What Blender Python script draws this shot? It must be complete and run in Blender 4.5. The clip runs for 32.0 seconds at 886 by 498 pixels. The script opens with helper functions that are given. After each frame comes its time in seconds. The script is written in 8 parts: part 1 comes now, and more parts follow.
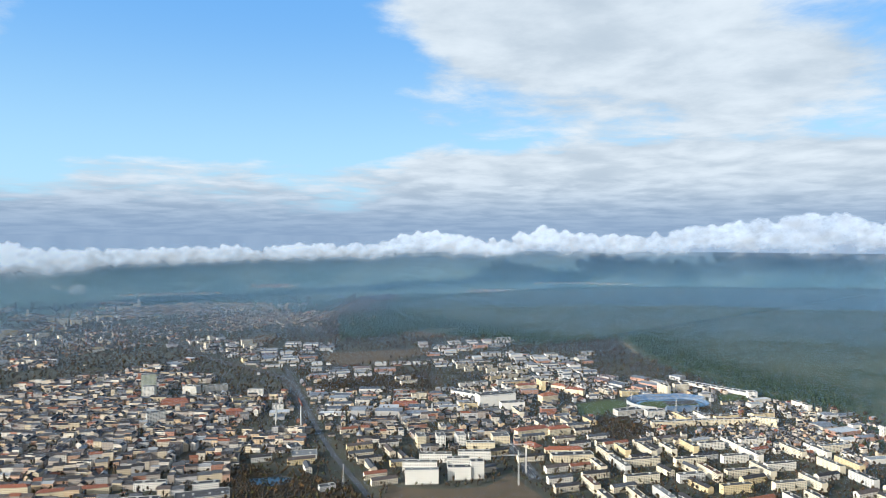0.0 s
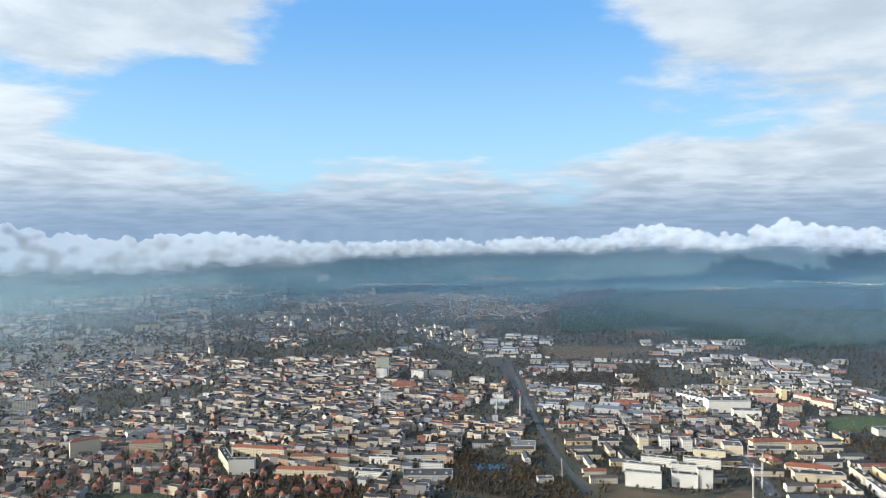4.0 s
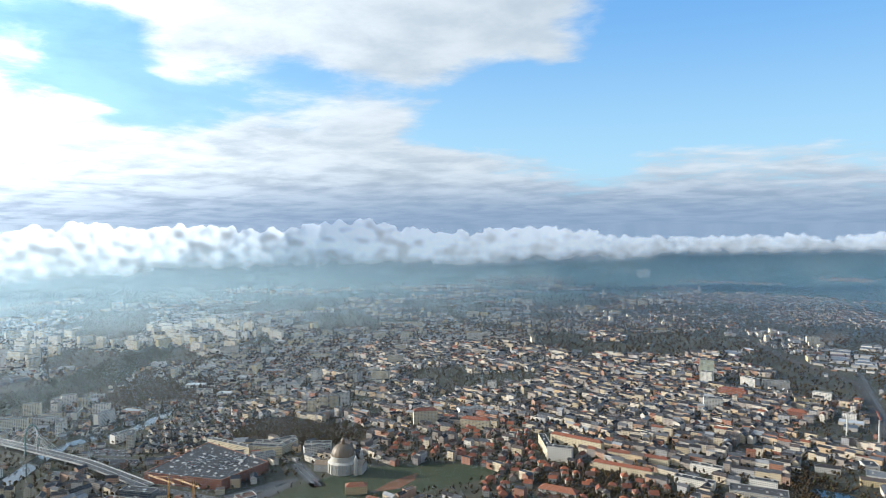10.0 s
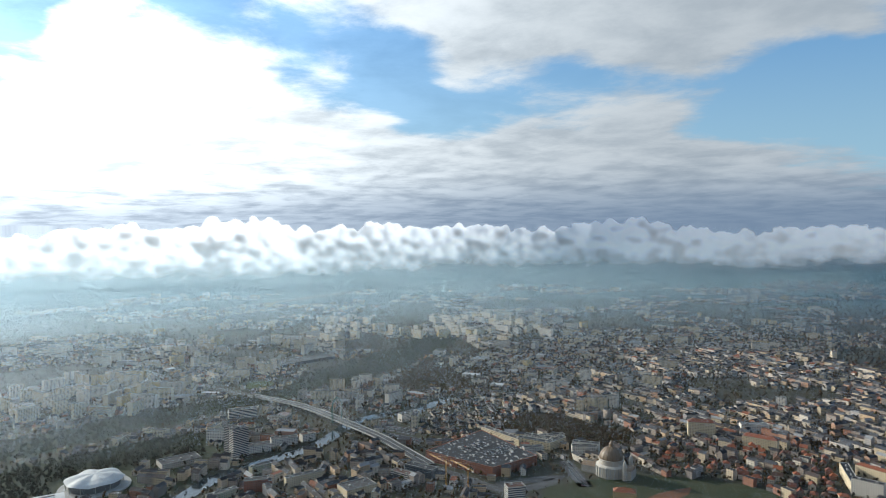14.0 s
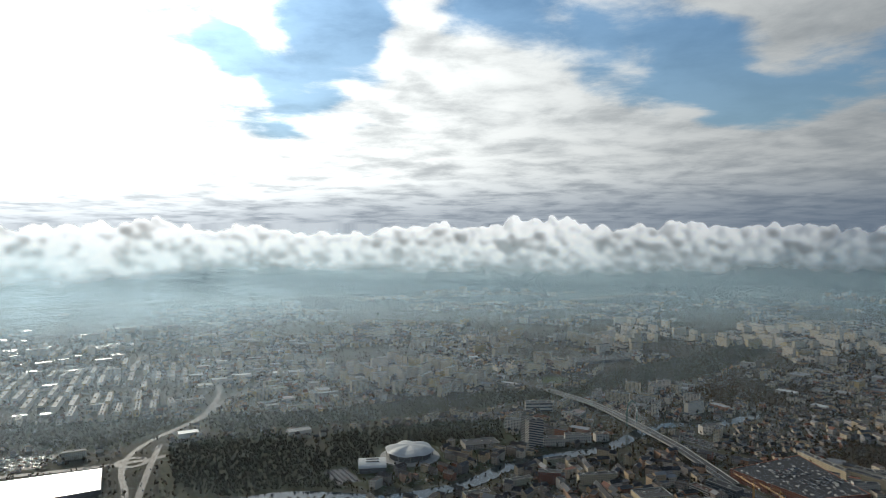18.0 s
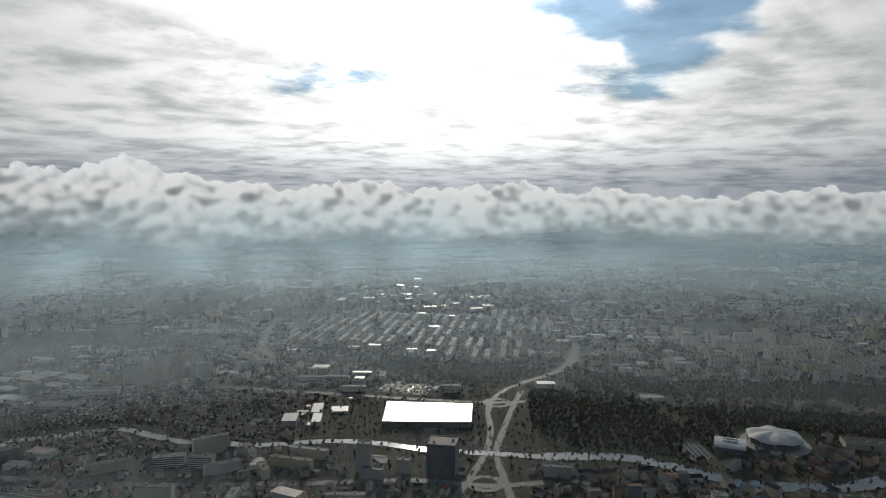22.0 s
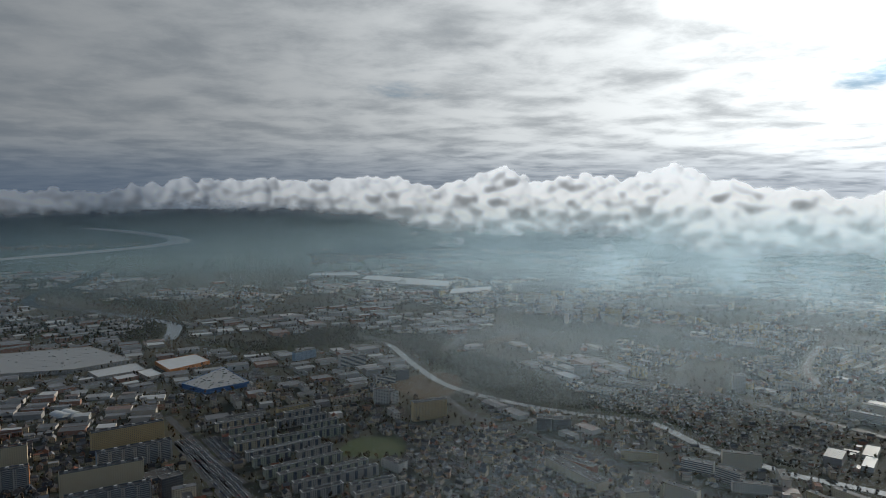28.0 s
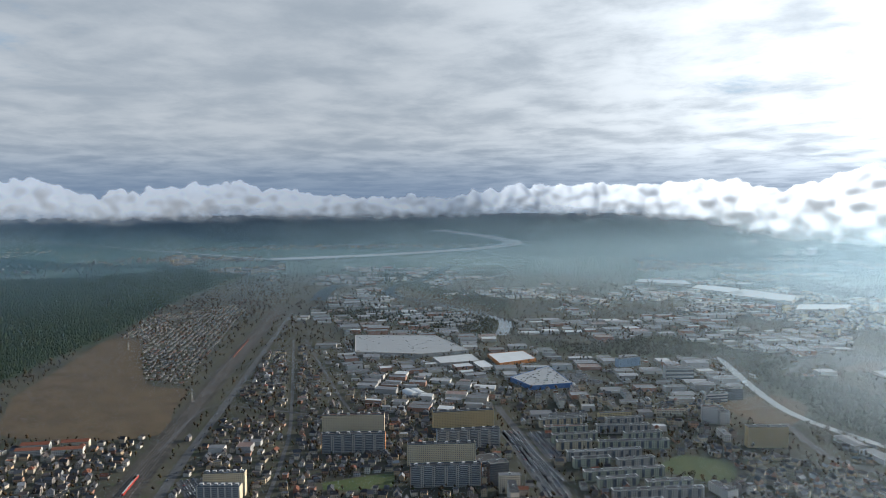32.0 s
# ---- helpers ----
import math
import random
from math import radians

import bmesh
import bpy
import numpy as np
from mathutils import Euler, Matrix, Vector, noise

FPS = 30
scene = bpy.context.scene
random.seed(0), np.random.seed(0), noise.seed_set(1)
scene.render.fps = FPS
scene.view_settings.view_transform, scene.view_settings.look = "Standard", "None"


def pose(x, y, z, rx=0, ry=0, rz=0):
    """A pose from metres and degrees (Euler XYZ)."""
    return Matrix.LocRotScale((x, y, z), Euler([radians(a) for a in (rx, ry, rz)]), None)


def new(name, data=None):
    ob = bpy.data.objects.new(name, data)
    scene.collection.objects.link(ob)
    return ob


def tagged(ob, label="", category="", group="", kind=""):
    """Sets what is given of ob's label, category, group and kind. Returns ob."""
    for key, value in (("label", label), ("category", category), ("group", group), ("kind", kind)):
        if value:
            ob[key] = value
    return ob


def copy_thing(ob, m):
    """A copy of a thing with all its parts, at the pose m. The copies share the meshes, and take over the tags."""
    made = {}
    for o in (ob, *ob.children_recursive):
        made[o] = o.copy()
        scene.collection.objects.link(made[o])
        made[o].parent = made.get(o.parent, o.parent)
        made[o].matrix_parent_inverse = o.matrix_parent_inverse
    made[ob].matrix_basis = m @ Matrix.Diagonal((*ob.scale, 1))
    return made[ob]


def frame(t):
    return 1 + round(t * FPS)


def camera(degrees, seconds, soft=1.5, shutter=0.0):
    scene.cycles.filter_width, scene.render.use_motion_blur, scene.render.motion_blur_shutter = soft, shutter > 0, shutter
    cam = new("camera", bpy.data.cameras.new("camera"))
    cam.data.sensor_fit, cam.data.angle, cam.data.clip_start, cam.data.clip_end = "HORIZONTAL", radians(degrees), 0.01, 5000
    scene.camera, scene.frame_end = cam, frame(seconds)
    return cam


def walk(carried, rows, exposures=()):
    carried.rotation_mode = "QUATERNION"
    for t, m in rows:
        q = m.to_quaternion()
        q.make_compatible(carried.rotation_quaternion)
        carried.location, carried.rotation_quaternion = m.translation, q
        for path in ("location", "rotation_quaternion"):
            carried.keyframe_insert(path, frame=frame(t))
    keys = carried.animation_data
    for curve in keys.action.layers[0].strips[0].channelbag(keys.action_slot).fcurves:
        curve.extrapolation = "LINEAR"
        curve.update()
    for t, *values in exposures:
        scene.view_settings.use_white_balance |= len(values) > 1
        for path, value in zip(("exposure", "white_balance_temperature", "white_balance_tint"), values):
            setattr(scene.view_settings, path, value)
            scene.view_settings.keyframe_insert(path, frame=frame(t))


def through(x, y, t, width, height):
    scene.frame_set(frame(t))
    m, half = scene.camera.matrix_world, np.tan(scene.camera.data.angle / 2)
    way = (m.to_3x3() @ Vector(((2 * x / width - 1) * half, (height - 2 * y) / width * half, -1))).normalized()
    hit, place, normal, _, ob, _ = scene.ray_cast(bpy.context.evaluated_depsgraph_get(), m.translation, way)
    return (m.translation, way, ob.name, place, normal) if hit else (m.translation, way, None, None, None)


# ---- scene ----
cam = camera(65.82, 32.0, soft=0.8)
HEIGHT = 420.0
# seconds, turn, tilt and lean in degrees
PATH = [
    (0.0, 0.00, -1.01, -0.05),
    (0.5, 2.06, -1.10, -0.01),
    (1.0, 4.26, -1.18, -0.01),
    (1.5, 6.75, -1.28, -0.03),
    (2.0, 9.20, -1.33, -0.03),
    (2.5, 11.61, -1.39, -0.01),
    (3.0, 13.92, -1.42, -0.03),
    (3.5, 16.09, -1.48, -0.02),
    (5.5, 24.72, -1.68, 0.05),
    (6.0, 26.89, -1.71, 0.05),
    (6.5, 29.01, -1.77, 0.05),
    (7.0, 31.10, -1.80, 0.06),
    (7.5, 33.27, -1.83, 0.07),
    (8.0, 35.50, -1.87, 0.07),
    (8.5, 37.78, -1.92, 0.04),
    (9.0, 40.02, -1.95, 0.02),
    (9.5, 42.26, -1.98, 0.08),
    (10.0, 44.52, -2.00, 0.07),
    (10.5, 46.74, -2.00, 0.03),
    (11.0, 49.29, -2.01, 0.06),
    (11.5, 52.21, -2.02, 0.09),
    (12.0, 55.30, -2.03, 0.13),
    (12.5, 58.38, -2.01, 0.12),
    (13.0, 61.25, -2.04, 0.13),
    (13.5, 64.04, -2.03, 0.14),
    (14.0, 66.86, -2.03, 0.18),
    (14.5, 69.82, -2.05, 0.21),
    (16.5, 81.41, -1.99, 0.16),
    (17.0, 84.67, -1.98, 0.16),
    (17.5, 87.99, -1.93, 0.08),
    (18.0, 91.37, -2.09, 0.00),
    (18.5, 94.75, -3.11, -0.06),
    (19.0, 98.11, -3.93, -0.09),
    (19.5, 101.59, -4.66, -0.11),
    (20.0, 105.17, -5.31, -0.12),
    (20.5, 108.87, -5.28, -0.16),
    (21.0, 112.79, -5.23, -0.18),
    (21.5, 116.77, -5.20, -0.17),
    (22.0, 120.75, -5.16, -0.15),
    (22.5, 124.73, -5.13, -0.14),
    (23.0, 128.35, -5.09, -0.13),
    (23.5, 132.22, -5.05, -0.13),
    (24.0, 136.03, -4.98, -0.13),
    (24.5, 139.83, -4.94, -0.13),
    (25.0, 143.61, -4.88, -0.14),
    (25.5, 147.14, -4.83, -0.11),
    (27.5, 161.16, -4.66, -0.06),
    (28.0, 164.10, -4.62, -0.01),
    (28.5, 167.33, -4.57, 0.09),
    (29.0, 170.54, -4.53, 0.17),
    (29.5, 173.81, -4.49, 0.20),
    (30.0, 177.19, -4.45, 0.19),
    (30.5, 180.65, -4.36, 0.25),
    (31.0, 184.09, -4.29, 0.32),
    (31.5, 187.54, -4.22, 0.36),
    (32.0, 190.97, -4.15, 0.35),
]
EXPOSURES = [(0.0, 0.50, 5950, 8), (9.0, 0.50, 5950, 8), (13.0, 0.05, 6000, 8), (14.0, -0.08, 6050, 8), (17.0, -0.6, 6300, 9), (18.0, -0.85, 6400, 9), (20.0, -1.25, 6450, 10),
             (24.0, -1.58, 6500, 11), (26.0, -1.5, 6450, 11), (28.0, -1.2, 6250, 10), (30.0, -0.5, 6100, 10), (32.0, -0.12, 6000, 10)]
walk(cam, [(t, pose(0, 0, HEIGHT, 90 + p, r, y)) for t, y, p, r in PATH], EXPOSURES)

# ---- world and sun ----
SUN_AZ, SUN_EL = radians(122.0), radians(19.5)
SUN_DIR = Vector((-math.sin(SUN_AZ) * math.cos(SUN_EL), math.cos(SUN_AZ) * math.cos(SUN_EL), math.sin(SUN_EL)))


class Nodes:
    """Short calls for shader nodes."""

    def __init__(self, tree):
        self.t = tree
        tree.nodes.clear()

    def add(self, kind, **sockets):
        n = self.t.nodes.new(kind)
        for k, v in sockets.items():
            self.put(n.inputs[k.replace("_", " ")], v)
        return n

    def put(self, socket, v):
        if isinstance(v, bpy.types.NodeSocket):
            self.t.links.new(v, socket)
        else:
            socket.default_value = v

    def math(self, op, a, b=0.0, c=0.0):
        n = self.t.nodes.new("ShaderNodeMath")
        n.operation = op
        for i, v in enumerate((a, b, c)):
            self.put(n.inputs[i], v)
        return n.outputs[0]

    def vmath(self, op, a, b=(0, 0, 0)):
        n = self.t.nodes.new("ShaderNodeVectorMath")
        n.operation = op
        self.put(n.inputs[0], a)
        self.put(n.inputs[1], b)
        return n.outputs["Value"] if op == "DOT_PRODUCT" else n.outputs[0]

    def smooth(self, v, lo, hi, a=0.0, b=1.0):
        n = self.t.nodes.new("ShaderNodeMapRange")
        n.interpolation_type = "SMOOTHSTEP"
        for i, x in enumerate((v, lo, hi, a, b)):
            self.put(n.inputs[i], x)
        return n.outputs[0]

    def mix(self, fac, a, b):
        n = self.t.nodes.new("ShaderNodeMix")
        n.data_type = "RGBA"
        self.put(n.inputs[0], fac)
        self.put(n.inputs[6], a)
        self.put(n.inputs[7], b)
        return n.outputs[2]

    def noise(self, vec, scale, detail=4.0, rough=0.55, distortion=0.0):
        n = self.t.nodes.new("ShaderNodeTexNoise")
        if vec is not None:
            self.put(n.inputs["Vector"], vec)
        for k, v in (("Scale", scale), ("Detail", detail), ("Roughness", rough), ("Distortion", distortion)):
            n.inputs[k].default_value = v
        return n.outputs[0]

    def ramp(self, fac, stops, constant=False):
        n = self.t.nodes.new("ShaderNodeValToRGB")
        n.color_ramp.interpolation = "CONSTANT" if constant else "LINEAR"
        els = n.color_ramp.elements
        while len(els) < len(stops):
            els.new(0.5)
        for e, (p, c) in zip(els, stops):
            e.position, e.color = p, (*c, 1)
        self.put(n.inputs[0], fac)
        return n.outputs[0]


def toward(az, el):
    a, e = radians(az), radians(el)
    return (-math.sin(a) * math.cos(e), math.cos(a) * math.cos(e), math.sin(e))


world = bpy.data.worlds.new("sky")
scene.world = world
world.use_nodes = True
w = Nodes(world.node_tree)
direction = w.add("ShaderNodeTexCoord").outputs["Generated"]
sep = w.add("ShaderNodeSeparateXYZ", Vector=direction)
up = w.math("MAXIMUM", sep.outputs[2], 0.0)
flat = w.math("ADD", up, 0.11)
deck = w.add("ShaderNodeCombineXYZ", X=w.math("DIVIDE", sep.outputs[0], flat), Y=w.math("DIVIDE", sep.outputs[1], flat)).outputs[0]
sky = w.add("ShaderNodeTexSky")
sky.sky_type, sky.sun_disc, sky.sun_elevation, sky.sun_rotation = "NISHITA", False, SUN_EL, radians(360.0 - 122.0)
sky.altitude, sky.air_density, sky.dust_density = 400, 1.3, 0.6
height = w.smooth(sep.outputs[2], 0.05, 0.34)
air = w.mix(height, (0.50, 0.79, 0.98, 1), (0.20, 0.48, 0.90, 1))
clear = w.mix(0.8, w.vmath("MULTIPLY", sky.outputs[0], (0.10, 0.12, 0.15)), air)
# the altocumulus deck, with the openings of the real sky
broad = w.noise(deck, 0.36, 7.0, 0.52, 0.2)
fine = w.noise(deck, 3.0, 8.0, 0.62, 0.2)
cover = w.math("ADD", w.math("MULTIPLY_ADD", broad, 1.15, -0.225), w.math("MULTIPLY_ADD", fine, 0.62, -0.16))
stray = w.t.nodes.new("ShaderNodeTexNoise")
w.put(stray.inputs["Vector"], deck)
stray.inputs["Scale"].default_value, stray.inputs["Detail"].default_value = 0.55, 5.0
ragged = w.vmath("NORMALIZE", w.vmath("ADD", direction, w.vmath("MULTIPLY", w.vmath("SUBTRACT", stray.outputs["Color"], (0.5, 0.5, 0.5)), (0.46, 0.46, 0.22))))
for az, el, wide, amount in ((20, 11, 14, -0.50), (3, 8.5, 9, -0.36), (-9, 5.5, 8, -0.30), (34, 9, 8, -0.36), (44, 10.5, 5.5, -0.34), (56, 11.8, 4.6, -0.48), (66, 12, 5.5, -0.52),
                             (75, 14.5, 5, -0.34), (83, 17, 5, -0.30), (97, 14.5, 4, -0.28), (110, 14, 3.2, -0.32), (103.5, 9.5, 2.8, -0.30), (107, 11.5, 2.6, -0.24), (99, 15, 4, -0.30), (86, 16, 4, -0.24),
                             (134, 8.2, 1.8, -0.30), (130.5, 8.4, 1.8, -0.30), (127.5, 8.6, 1.5, -0.26), (-10, 15, 14, 0.36), (36, 19.5, 7, 0.5), (50, 18.5, 6, 0.46), (61, 18.5, 5.5, 0.46), (84, 7, 11, 0.36), (92, 10, 8, 0.26), (122, 16, 17, 0.34),
                             (60, 5.5, 9, 0.28), (165, 14, 26, 0.32), (200, 14, 24, 0.32)):
    near = w.smooth(w.vmath("DOT_PRODUCT", ragged, toward(az, el)), math.cos(radians(wide * 1.5)), 1.0)
    cover = w.math("MULTIPLY_ADD", near, amount, cover)
cover = w.math("MULTIPLY_ADD", w.smooth(sep.outputs[2], 0.09, 0.14, 1.0, 0.0), 0.62, cover)
density = w.smooth(cover, 0.36, 0.66)
to_sun = w.math("MAXIMUM", w.vmath("DOT_PRODUCT", direction, tuple(SUN_DIR)), 0.0)
relief = w.noise(deck, 1.5, 8.0, 0.60, 0.2)
lumps = w.math("ADD", w.math("MULTIPLY", relief, 0.6), w.math("MULTIPLY", fine, 0.4))
thick = w.smooth(lumps, 0.33, 0.67)
band = w.smooth(sep.outputs[2], 0.015, 0.11)
grey = w.mix(thick, w.mix(band, (0.35, 0.43, 0.53, 1), (0.56, 0.62, 0.67, 1)), w.mix(band, (0.60, 0.68, 0.76, 1), (0.80, 0.84, 0.86, 1)))
bright = w.math("MULTIPLY_ADD", w.math("POWER", to_sun, 40.0), 7.0, w.math("MULTIPLY", w.math("POWER", to_sun, 3.6), 2.9))
glow = w.t.nodes.new("ShaderNodeVectorMath")
glow.operation = "SCALE"
glow.inputs[0].default_value = (0.98, 0.99, 0.95)
w.put(glow.inputs["Scale"], w.math("MULTIPLY", bright, w.smooth(lumps, 0.32, 0.60, 0.55, 1.2)))
cloudy = w.vmath("ADD", grey, glow.outputs[0])
veil = w.vmath("ADD", clear, w.vmath("MULTIPLY", glow.outputs[0], (0.24, 0.34, 0.46)))
painted = w.mix(density, veil, cloudy)
low = w.smooth(sep.outputs[2], 0.0, 0.075, 1.0, 0.0)
painted = w.mix(w.math("MULTIPLY", low, 0.75), painted, w.vmath("ADD", w.vmath("MULTIPLY", glow.outputs[0], (0.35, 0.36, 0.38)), (0.25, 0.35, 0.50)))
back = w.add("ShaderNodeBackground", Color=painted, Strength=0.73)
out = w.add("ShaderNodeOutputWorld", Surface=back.outputs[0])

sun = new("sun", bpy.data.lights.new("sun", "SUN"))
sun.data.energy, sun.data.angle, sun.data.color = 6.2, radians(0.6), (1.0, 0.92, 0.77)
sun.matrix_world = Matrix.Translation((-2000, -1200, 1500)) @ SUN_DIR.to_track_quat("Z", "Y").to_matrix().to_4x4()


# ---- materials ----
def material(name):
    m = bpy.data.materials.new(name)
    m.use_nodes = True
    return m, Nodes(m.node_tree)


def finish(m, n, colour, rough=0.85, metal=0.0, bump=None, dist=0.3, strength=0.6):
    b = n.add("ShaderNodeBsdfPrincipled", Base_Color=colour, Roughness=rough, Metallic=metal)
    if isinstance(rough, float) and rough > 0.6:
        b.inputs["Specular IOR Level"].default_value = 0.12
    if bump is not None:
        k = n.add("ShaderNodeBump", Height=bump, Strength=strength, Distance=dist)
        n.put(b.inputs["Normal"], k.outputs[0])
    n.add("ShaderNodeOutputMaterial", Surface=b.outputs[0])
    return m


def mottled(name, a, b, scale, rough=0.9, c=None, fine_scale=None, bump=0.5):
    m, n = material(name)
    p = n.add("ShaderNodeNewGeometry").outputs["Position"]
    big = n.noise(p, scale, 5.0, 0.6)
    small = n.noise(p, fine_scale or scale * 9, 4.0, 0.65)
    a, b = [tuple(0.8 * c0 for c0 in q) for q in (a, b)]
    col = n.mix(n.smooth(big, 0.35, 0.65), (*a, 1), (*b, 1))
    if c:
        col = n.mix(n.smooth(small, 0.48, 0.70), col, (*c, 1))
    return finish(m, n, col, rough, bump=small, dist=bump)


def by_island(name, stops, rough=0.85, grain=0.5, spread=0.35, metal=0.0, constant=True, through=0.0):
    """A material that takes one of the given colours for each loose piece, with grain over it."""
    m, n = material(name)
    g = n.add("ShaderNodeNewGeometry")
    o = n.add("ShaderNodeObjectInfo")
    r = n.math("FRACT", n.math("ADD", g.outputs["Random Per Island"], o.outputs["Random"]))
    col = n.ramp(r, [(p, tuple(0.8 * c for c in q)) for p, q in stops], constant)
    k = n.noise(g.outputs["Position"], grain, 4.0, 0.6)
    col = n.mix(n.smooth(k, 0.3, 0.7, 0.0, spread), col, n.vmath("MULTIPLY", col, (0.45, 0.45, 0.45)))
    finish(m, n, col, rough, metal, bump=k, dist=0.15)
    if through:
        end = next(q for q in m.node_tree.nodes if q.type == "OUTPUT_MATERIAL")
        lit = n.add("ShaderNodeMixShader", Fac=through)
        n.put(lit.inputs[1], end.inputs[0].links[0].from_socket)
        n.put(lit.inputs[2], n.add("ShaderNodeBsdfTranslucent", Color=col).outputs[0])
        n.put(end.inputs[0], lit.outputs[0])
    return m


def walling(name, stops, pitch=3.0, storey=3.0, ww=0.18, wh=0.22, rough=0.85):
    """Plaster with window openings set out in metres along the wall."""
    m, n = material(name)
    g = n.add("ShaderNodeNewGeometry")
    o = n.add("ShaderNodeObjectInfo")
    uv = n.add("ShaderNodeSeparateXYZ", Vector=n.add("ShaderNodeUVMap").outputs[0])
    r = n.math("FRACT", n.math("ADD", g.outputs["Random Per Island"], o.outputs["Random"]))
    col = n.ramp(r, [(p, (0.74 * q[0], 0.69 * q[1], 0.63 * q[2])) for p, q in stops], True)
    k = n.noise(g.outputs["Position"], 0.12, 5.0, 0.6)
    col = n.mix(n.smooth(k, 0.35, 0.75, 0.0, 0.30), col, n.vmath("MULTIPLY", col, (0.55, 0.52, 0.50)))
    fu = n.math("ABSOLUTE", n.math("SUBTRACT", n.math("FRACT", n.math("DIVIDE", uv.outputs[0], pitch)), 0.5))
    fv = n.math("ABSOLUTE", n.math("SUBTRACT", n.math("FRACT", n.math("DIVIDE", uv.outputs[1], storey)), 0.52))
    pane = n.math("MULTIPLY", n.math("LESS_THAN", fu, ww), n.math("LESS_THAN", fv, wh))
    pane = n.math("MULTIPLY", pane, n.math("GREATER_THAN", uv.outputs[1], 0.0))
    col = n.mix(pane, col, (0.035, 0.045, 0.06, 1))
    b = n.add("ShaderNodeBsdfPrincipled", Base_Color=col, Roughness=n.math("MULTIPLY_ADD", pane, -0.7, rough))
    n.add("ShaderNodeOutputMaterial", Surface=b.outputs[0])
    return m


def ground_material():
    """Soil, yards and grass near the town; wooded country farther out, tinted teal for haze; haze blue-grey painted
    into the rim.
    """
    m, n = material("ground")
    p = n.add("ShaderNodeNewGeometry").outputs["Position"]
    xyz = n.add("ShaderNodeSeparateXYZ", Vector=p)
    big, small = n.noise(p, 0.006, 5.0, 0.6), n.noise(p, 0.07, 4.0, 0.65)
    wide = n.noise(p, 0.0022, 6.0, 0.62)
    town = n.mix(n.smooth(big, 0.35, 0.65), (0.032, 0.032, 0.026, 1), (0.060, 0.054, 0.040, 1))
    town = n.mix(n.smooth(small, 0.48, 0.70), town, (0.042, 0.050, 0.026, 1))
    # Teal of the far woods has the distance haze mixed into the colour.
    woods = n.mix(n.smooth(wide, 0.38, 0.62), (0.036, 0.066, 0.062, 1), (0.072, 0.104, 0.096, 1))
    # Blue-grey of the rim is distance haze painted into the base colour.
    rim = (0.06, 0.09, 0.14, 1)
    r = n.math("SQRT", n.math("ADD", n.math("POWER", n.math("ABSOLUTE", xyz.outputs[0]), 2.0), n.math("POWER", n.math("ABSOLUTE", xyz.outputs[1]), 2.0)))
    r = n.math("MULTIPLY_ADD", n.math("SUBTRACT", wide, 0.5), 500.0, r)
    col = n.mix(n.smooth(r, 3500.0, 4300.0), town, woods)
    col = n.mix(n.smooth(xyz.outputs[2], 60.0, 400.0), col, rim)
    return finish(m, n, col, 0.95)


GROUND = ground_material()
DRYGRASS = mottled("dry grass", (0.078, 0.056, 0.036), (0.110, 0.080, 0.050), 0.02, c=(0.050, 0.046, 0.026), fine_scale=0.09)
LAWN = mottled("lawn", (0.046, 0.070, 0.026), (0.066, 0.082, 0.032), 0.03, c=(0.085, 0.078, 0.04))
DARKLAWN = mottled("dark lawn", (0.022, 0.036, 0.016), (0.040, 0.046, 0.022), 0.02, c=(0.07, 0.055, 0.035))
REDSOIL = mottled("red soil", (0.16, 0.075, 0.045), (0.11, 0.06, 0.035), 0.05)
SAND = mottled("sandy track", (0.22, 0.175, 0.12), (0.15, 0.13, 0.085), 0.03)
ASPHALT = mottled("asphalt", (0.05, 0.05, 0.052), (0.075, 0.074, 0.072), 0.02, rough=0.64, c=(0.10, 0.098, 0.095), fine_scale=0.3, bump=0.02)
BALLAST = mottled("ballast", (0.036, 0.034, 0.03), (0.056, 0.050, 0.042), 0.015, c=(0.085, 0.075, 0.062), fine_scale=0.15)
CONCRETE = mottled("concrete", (0.33, 0.32, 0.30), (0.42, 0.41, 0.38), 0.05, c=(0.26, 0.25, 0.23))
FLOORPINE = mottled("pine floor", (0.034, 0.052, 0.032), (0.060, 0.074, 0.046), 0.006, c=(0.075, 0.070, 0.045), fine_scale=0.05)
FLOORBARE = mottled("leaf litter", (0.060, 0.045, 0.030), (0.085, 0.062, 0.040), 0.03, c=(0.04, 0.045, 0.025))


def water_material():
    m, n = material("water")
    p = n.add("ShaderNodeNewGeometry").outputs["Position"]
    k = n.noise(p, 0.25, 4.0, 0.6)
    return finish(m, n, (0.018, 0.026, 0.028, 1), 0.10, bump=k, dist=0.05, strength=0.35)


WATER = water_material()
# Pale grey paints the sky's reflection into the colour of the far river.
SKY_PALE_WATER = mottled("far water in sky colour", (0.22, 0.25, 0.28), (0.28, 0.31, 0.34), 0.002, rough=0.5)
CREAM = ((0.0, (0.58, 0.50, 0.36)), (0.12, (0.66, 0.60, 0.50)), (0.24, (0.34, 0.30, 0.27)), (0.36, (0.70, 0.67, 0.61)), (0.46, (0.60, 0.46, 0.30)), (0.54, (0.26, 0.24, 0.23)),
         (0.64, (0.42, 0.38, 0.34)), (0.73, (0.50, 0.32, 0.22)), (0.80, (0.46, 0.46, 0.47)), (0.88, (0.66, 0.58, 0.45)), (0.95, (0.36, 0.18, 0.12)))
WALL_OLD = walling("old plaster", CREAM, 3.0, 3.4)
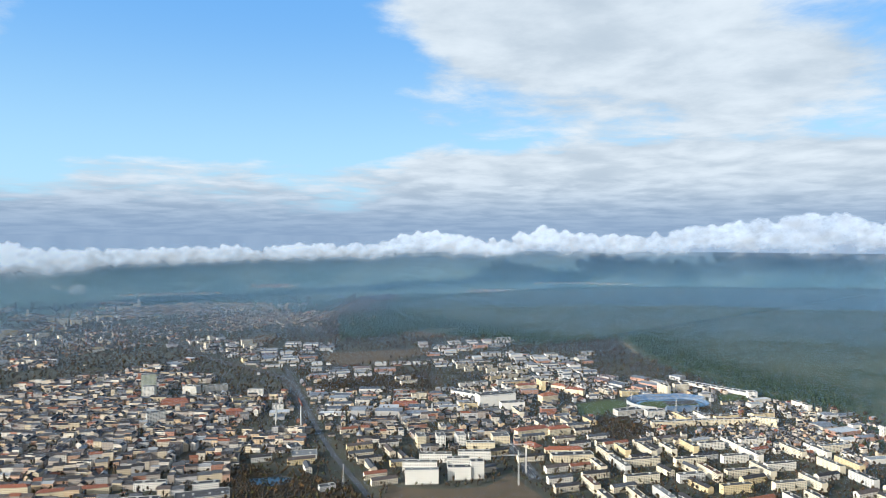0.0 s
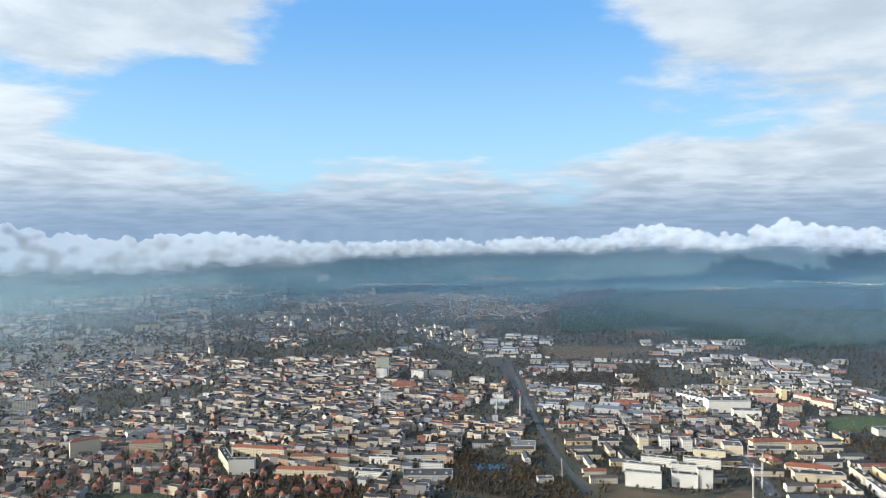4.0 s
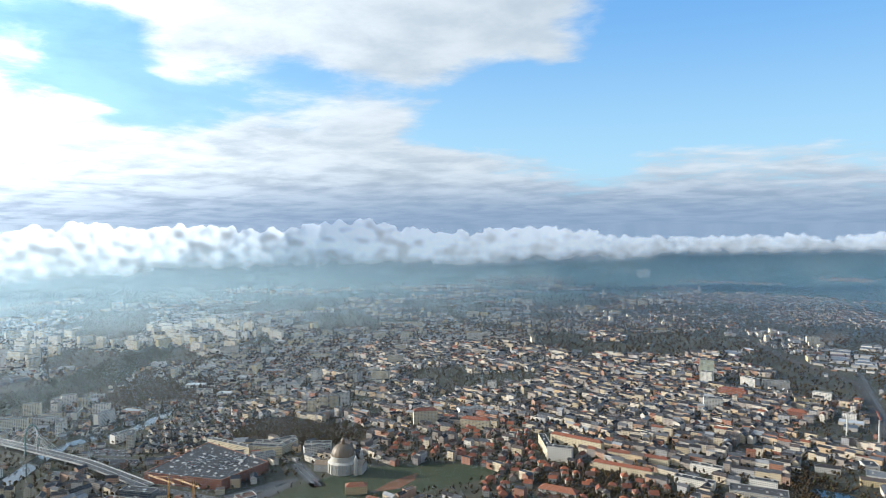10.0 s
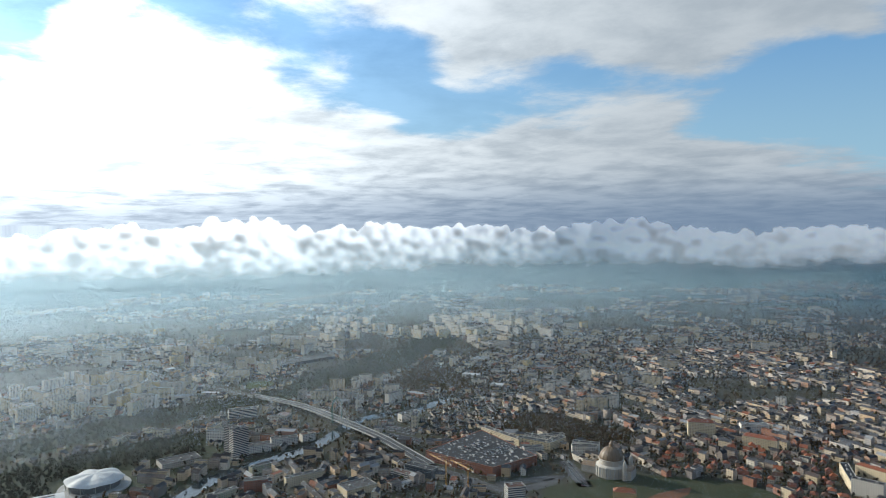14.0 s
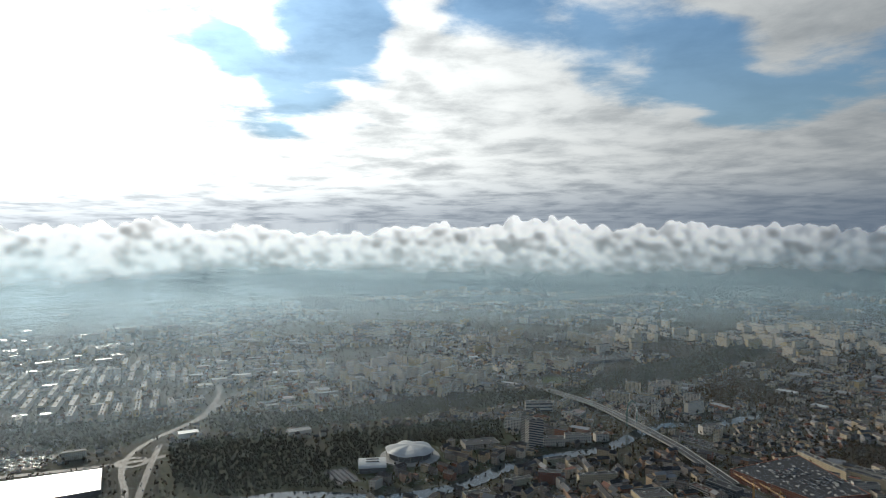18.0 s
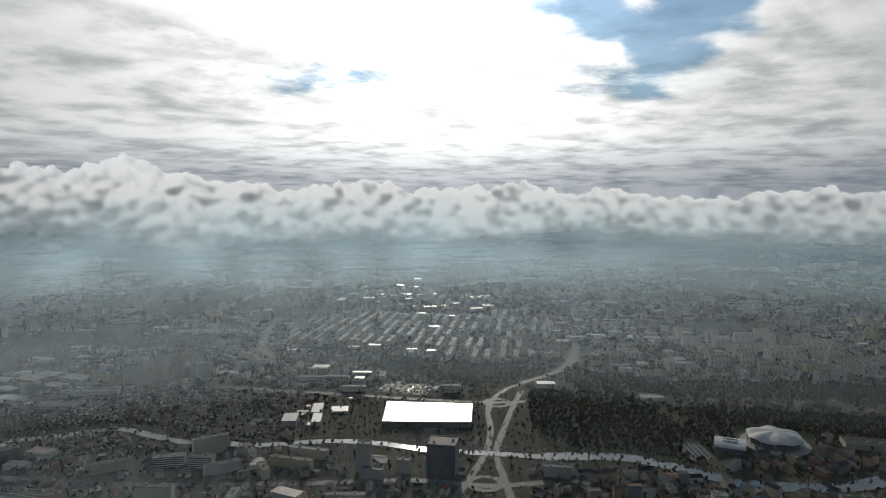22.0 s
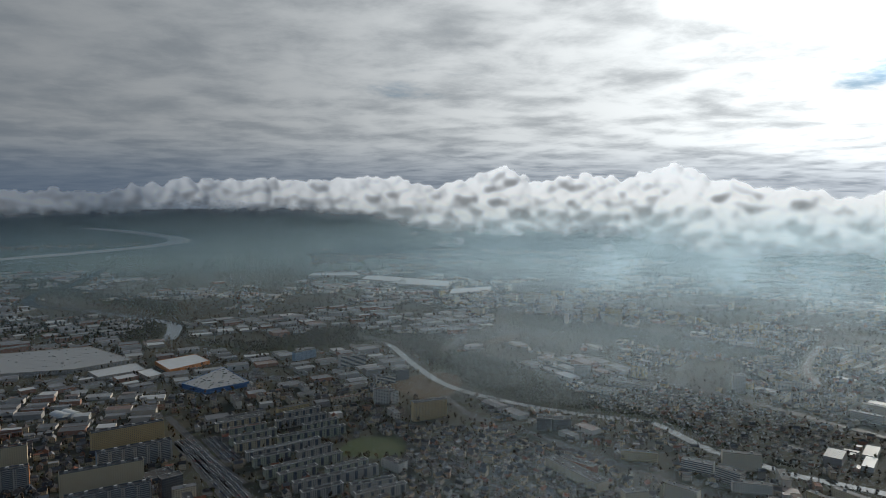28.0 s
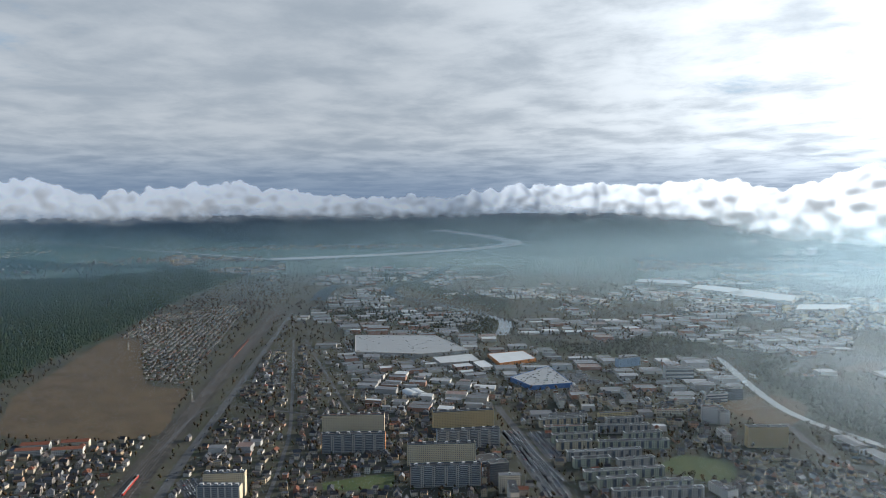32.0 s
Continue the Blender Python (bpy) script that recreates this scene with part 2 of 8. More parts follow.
WALL_SLAB = walling("panel plaster", ((0.0, (0.72, 0.66, 0.52)), (0.35, (0.76, 0.73, 0.66)), (0.6, (0.66, 0.60, 0.48)), (0.8, (0.70, 0.58, 0.34)), (0.9, (0.60, 0.60, 0.58))), 3.2, 2.8, 0.25, 0.25)
WALL_HALL = walling("hall cladding", ((0.0, (0.55, 0.55, 0.54)), (0.3, (0.38, 0.38, 0.38)), (0.5, (0.66, 0.65, 0.62)), (0.7, (0.40, 0.24, 0.18)), (0.85, (0.48, 0.46, 0.42))), 5.0, 40.0, 0.30, 0.02)
ROOF_DARK = by_island("bitumen roofs", ((0.0, (0.045, 0.045, 0.048)), (0.3, (0.07, 0.066, 0.064)), (0.6, (0.10, 0.095, 0.09)), (0.82, (0.16, 0.16, 0.16)), (0.93, (0.10, 0.055, 0.04))), 0.66, 0.25)
ROOF_MIX = by_island("old roofs", ((0.0, (0.040, 0.038, 0.040)), (0.36, (0.066, 0.068, 0.075)), (0.60, (0.085, 0.068, 0.062)), (0.72, (0.19, 0.075, 0.045)), (0.78, (0.10, 0.10, 0.105)), (0.86, (0.034, 0.032, 0.033)), (0.96, (0.26, 0.26, 0.26))), 0.78, 0.4)
ROOF_RED = by_island("red tiles", ((0.0, (0.23, 0.085, 0.05)), (0.4, (0.19, 0.075, 0.048)), (0.75, (0.26, 0.105, 0.06))), 0.7, 0.5)
ROOF_VILLA = by_island("villa tiles", ((0.0, (0.20, 0.075, 0.045)), (0.3, (0.10, 0.06, 0.045)), (0.5, (0.27, 0.095, 0.05)), (0.72, (0.07, 0.06, 0.055)), (0.88, (0.16, 0.07, 0.05))), 0.7, 0.5)
ROOF_HALL = by_island("hall roofs", ((0.0, (0.14, 0.14, 0.145)), (0.24, (0.08, 0.08, 0.085)), (0.46, (0.22, 0.22, 0.215)), (0.64, (0.055, 0.055, 0.058)), (0.84, (0.42, 0.42, 0.41)), (0.92, (0.14, 0.08, 0.06))), 0.45, 0.1)
BARE = by_island("bare twigs", ((0.0, (0.070, 0.054, 0.040)), (0.35, (0.100, 0.072, 0.046)), (0.6, (0.060, 0.053, 0.038)), (0.82, (0.150, 0.086, 0.040)), (0.95, (0.095, 0.095, 0.036))), 0.95, 0.6, 0.5, constant=False, through=0.42)
DARKWOOD = by_island("dark woodland", ((0.0, (0.052, 0.056, 0.040)), (0.4, (0.072, 0.064, 0.046)), (0.75, (0.048, 0.060, 0.038)), (1.0, (0.090, 0.072, 0.046))), 0.95, 0.6, 0.5, constant=False, through=0.42)
PINE = by_island("pine needles", ((0.0, (0.050, 0.080, 0.042)), (0.4, (0.070, 0.102, 0.052)), (0.75, (0.044, 0.070, 0.042)), (1.0, (0.095, 0.110, 0.056))), 0.9, 0.6, 0.5, constant=False, through=0.42)
BARK = mottled("bark", (0.060, 0.045, 0.032), (0.090, 0.070, 0.05), 0.8)

# ---- building blocks ----
FLAT_TO, RIM = 3700.0, 4880.0


def warp(v):
    """Beyond FLAT_TO the land is drawn together towards the rim, along the sight lines from over the origin."""
    v = np.asarray(v, float).reshape(-1, 3).copy()
    r = np.hypot(v[:, 0], v[:, 1])
    far = r > FLAT_TO
    span = RIM - FLAT_TO
    rr = FLAT_TO + span * (1 - np.exp(-(r[far] - FLAT_TO) / span))
    k = rr / r[far]
    v[far, 0] *= k
    v[far, 1] *= k
    v[far, 2] = HEIGHT + (v[far, 2] - HEIGHT) * k
    return v


def mesh_of(name, verts, faces, mats, uv=None, slots=None, smooth=False, bend=True):
    me = bpy.data.meshes.new(name)
    verts = warp(verts) if bend else np.asarray(verts, float).reshape(-1, 3)
    me.from_pydata(verts.tolist(), [], faces)
    for m in mats:
        me.materials.append(m)
    if uv is not None:
        me.uv_layers.new(name="UVMap").data.foreach_set("uv", np.asarray(uv, np.float32).ravel())
    if slots is not None:
        me.polygons.foreach_set("material_index", slots)
    if smooth:
        me.polygons.foreach_set("use_smooth", [True] * len(me.polygons))
    me.update()
    return me


def part(name, me, parent, label="", m=None):
    ob = new(name, me)
    ob.parent = parent
    if m is not None:
        ob.matrix_basis = m
    return tagged(ob, label)


CELL, REACH = 6.0, 5400.0
SIDE = int(2 * REACH / CELL)
taken = np.zeros((SIDE, SIDE), bool)


def cells(x, y):
    return np.clip(((np.asarray(x) + REACH) / CELL).astype(int), 0, SIDE - 1), np.clip(((np.asarray(y) + REACH) / CELL).astype(int), 0, SIDE - 1)


def inside(poly, x, y):
    x, y = np.asarray(x, float), np.asarray(y, float)
    hit = np.zeros(x.shape, bool)
    for (x1, y1), (x2, y2) in zip(poly, poly[1:] + poly[:1]):
        if y1 != y2:
            hit ^= ((y1 > y) != (y2 > y)) & (x < (x2 - x1) * (y - y1) / (y2 - y1) + x1)
    return hit


def block_out(poly):
    xs, ys = [p[0] for p in poly], [p[1] for p in poly]
    gx, gy = np.meshgrid(np.arange(min(xs), max(xs) + CELL, CELL), np.arange(min(ys), max(ys) + CELL, CELL))
    m = inside(poly, gx, gy)
    i, j = cells(gx[m], gy[m])
    taken[i, j] = True


def footprint(x, y, a, length, width):
    """Sample points of a turned rectangle."""
    u, v = np.meshgrid(np.linspace(-0.5, 0.5, max(2, int(length / 5) + 1)), np.linspace(-0.5, 0.5, max(2, int(width / 5) + 1)))
    u, v = u.ravel() * length, v.ravel() * width
    return x + u * math.cos(a) - v * math.sin(a), y + u * math.sin(a) + v * math.cos(a)


def claim(x, y, a, length, width):
    i, j = cells(*footprint(x, y, a, length, width))
    if taken[i, j].any():
        return False
    taken[i, j] = True
    return True


def smooth_line(pts, step=30.0):
    """A Catmull-Rom line through the points."""
    p = [Vector(q).to_2d() for q in pts]
    p = [2 * p[0] - p[1], *p, 2 * p[-1] - p[-2]]
    line = []
    for a, b, c, d in zip(p, p[1:], p[2:], p[3:]):
        n = max(1, int((c - b).length / step))
        for k in range(n):
            t = k / n
            line.append(0.5 * (2 * b + (c - a) * t + (2 * a - 5 * b + 4 * c - d) * t * t + (3 * b - a - 3 * c + d) * t ** 3))
    return line + [p[-2]]


def ribbon(name, pts, width, mat, z, block=True):
    line = smooth_line(pts)
    verts, faces = [], []
    for k, q in enumerate(line):
        d = (line[min(k + 1, len(line) - 1)] - line[max(k - 1, 0)]).normalized()
        s = Vector((-d.y, d.x)) * width / 2
        verts += [(*(q + s), z), (*(q - s), z)]
        if k:
            faces.append((2 * k - 2, 2 * k - 1, 2 * k + 1, 2 * k))
            if block:
                e = line[k - 1]
                i, j = cells(*footprint((q.x + e.x) / 2, (q.y + e.y) / 2, math.atan2(d.y, d.x), (q - e).length + 4, width + 6))
                taken[i, j] = True
    ob = new(name, mesh_of(name, verts, faces, [mat]))
    return tagged(ob, kind="structure")


def patch(name, pts, mat, z, block=True):
    """A level piece of open ground with an uneven edge."""
    line = smooth_line(list(pts) + [pts[0]], 25.0)[:-1]
    ob = new(name, mesh_of(name, [(q.x, q.y, z) for q in line], [tuple(range(len(line)))], [mat]))
    if block:
        block_out([(q.x, q.y) for q in line])
    return tagged(ob, kind="structure")


def box(x0, y0, z0, x1, y1, z1):
    return [(x0, y0, z0), (x1, y0, z0), (x1, y1, z0), (x0, y1, z0), (x0, y0, z1), (x1, y0, z1), (x1, y1, z1), (x0, y1, z1)]


BOX = [(0, 1, 5, 4), (1, 2, 6, 5), (2, 3, 7, 6), (3, 0, 4, 7), (4, 5, 6, 7)]


class Buf:
    """Gathers pieces with wall coordinates and material slots into one mesh."""

    def __init__(self):
        self.v, self.f, self.uv, self.s = [], [], [], []

    def add(self, verts, faces, slot, uvs=None):
        k = len(self.v)
        self.v += verts
        for i, f in enumerate(faces):
            self.f.append(tuple(k + j for j in f))
            self.s.append(slot)
            self.uv += uvs[i] if uvs else [(0, -9)] * len(f)


def shell(b, length, width, h, roof, rise, windows=True, slot_wall=0, slot_roof=1):
    """Walls and roof of one building round its own base point."""
    lx, ly = length / 2, width / 2
    v = [(-lx, -ly, 0), (lx, -ly, 0), (lx, ly, 0), (-lx, ly, 0), (-lx, -ly, h), (lx, -ly, h), (lx, ly, h), (-lx, ly, h)]
    f, uv = [], []
    for i, (p, q) in enumerate(((0, 1), (1, 2), (2, 3), (3, 0))):
        w0 = (length, width)[i % 2]
        f.append((p, q, q + 4, p + 4))
        uv.append([(0, 0.2), (w0, 0.2), (w0, h), (0, h)] if windows and (i % 2 == 0 or length < 40) else [(0, -9)] * 4)
    if roof == "gable":
        v += [(-lx, 0, h + rise), (lx, 0, h + rise)]
        f += [(5, 6, 9), (7, 4, 8)]
        uv += [[(0, -9)] * 3] * 2
    b.add(v, f, slot_wall, uv)
    if roof == "gable":
        o = 0.5
        drop = rise * o / ly
        b.add([(-lx - o, -ly - o, h - drop), (lx + o, -ly - o, h - drop), (lx + o, 0, h + rise + 0.15), (-lx - o, 0, h + rise + 0.15), (-lx - o, ly + o, h - drop), (lx + o, ly + o, h - drop)],
              [(0, 1, 2, 3), (3, 2, 5, 4)], slot_roof)
    elif roof == "hip":
        o, r = 0.5, max(0.0, lx - ly)
        b.add([(-lx - o, -ly - o, h), (lx + o, -ly - o, h), (lx + o, ly + o, h), (-lx - o, ly + o, h), (-r, 0, h + rise), (r, 0, h + rise)],
              [(0, 1, 5, 4), (1, 2, 5), (2, 3, 4, 5), (3, 0, 4)], slot_roof)
    else:
        b.add([(-lx, -ly, h - 0.5), (lx, -ly, h - 0.5), (lx, ly, h - 0.5), (-lx, ly, h - 0.5)], [(0, 1, 2, 3)], slot_roof)


KINDS = {
    "old": ("tenement", "tenement house", "plastered brick tenement house with pitched roof in a street row", WALL_OLD, ROOF_MIX),
    "slab5": ("apartment_block", "apartment block", "long cream panel apartment block with a flat dark roof", WALL_SLAB, ROOF_DARK),
    "slab3": ("apartment_block", "apartment block", "low plastered apartment block with pitched roof", WALL_SLAB, ROOF_MIX),
    "slab11": ("tower_block", "tower block", "tall pale concrete tower block with a flat roof", WALL_SLAB, ROOF_DARK),
    "house": ("house", "house", "small detached house with a pitched roof and garden", WALL_OLD, ROOF_MIX),
    "villa": ("villa", "villa", "old villa with a steep tiled roof among trees", WALL_OLD, ROOF_VILLA),
    "hall": ("warehouse", "warehouse", "low wide industrial hall with a flat sheet roof", WALL_HALL, ROOF_HALL),
    "allot": ("garden_shed", "shed", "tiny garden shed on an allotment plot", WALL_HALL, ROOF_MIX),
}
plots = []


def plot(style, x, y, a, length, width, h, roof, rise, red=False):
    r = math.hypot(x, y)
    # built-up patches with woods and gardens between them, looser with distance
    if r > 1500 and noise.fractal((x / 330, y / 330, 4.7), 1.0, 2.0, 3) < min(0.12, -0.75 + 0.00038 * (r - 1000)):
        return
    if claim(x, y, a, max(2.0, length - 9) if style == "old" else length - 2, width - 2):
        plots.append((math.hypot(x, y), style, x, y, a, length, width, h, roof, rise, red))


def district(style, poly, angle, seed, pitch=None, length=None, roof=None):
    rnd = random.Random(seed)
    a = radians(angle)
    ca, sa = math.cos(a), math.sin(a)
    cx, cy = sum(p[0] for p in poly) / len(poly), sum(p[1] for p in poly) / len(poly)
    us = [(p[0] - cx) * ca + (p[1] - cy) * sa for p in poly]
    vs = [-(p[0] - cx) * sa + (p[1] - cy) * ca for p in poly]

    def place(u, v):
        return cx + u * ca - v * sa, cy + u * sa + v * ca

    def grid(du, dv):
        u = min(us)
        while u < max(us):
            v = min(vs)
            while v < max(vs):
                x, y = place(u, v)
                if inside(poly, x, y) and math.hypot(x, y) > 640:
                    yield u, v
                v += dv
            u += du

    def put(kind, u, v, turn, ln, wd, h, rf, rise, red=False):
        x, y = place(u, v)
        plot(kind, x, y, a + turn, ln, wd, h, rf, rise, red)

    if style == "old":
        bu, bv = pitch or (112, 76)
        for u, v in grid(bu, bv):
            base = rnd.uniform(9.5, 15.5)
            if rnd.random() < 0.15:
                continue
            skew = rnd.uniform(-0.16, 0.16)
            cs, sn = math.cos(skew), math.sin(skew)
            for side in range(4):
                along, off, turn = ((bu - 14, -bv / 2 + 11, 0), (bv - 34, bu / 2 - 12, math.pi / 2), (bu - 14, bv / 2 - 11, math.pi), (bv - 34, -bu / 2 + 12, -math.pi / 2))[side]
                s = -along / 2
                while s < along / 2 - 8:
                    ln = rnd.uniform(12, 24)
                    if rnd.random() > 0.20:
                        c = s + ln / 2
                        pu, pv = (c, off) if side % 2 == 0 else (off, c)
                        pu, pv = pu * cs - pv * sn, pu * sn + pv * cs
                        h = base + rnd.choice((-5.5, -3.2, -1.2, 0, 0, 0.6, 1.4, 3.2))
                        rf = rnd.choice(("gable", "gable", "gable", "flat"))
                        put("old", u + pu, v + pv, turn + skew, ln, rnd.uniform(9.5, 11.5), h, rf, rnd.uniform(2.4, 4.2))
                    s += ln + 0.3
            for _ in range(3):
                put("old", u + rnd.uniform(-20, 20), v + rnd.uniform(-8, 8), rnd.choice((0, math.pi / 2)), rnd.uniform(7, 14), rnd.uniform(5, 7), rnd.uniform(3, 9), "flat", 0)
    elif style in ("slab5", "slab3", "slab11"):
        du, dv = pitch or {"slab5": (74, 46), "slab3": (60, 40), "slab11": (78, 60)}[style]
        lo, hi = length or {"slab5": (48, 72), "slab3": (36, 56), "slab11": (24, 62)}[style]
        for u, v in grid(du, dv):
            if rnd.random() < 0.17:
                continue
            turn = math.pi / 2 if pitch is None and rnd.random() < 0.35 else 0
            h = {"slab5": 15, "slab3": 10.5, "slab11": rnd.choice((31, 31, 33, 15))}[style]
            rf = "gable" if style == "slab3" else "flat"
            put(style, u + rnd.uniform(-9, 9), v + rnd.uniform(-5, 5), turn, rnd.uniform(lo, hi), 11.5 if style != "slab11" else 13, h, rf, 3.2, roof == "RED")
    elif style in ("house", "villa"):
        du, dv = pitch or ((18, 20) if style == "house" else (25, 25))
        for u, v in grid(du, dv):
            if rnd.random() < 0.16 + 0.25 * (math.hypot(*place(u, v)) > 2600):
                continue
            k = 1.25 if style == "villa" else 1.0
            rf = rnd.choice(("gable", "gable", "hip", "flat") if style == "house" else ("gable", "hip", "hip"))
            put(style, u + rnd.uniform(-0.4, 0.4) * du, v + rnd.uniform(-0.4, 0.4) * dv, rnd.choice((0, math.pi / 2)) + rnd.uniform(-0.2, 0.2), rnd.uniform(8.5, 13) * k, rnd.uniform(7, 9.5) * k, rnd.uniform(4.5, 7.5) * k, rf, rnd.uniform(2.5, 4.2) * k)
    elif style == "hall":
        du, dv = pitch or (68, 50)
        for u, v in grid(du, dv):
            if rnd.random() < 0.14:
                continue
            big = rnd.random()
            ln = rnd.uniform(0.45, 0.98) * du
            put("hall", u + rnd.uniform(-4, 4), v + rnd.uniform(-4, 4), 0, ln, rnd.uniform(0.35, 0.8) * dv, rnd.uniform(4.5, 10) + 4 * (big > 0.85), rnd.choice(("flat", "flat", "flat", "gable")), 1.8)
            for _ in range(2):
                put("hall", u + rnd.uniform(-du, du) / 2, v + rnd.uniform(-dv, dv) / 2, rnd.choice((0, math.pi / 2)), rnd.uniform(9, 22), rnd.uniform(7, 12), rnd.uniform(3.2, 6), rnd.choice(("flat", "gable")), 2.0)
    elif style == "allot":
        for u, v in grid(13, 16):
            if rnd.random() < 0.75:
                put("allot", u + rnd.uniform(-3, 3), v + rnd.uniform(-3, 3), rnd.choice((0, math.pi / 2)), rnd.uniform(5, 7.5), rnd.uniform(4.5, 5.5), rnd.uniform(2.3, 3.2), rnd.choice(("gable", "flat")), 1.4)
    else:
        for u, v in grid(50, 42):
            k = rnd.random()
            if k < 0.30:
                put("slab5", u, v, rnd.choice((0, math.pi / 2)), rnd.uniform(30, 58), 12, rnd.choice((12, 15, 15, 27)), "flat", 0)
            elif k < 0.52:
                put("hall", u, v, 0, rnd.uniform(22, 52), rnd.uniform(14, 30), rnd.uniform(5, 11), "flat", 0)
            for _ in range(3):
                put(rnd.choice(("old", "old", "house")), u + rnd.uniform(-25, 25), v + rnd.uniform(-20, 20), rnd.choice((0, math.pi / 2)), rnd.uniform(9, 16), rnd.uniform(8, 10), rnd.uniform(5, 11), rnd.choice(("gable", "gable", "flat")), 3.0)


# ---- trees ----
woods = []


def scatter(poly, seed, space):
    """Points over a polygon, set wider apart with their distance."""
    rng = np.random.default_rng(seed)
    xs, ys = [p[0] for p in poly], [p[1] for p in poly]
    cx, cy = (min(xs) + max(xs)) / 2, (min(ys) + max(ys)) / 2
    step = space
    gx, gy = np.meshgrid(np.arange(min(xs), max(xs), step), np.arange(min(ys), max(ys), step))
    gx = gx + rng.uniform(-0.9, 0.9, gx.shape) * step
    gy = gy + rng.uniform(-0.9, 0.9, gy.shape) * step
    m = inside(poly, gx, gy)
    x, y = gx[m], gy[m]
    r = np.hypot(x, y)
    keep = rng.random(len(r)) < np.minimum(1.0, (1280.0 / r) ** 2)
    near = r < REACH - 100
    i, j = cells(x, y)
    keep &= ~(taken[i, j] & near) & (r > 660)
    return x[keep], y[keep], np.clip(r[keep] / 1500.0, 1.0, 1.9), rng


def crowns(name, x, y, grow, rng, mat, kind, label, clumps=3):
    """Many crowns as one mesh: pines as two stacked ragged cones, other trees as loose clumps round a stem."""
    n = len(x)
    if n == 0:
        return
    if kind == "pine":
        a = np.arange(5) * 2 * np.pi / 5
        ring = np.stack([np.cos(a), np.sin(a), 0 * a], 1)
        unit = np.vstack([ring * 2.4 + (0, 0, 4.5), ring * 1.1 + (0.3, 0.2, 8.6), [[0, 0, 10.4]]])[[0, 1, 2, 3, 4, 10, 5, 7, 9]]
        tris = [(i, (i + 1) % 5, 5) for i in range(5)] + [(6, 7, 5), (7, 8, 5), (8, 6, 5)]
        size = rng.uniform(0.7, 1.2, n) * grow ** 0.8
    else:
        octa = np.array([(1, 0, 0), (-1, 0, 0), (0, 1, 0), (0, -1, 0), (0, 0, 1), (0, 0, -1)], float)
        tri0 = [(0, 2, 4), (2, 1, 4), (1, 3, 4), (3, 0, 4), (2, 0, 5), (1, 2, 5), (3, 1, 5), (0, 3, 5)]
        spots = [(0, 0, 8.6, 2.5), (1.9, 0.6, 6.2, 2.3), (-1.4, -1.0, 6.0, 2.4)][:clumps]
        unit = np.vstack([octa * s + (px, py, pz) for px, py, pz, s in spots] + [[(0.25, 0, 0), (-0.2, 0.2, 0), (0, 0, 7)]])
        tris = [tuple(k * 6 + i for i in t) for k in range(clumps) for t in tri0] + [(6 * clumps, 6 * clumps + 1, 6 * clumps + 2)]
        size = rng.uniform(0.5, 0.98, n) * grow ** 0.8
    spin = rng.uniform(0, 2 * np.pi, n)
    u = unit[None] + rng.normal(0, 0.5, (n, len(unit), 3)) * (1, 1, 0.8)
    u = u * size[:, None, None]
    u[..., 2] *= rng.uniform(0.85, 1.2, n)[:, None]
    c, s = np.cos(spin)[:, None], np.sin(spin)[:, None]
    v = np.stack([x[:, None] + u[..., 0] * c - u[..., 1] * s, y[:, None] + u[..., 0] * s + u[..., 1] * c, np.maximum(u[..., 2], 0)], -1).reshape(-1, 3)
    t = (np.array(tris)[None] + (np.arange(n) * len(unit))[:, None, None]).reshape(-1, 3)
    me = bpy.data.meshes.new(name)
    v = warp(v)
    me.vertices.add(len(v))
    me.vertices.foreach_set("co", v.astype(np.float32).ravel())
    me.loops.add(len(t) * 3)
    me.loops.foreach_set("vertex_index", t.astype(np.int32).ravel())
    me.polygons.add(len(t))
    me.polygons.foreach_set("loop_start", (np.arange(len(t)) * 3).astype(np.int32))
    me.polygons.foreach_set("loop_total", np.full(len(t), 3, np.int32))
    me.materials.append(mat)
    me.update(calc_edges=True)
    me.validate()
    tagged(new(name, me), label, "trees", kind="stuff")


def woodland(kind, poly, seed):
    floor = {"pine": FLOORPINE, "bare": FLOORBARE, "dark": DARKLAWN}[kind]
    patch("forest_floor", poly, floor, 0.06 + 0.002 * seed, block=False)
    x, y, grow, rng = scatter(poly, seed, {"pine": 5.2, "bare": 6.4, "dark": 7.2}[kind])
    crowns({"pine": "pine_forest", "bare": "bare_woodland", "dark": "dark_woodland"}[kind], x, y, grow, rng, {"pine": PINE, "bare": BARE, "dark": DARKWOOD}[kind], kind,
           {"pine": "dense dark green pine forest", "bare": "leafless brown autumn woodland", "dark": "shaded leafless woodland on the valley slopes"}[kind])
    block_out(poly)


def bank_trees(pts, width, seed):
    """Bare trees and scrub along both banks of a stream."""
    rng = np.random.default_rng(seed)
    line = smooth_line(pts, 9.0)
    x, y = [], []
    for k in range(1, len(line) - 1):
        d = (line[k + 1] - line[k - 1]).normalized()
        for side in (-1, 1):
            q = line[k] + Vector((-d.y, d.x)) * side * (width / 2 + rng.uniform(2, 14)) + d * rng.uniform(-5, 5)
            x.append(q.x)
            y.append(q.y)
    crowns("riverside_trees", np.array(x), np.array(y), 0.7 * np.clip(np.hypot(x, y) / 1500, 1, 1.5), rng, DARKWOOD, "bare", "leafless trees and scrub along the river bank", 2)


def town_trees(poly, seed):
    x, y, grow, rng = scatter(poly, seed, 12.2 if seed < 403 else 15.5)
    crowns("town_trees", x, y, 1.2 * grow, rng, BARE, "bare", "leafless street and garden trees", 2)


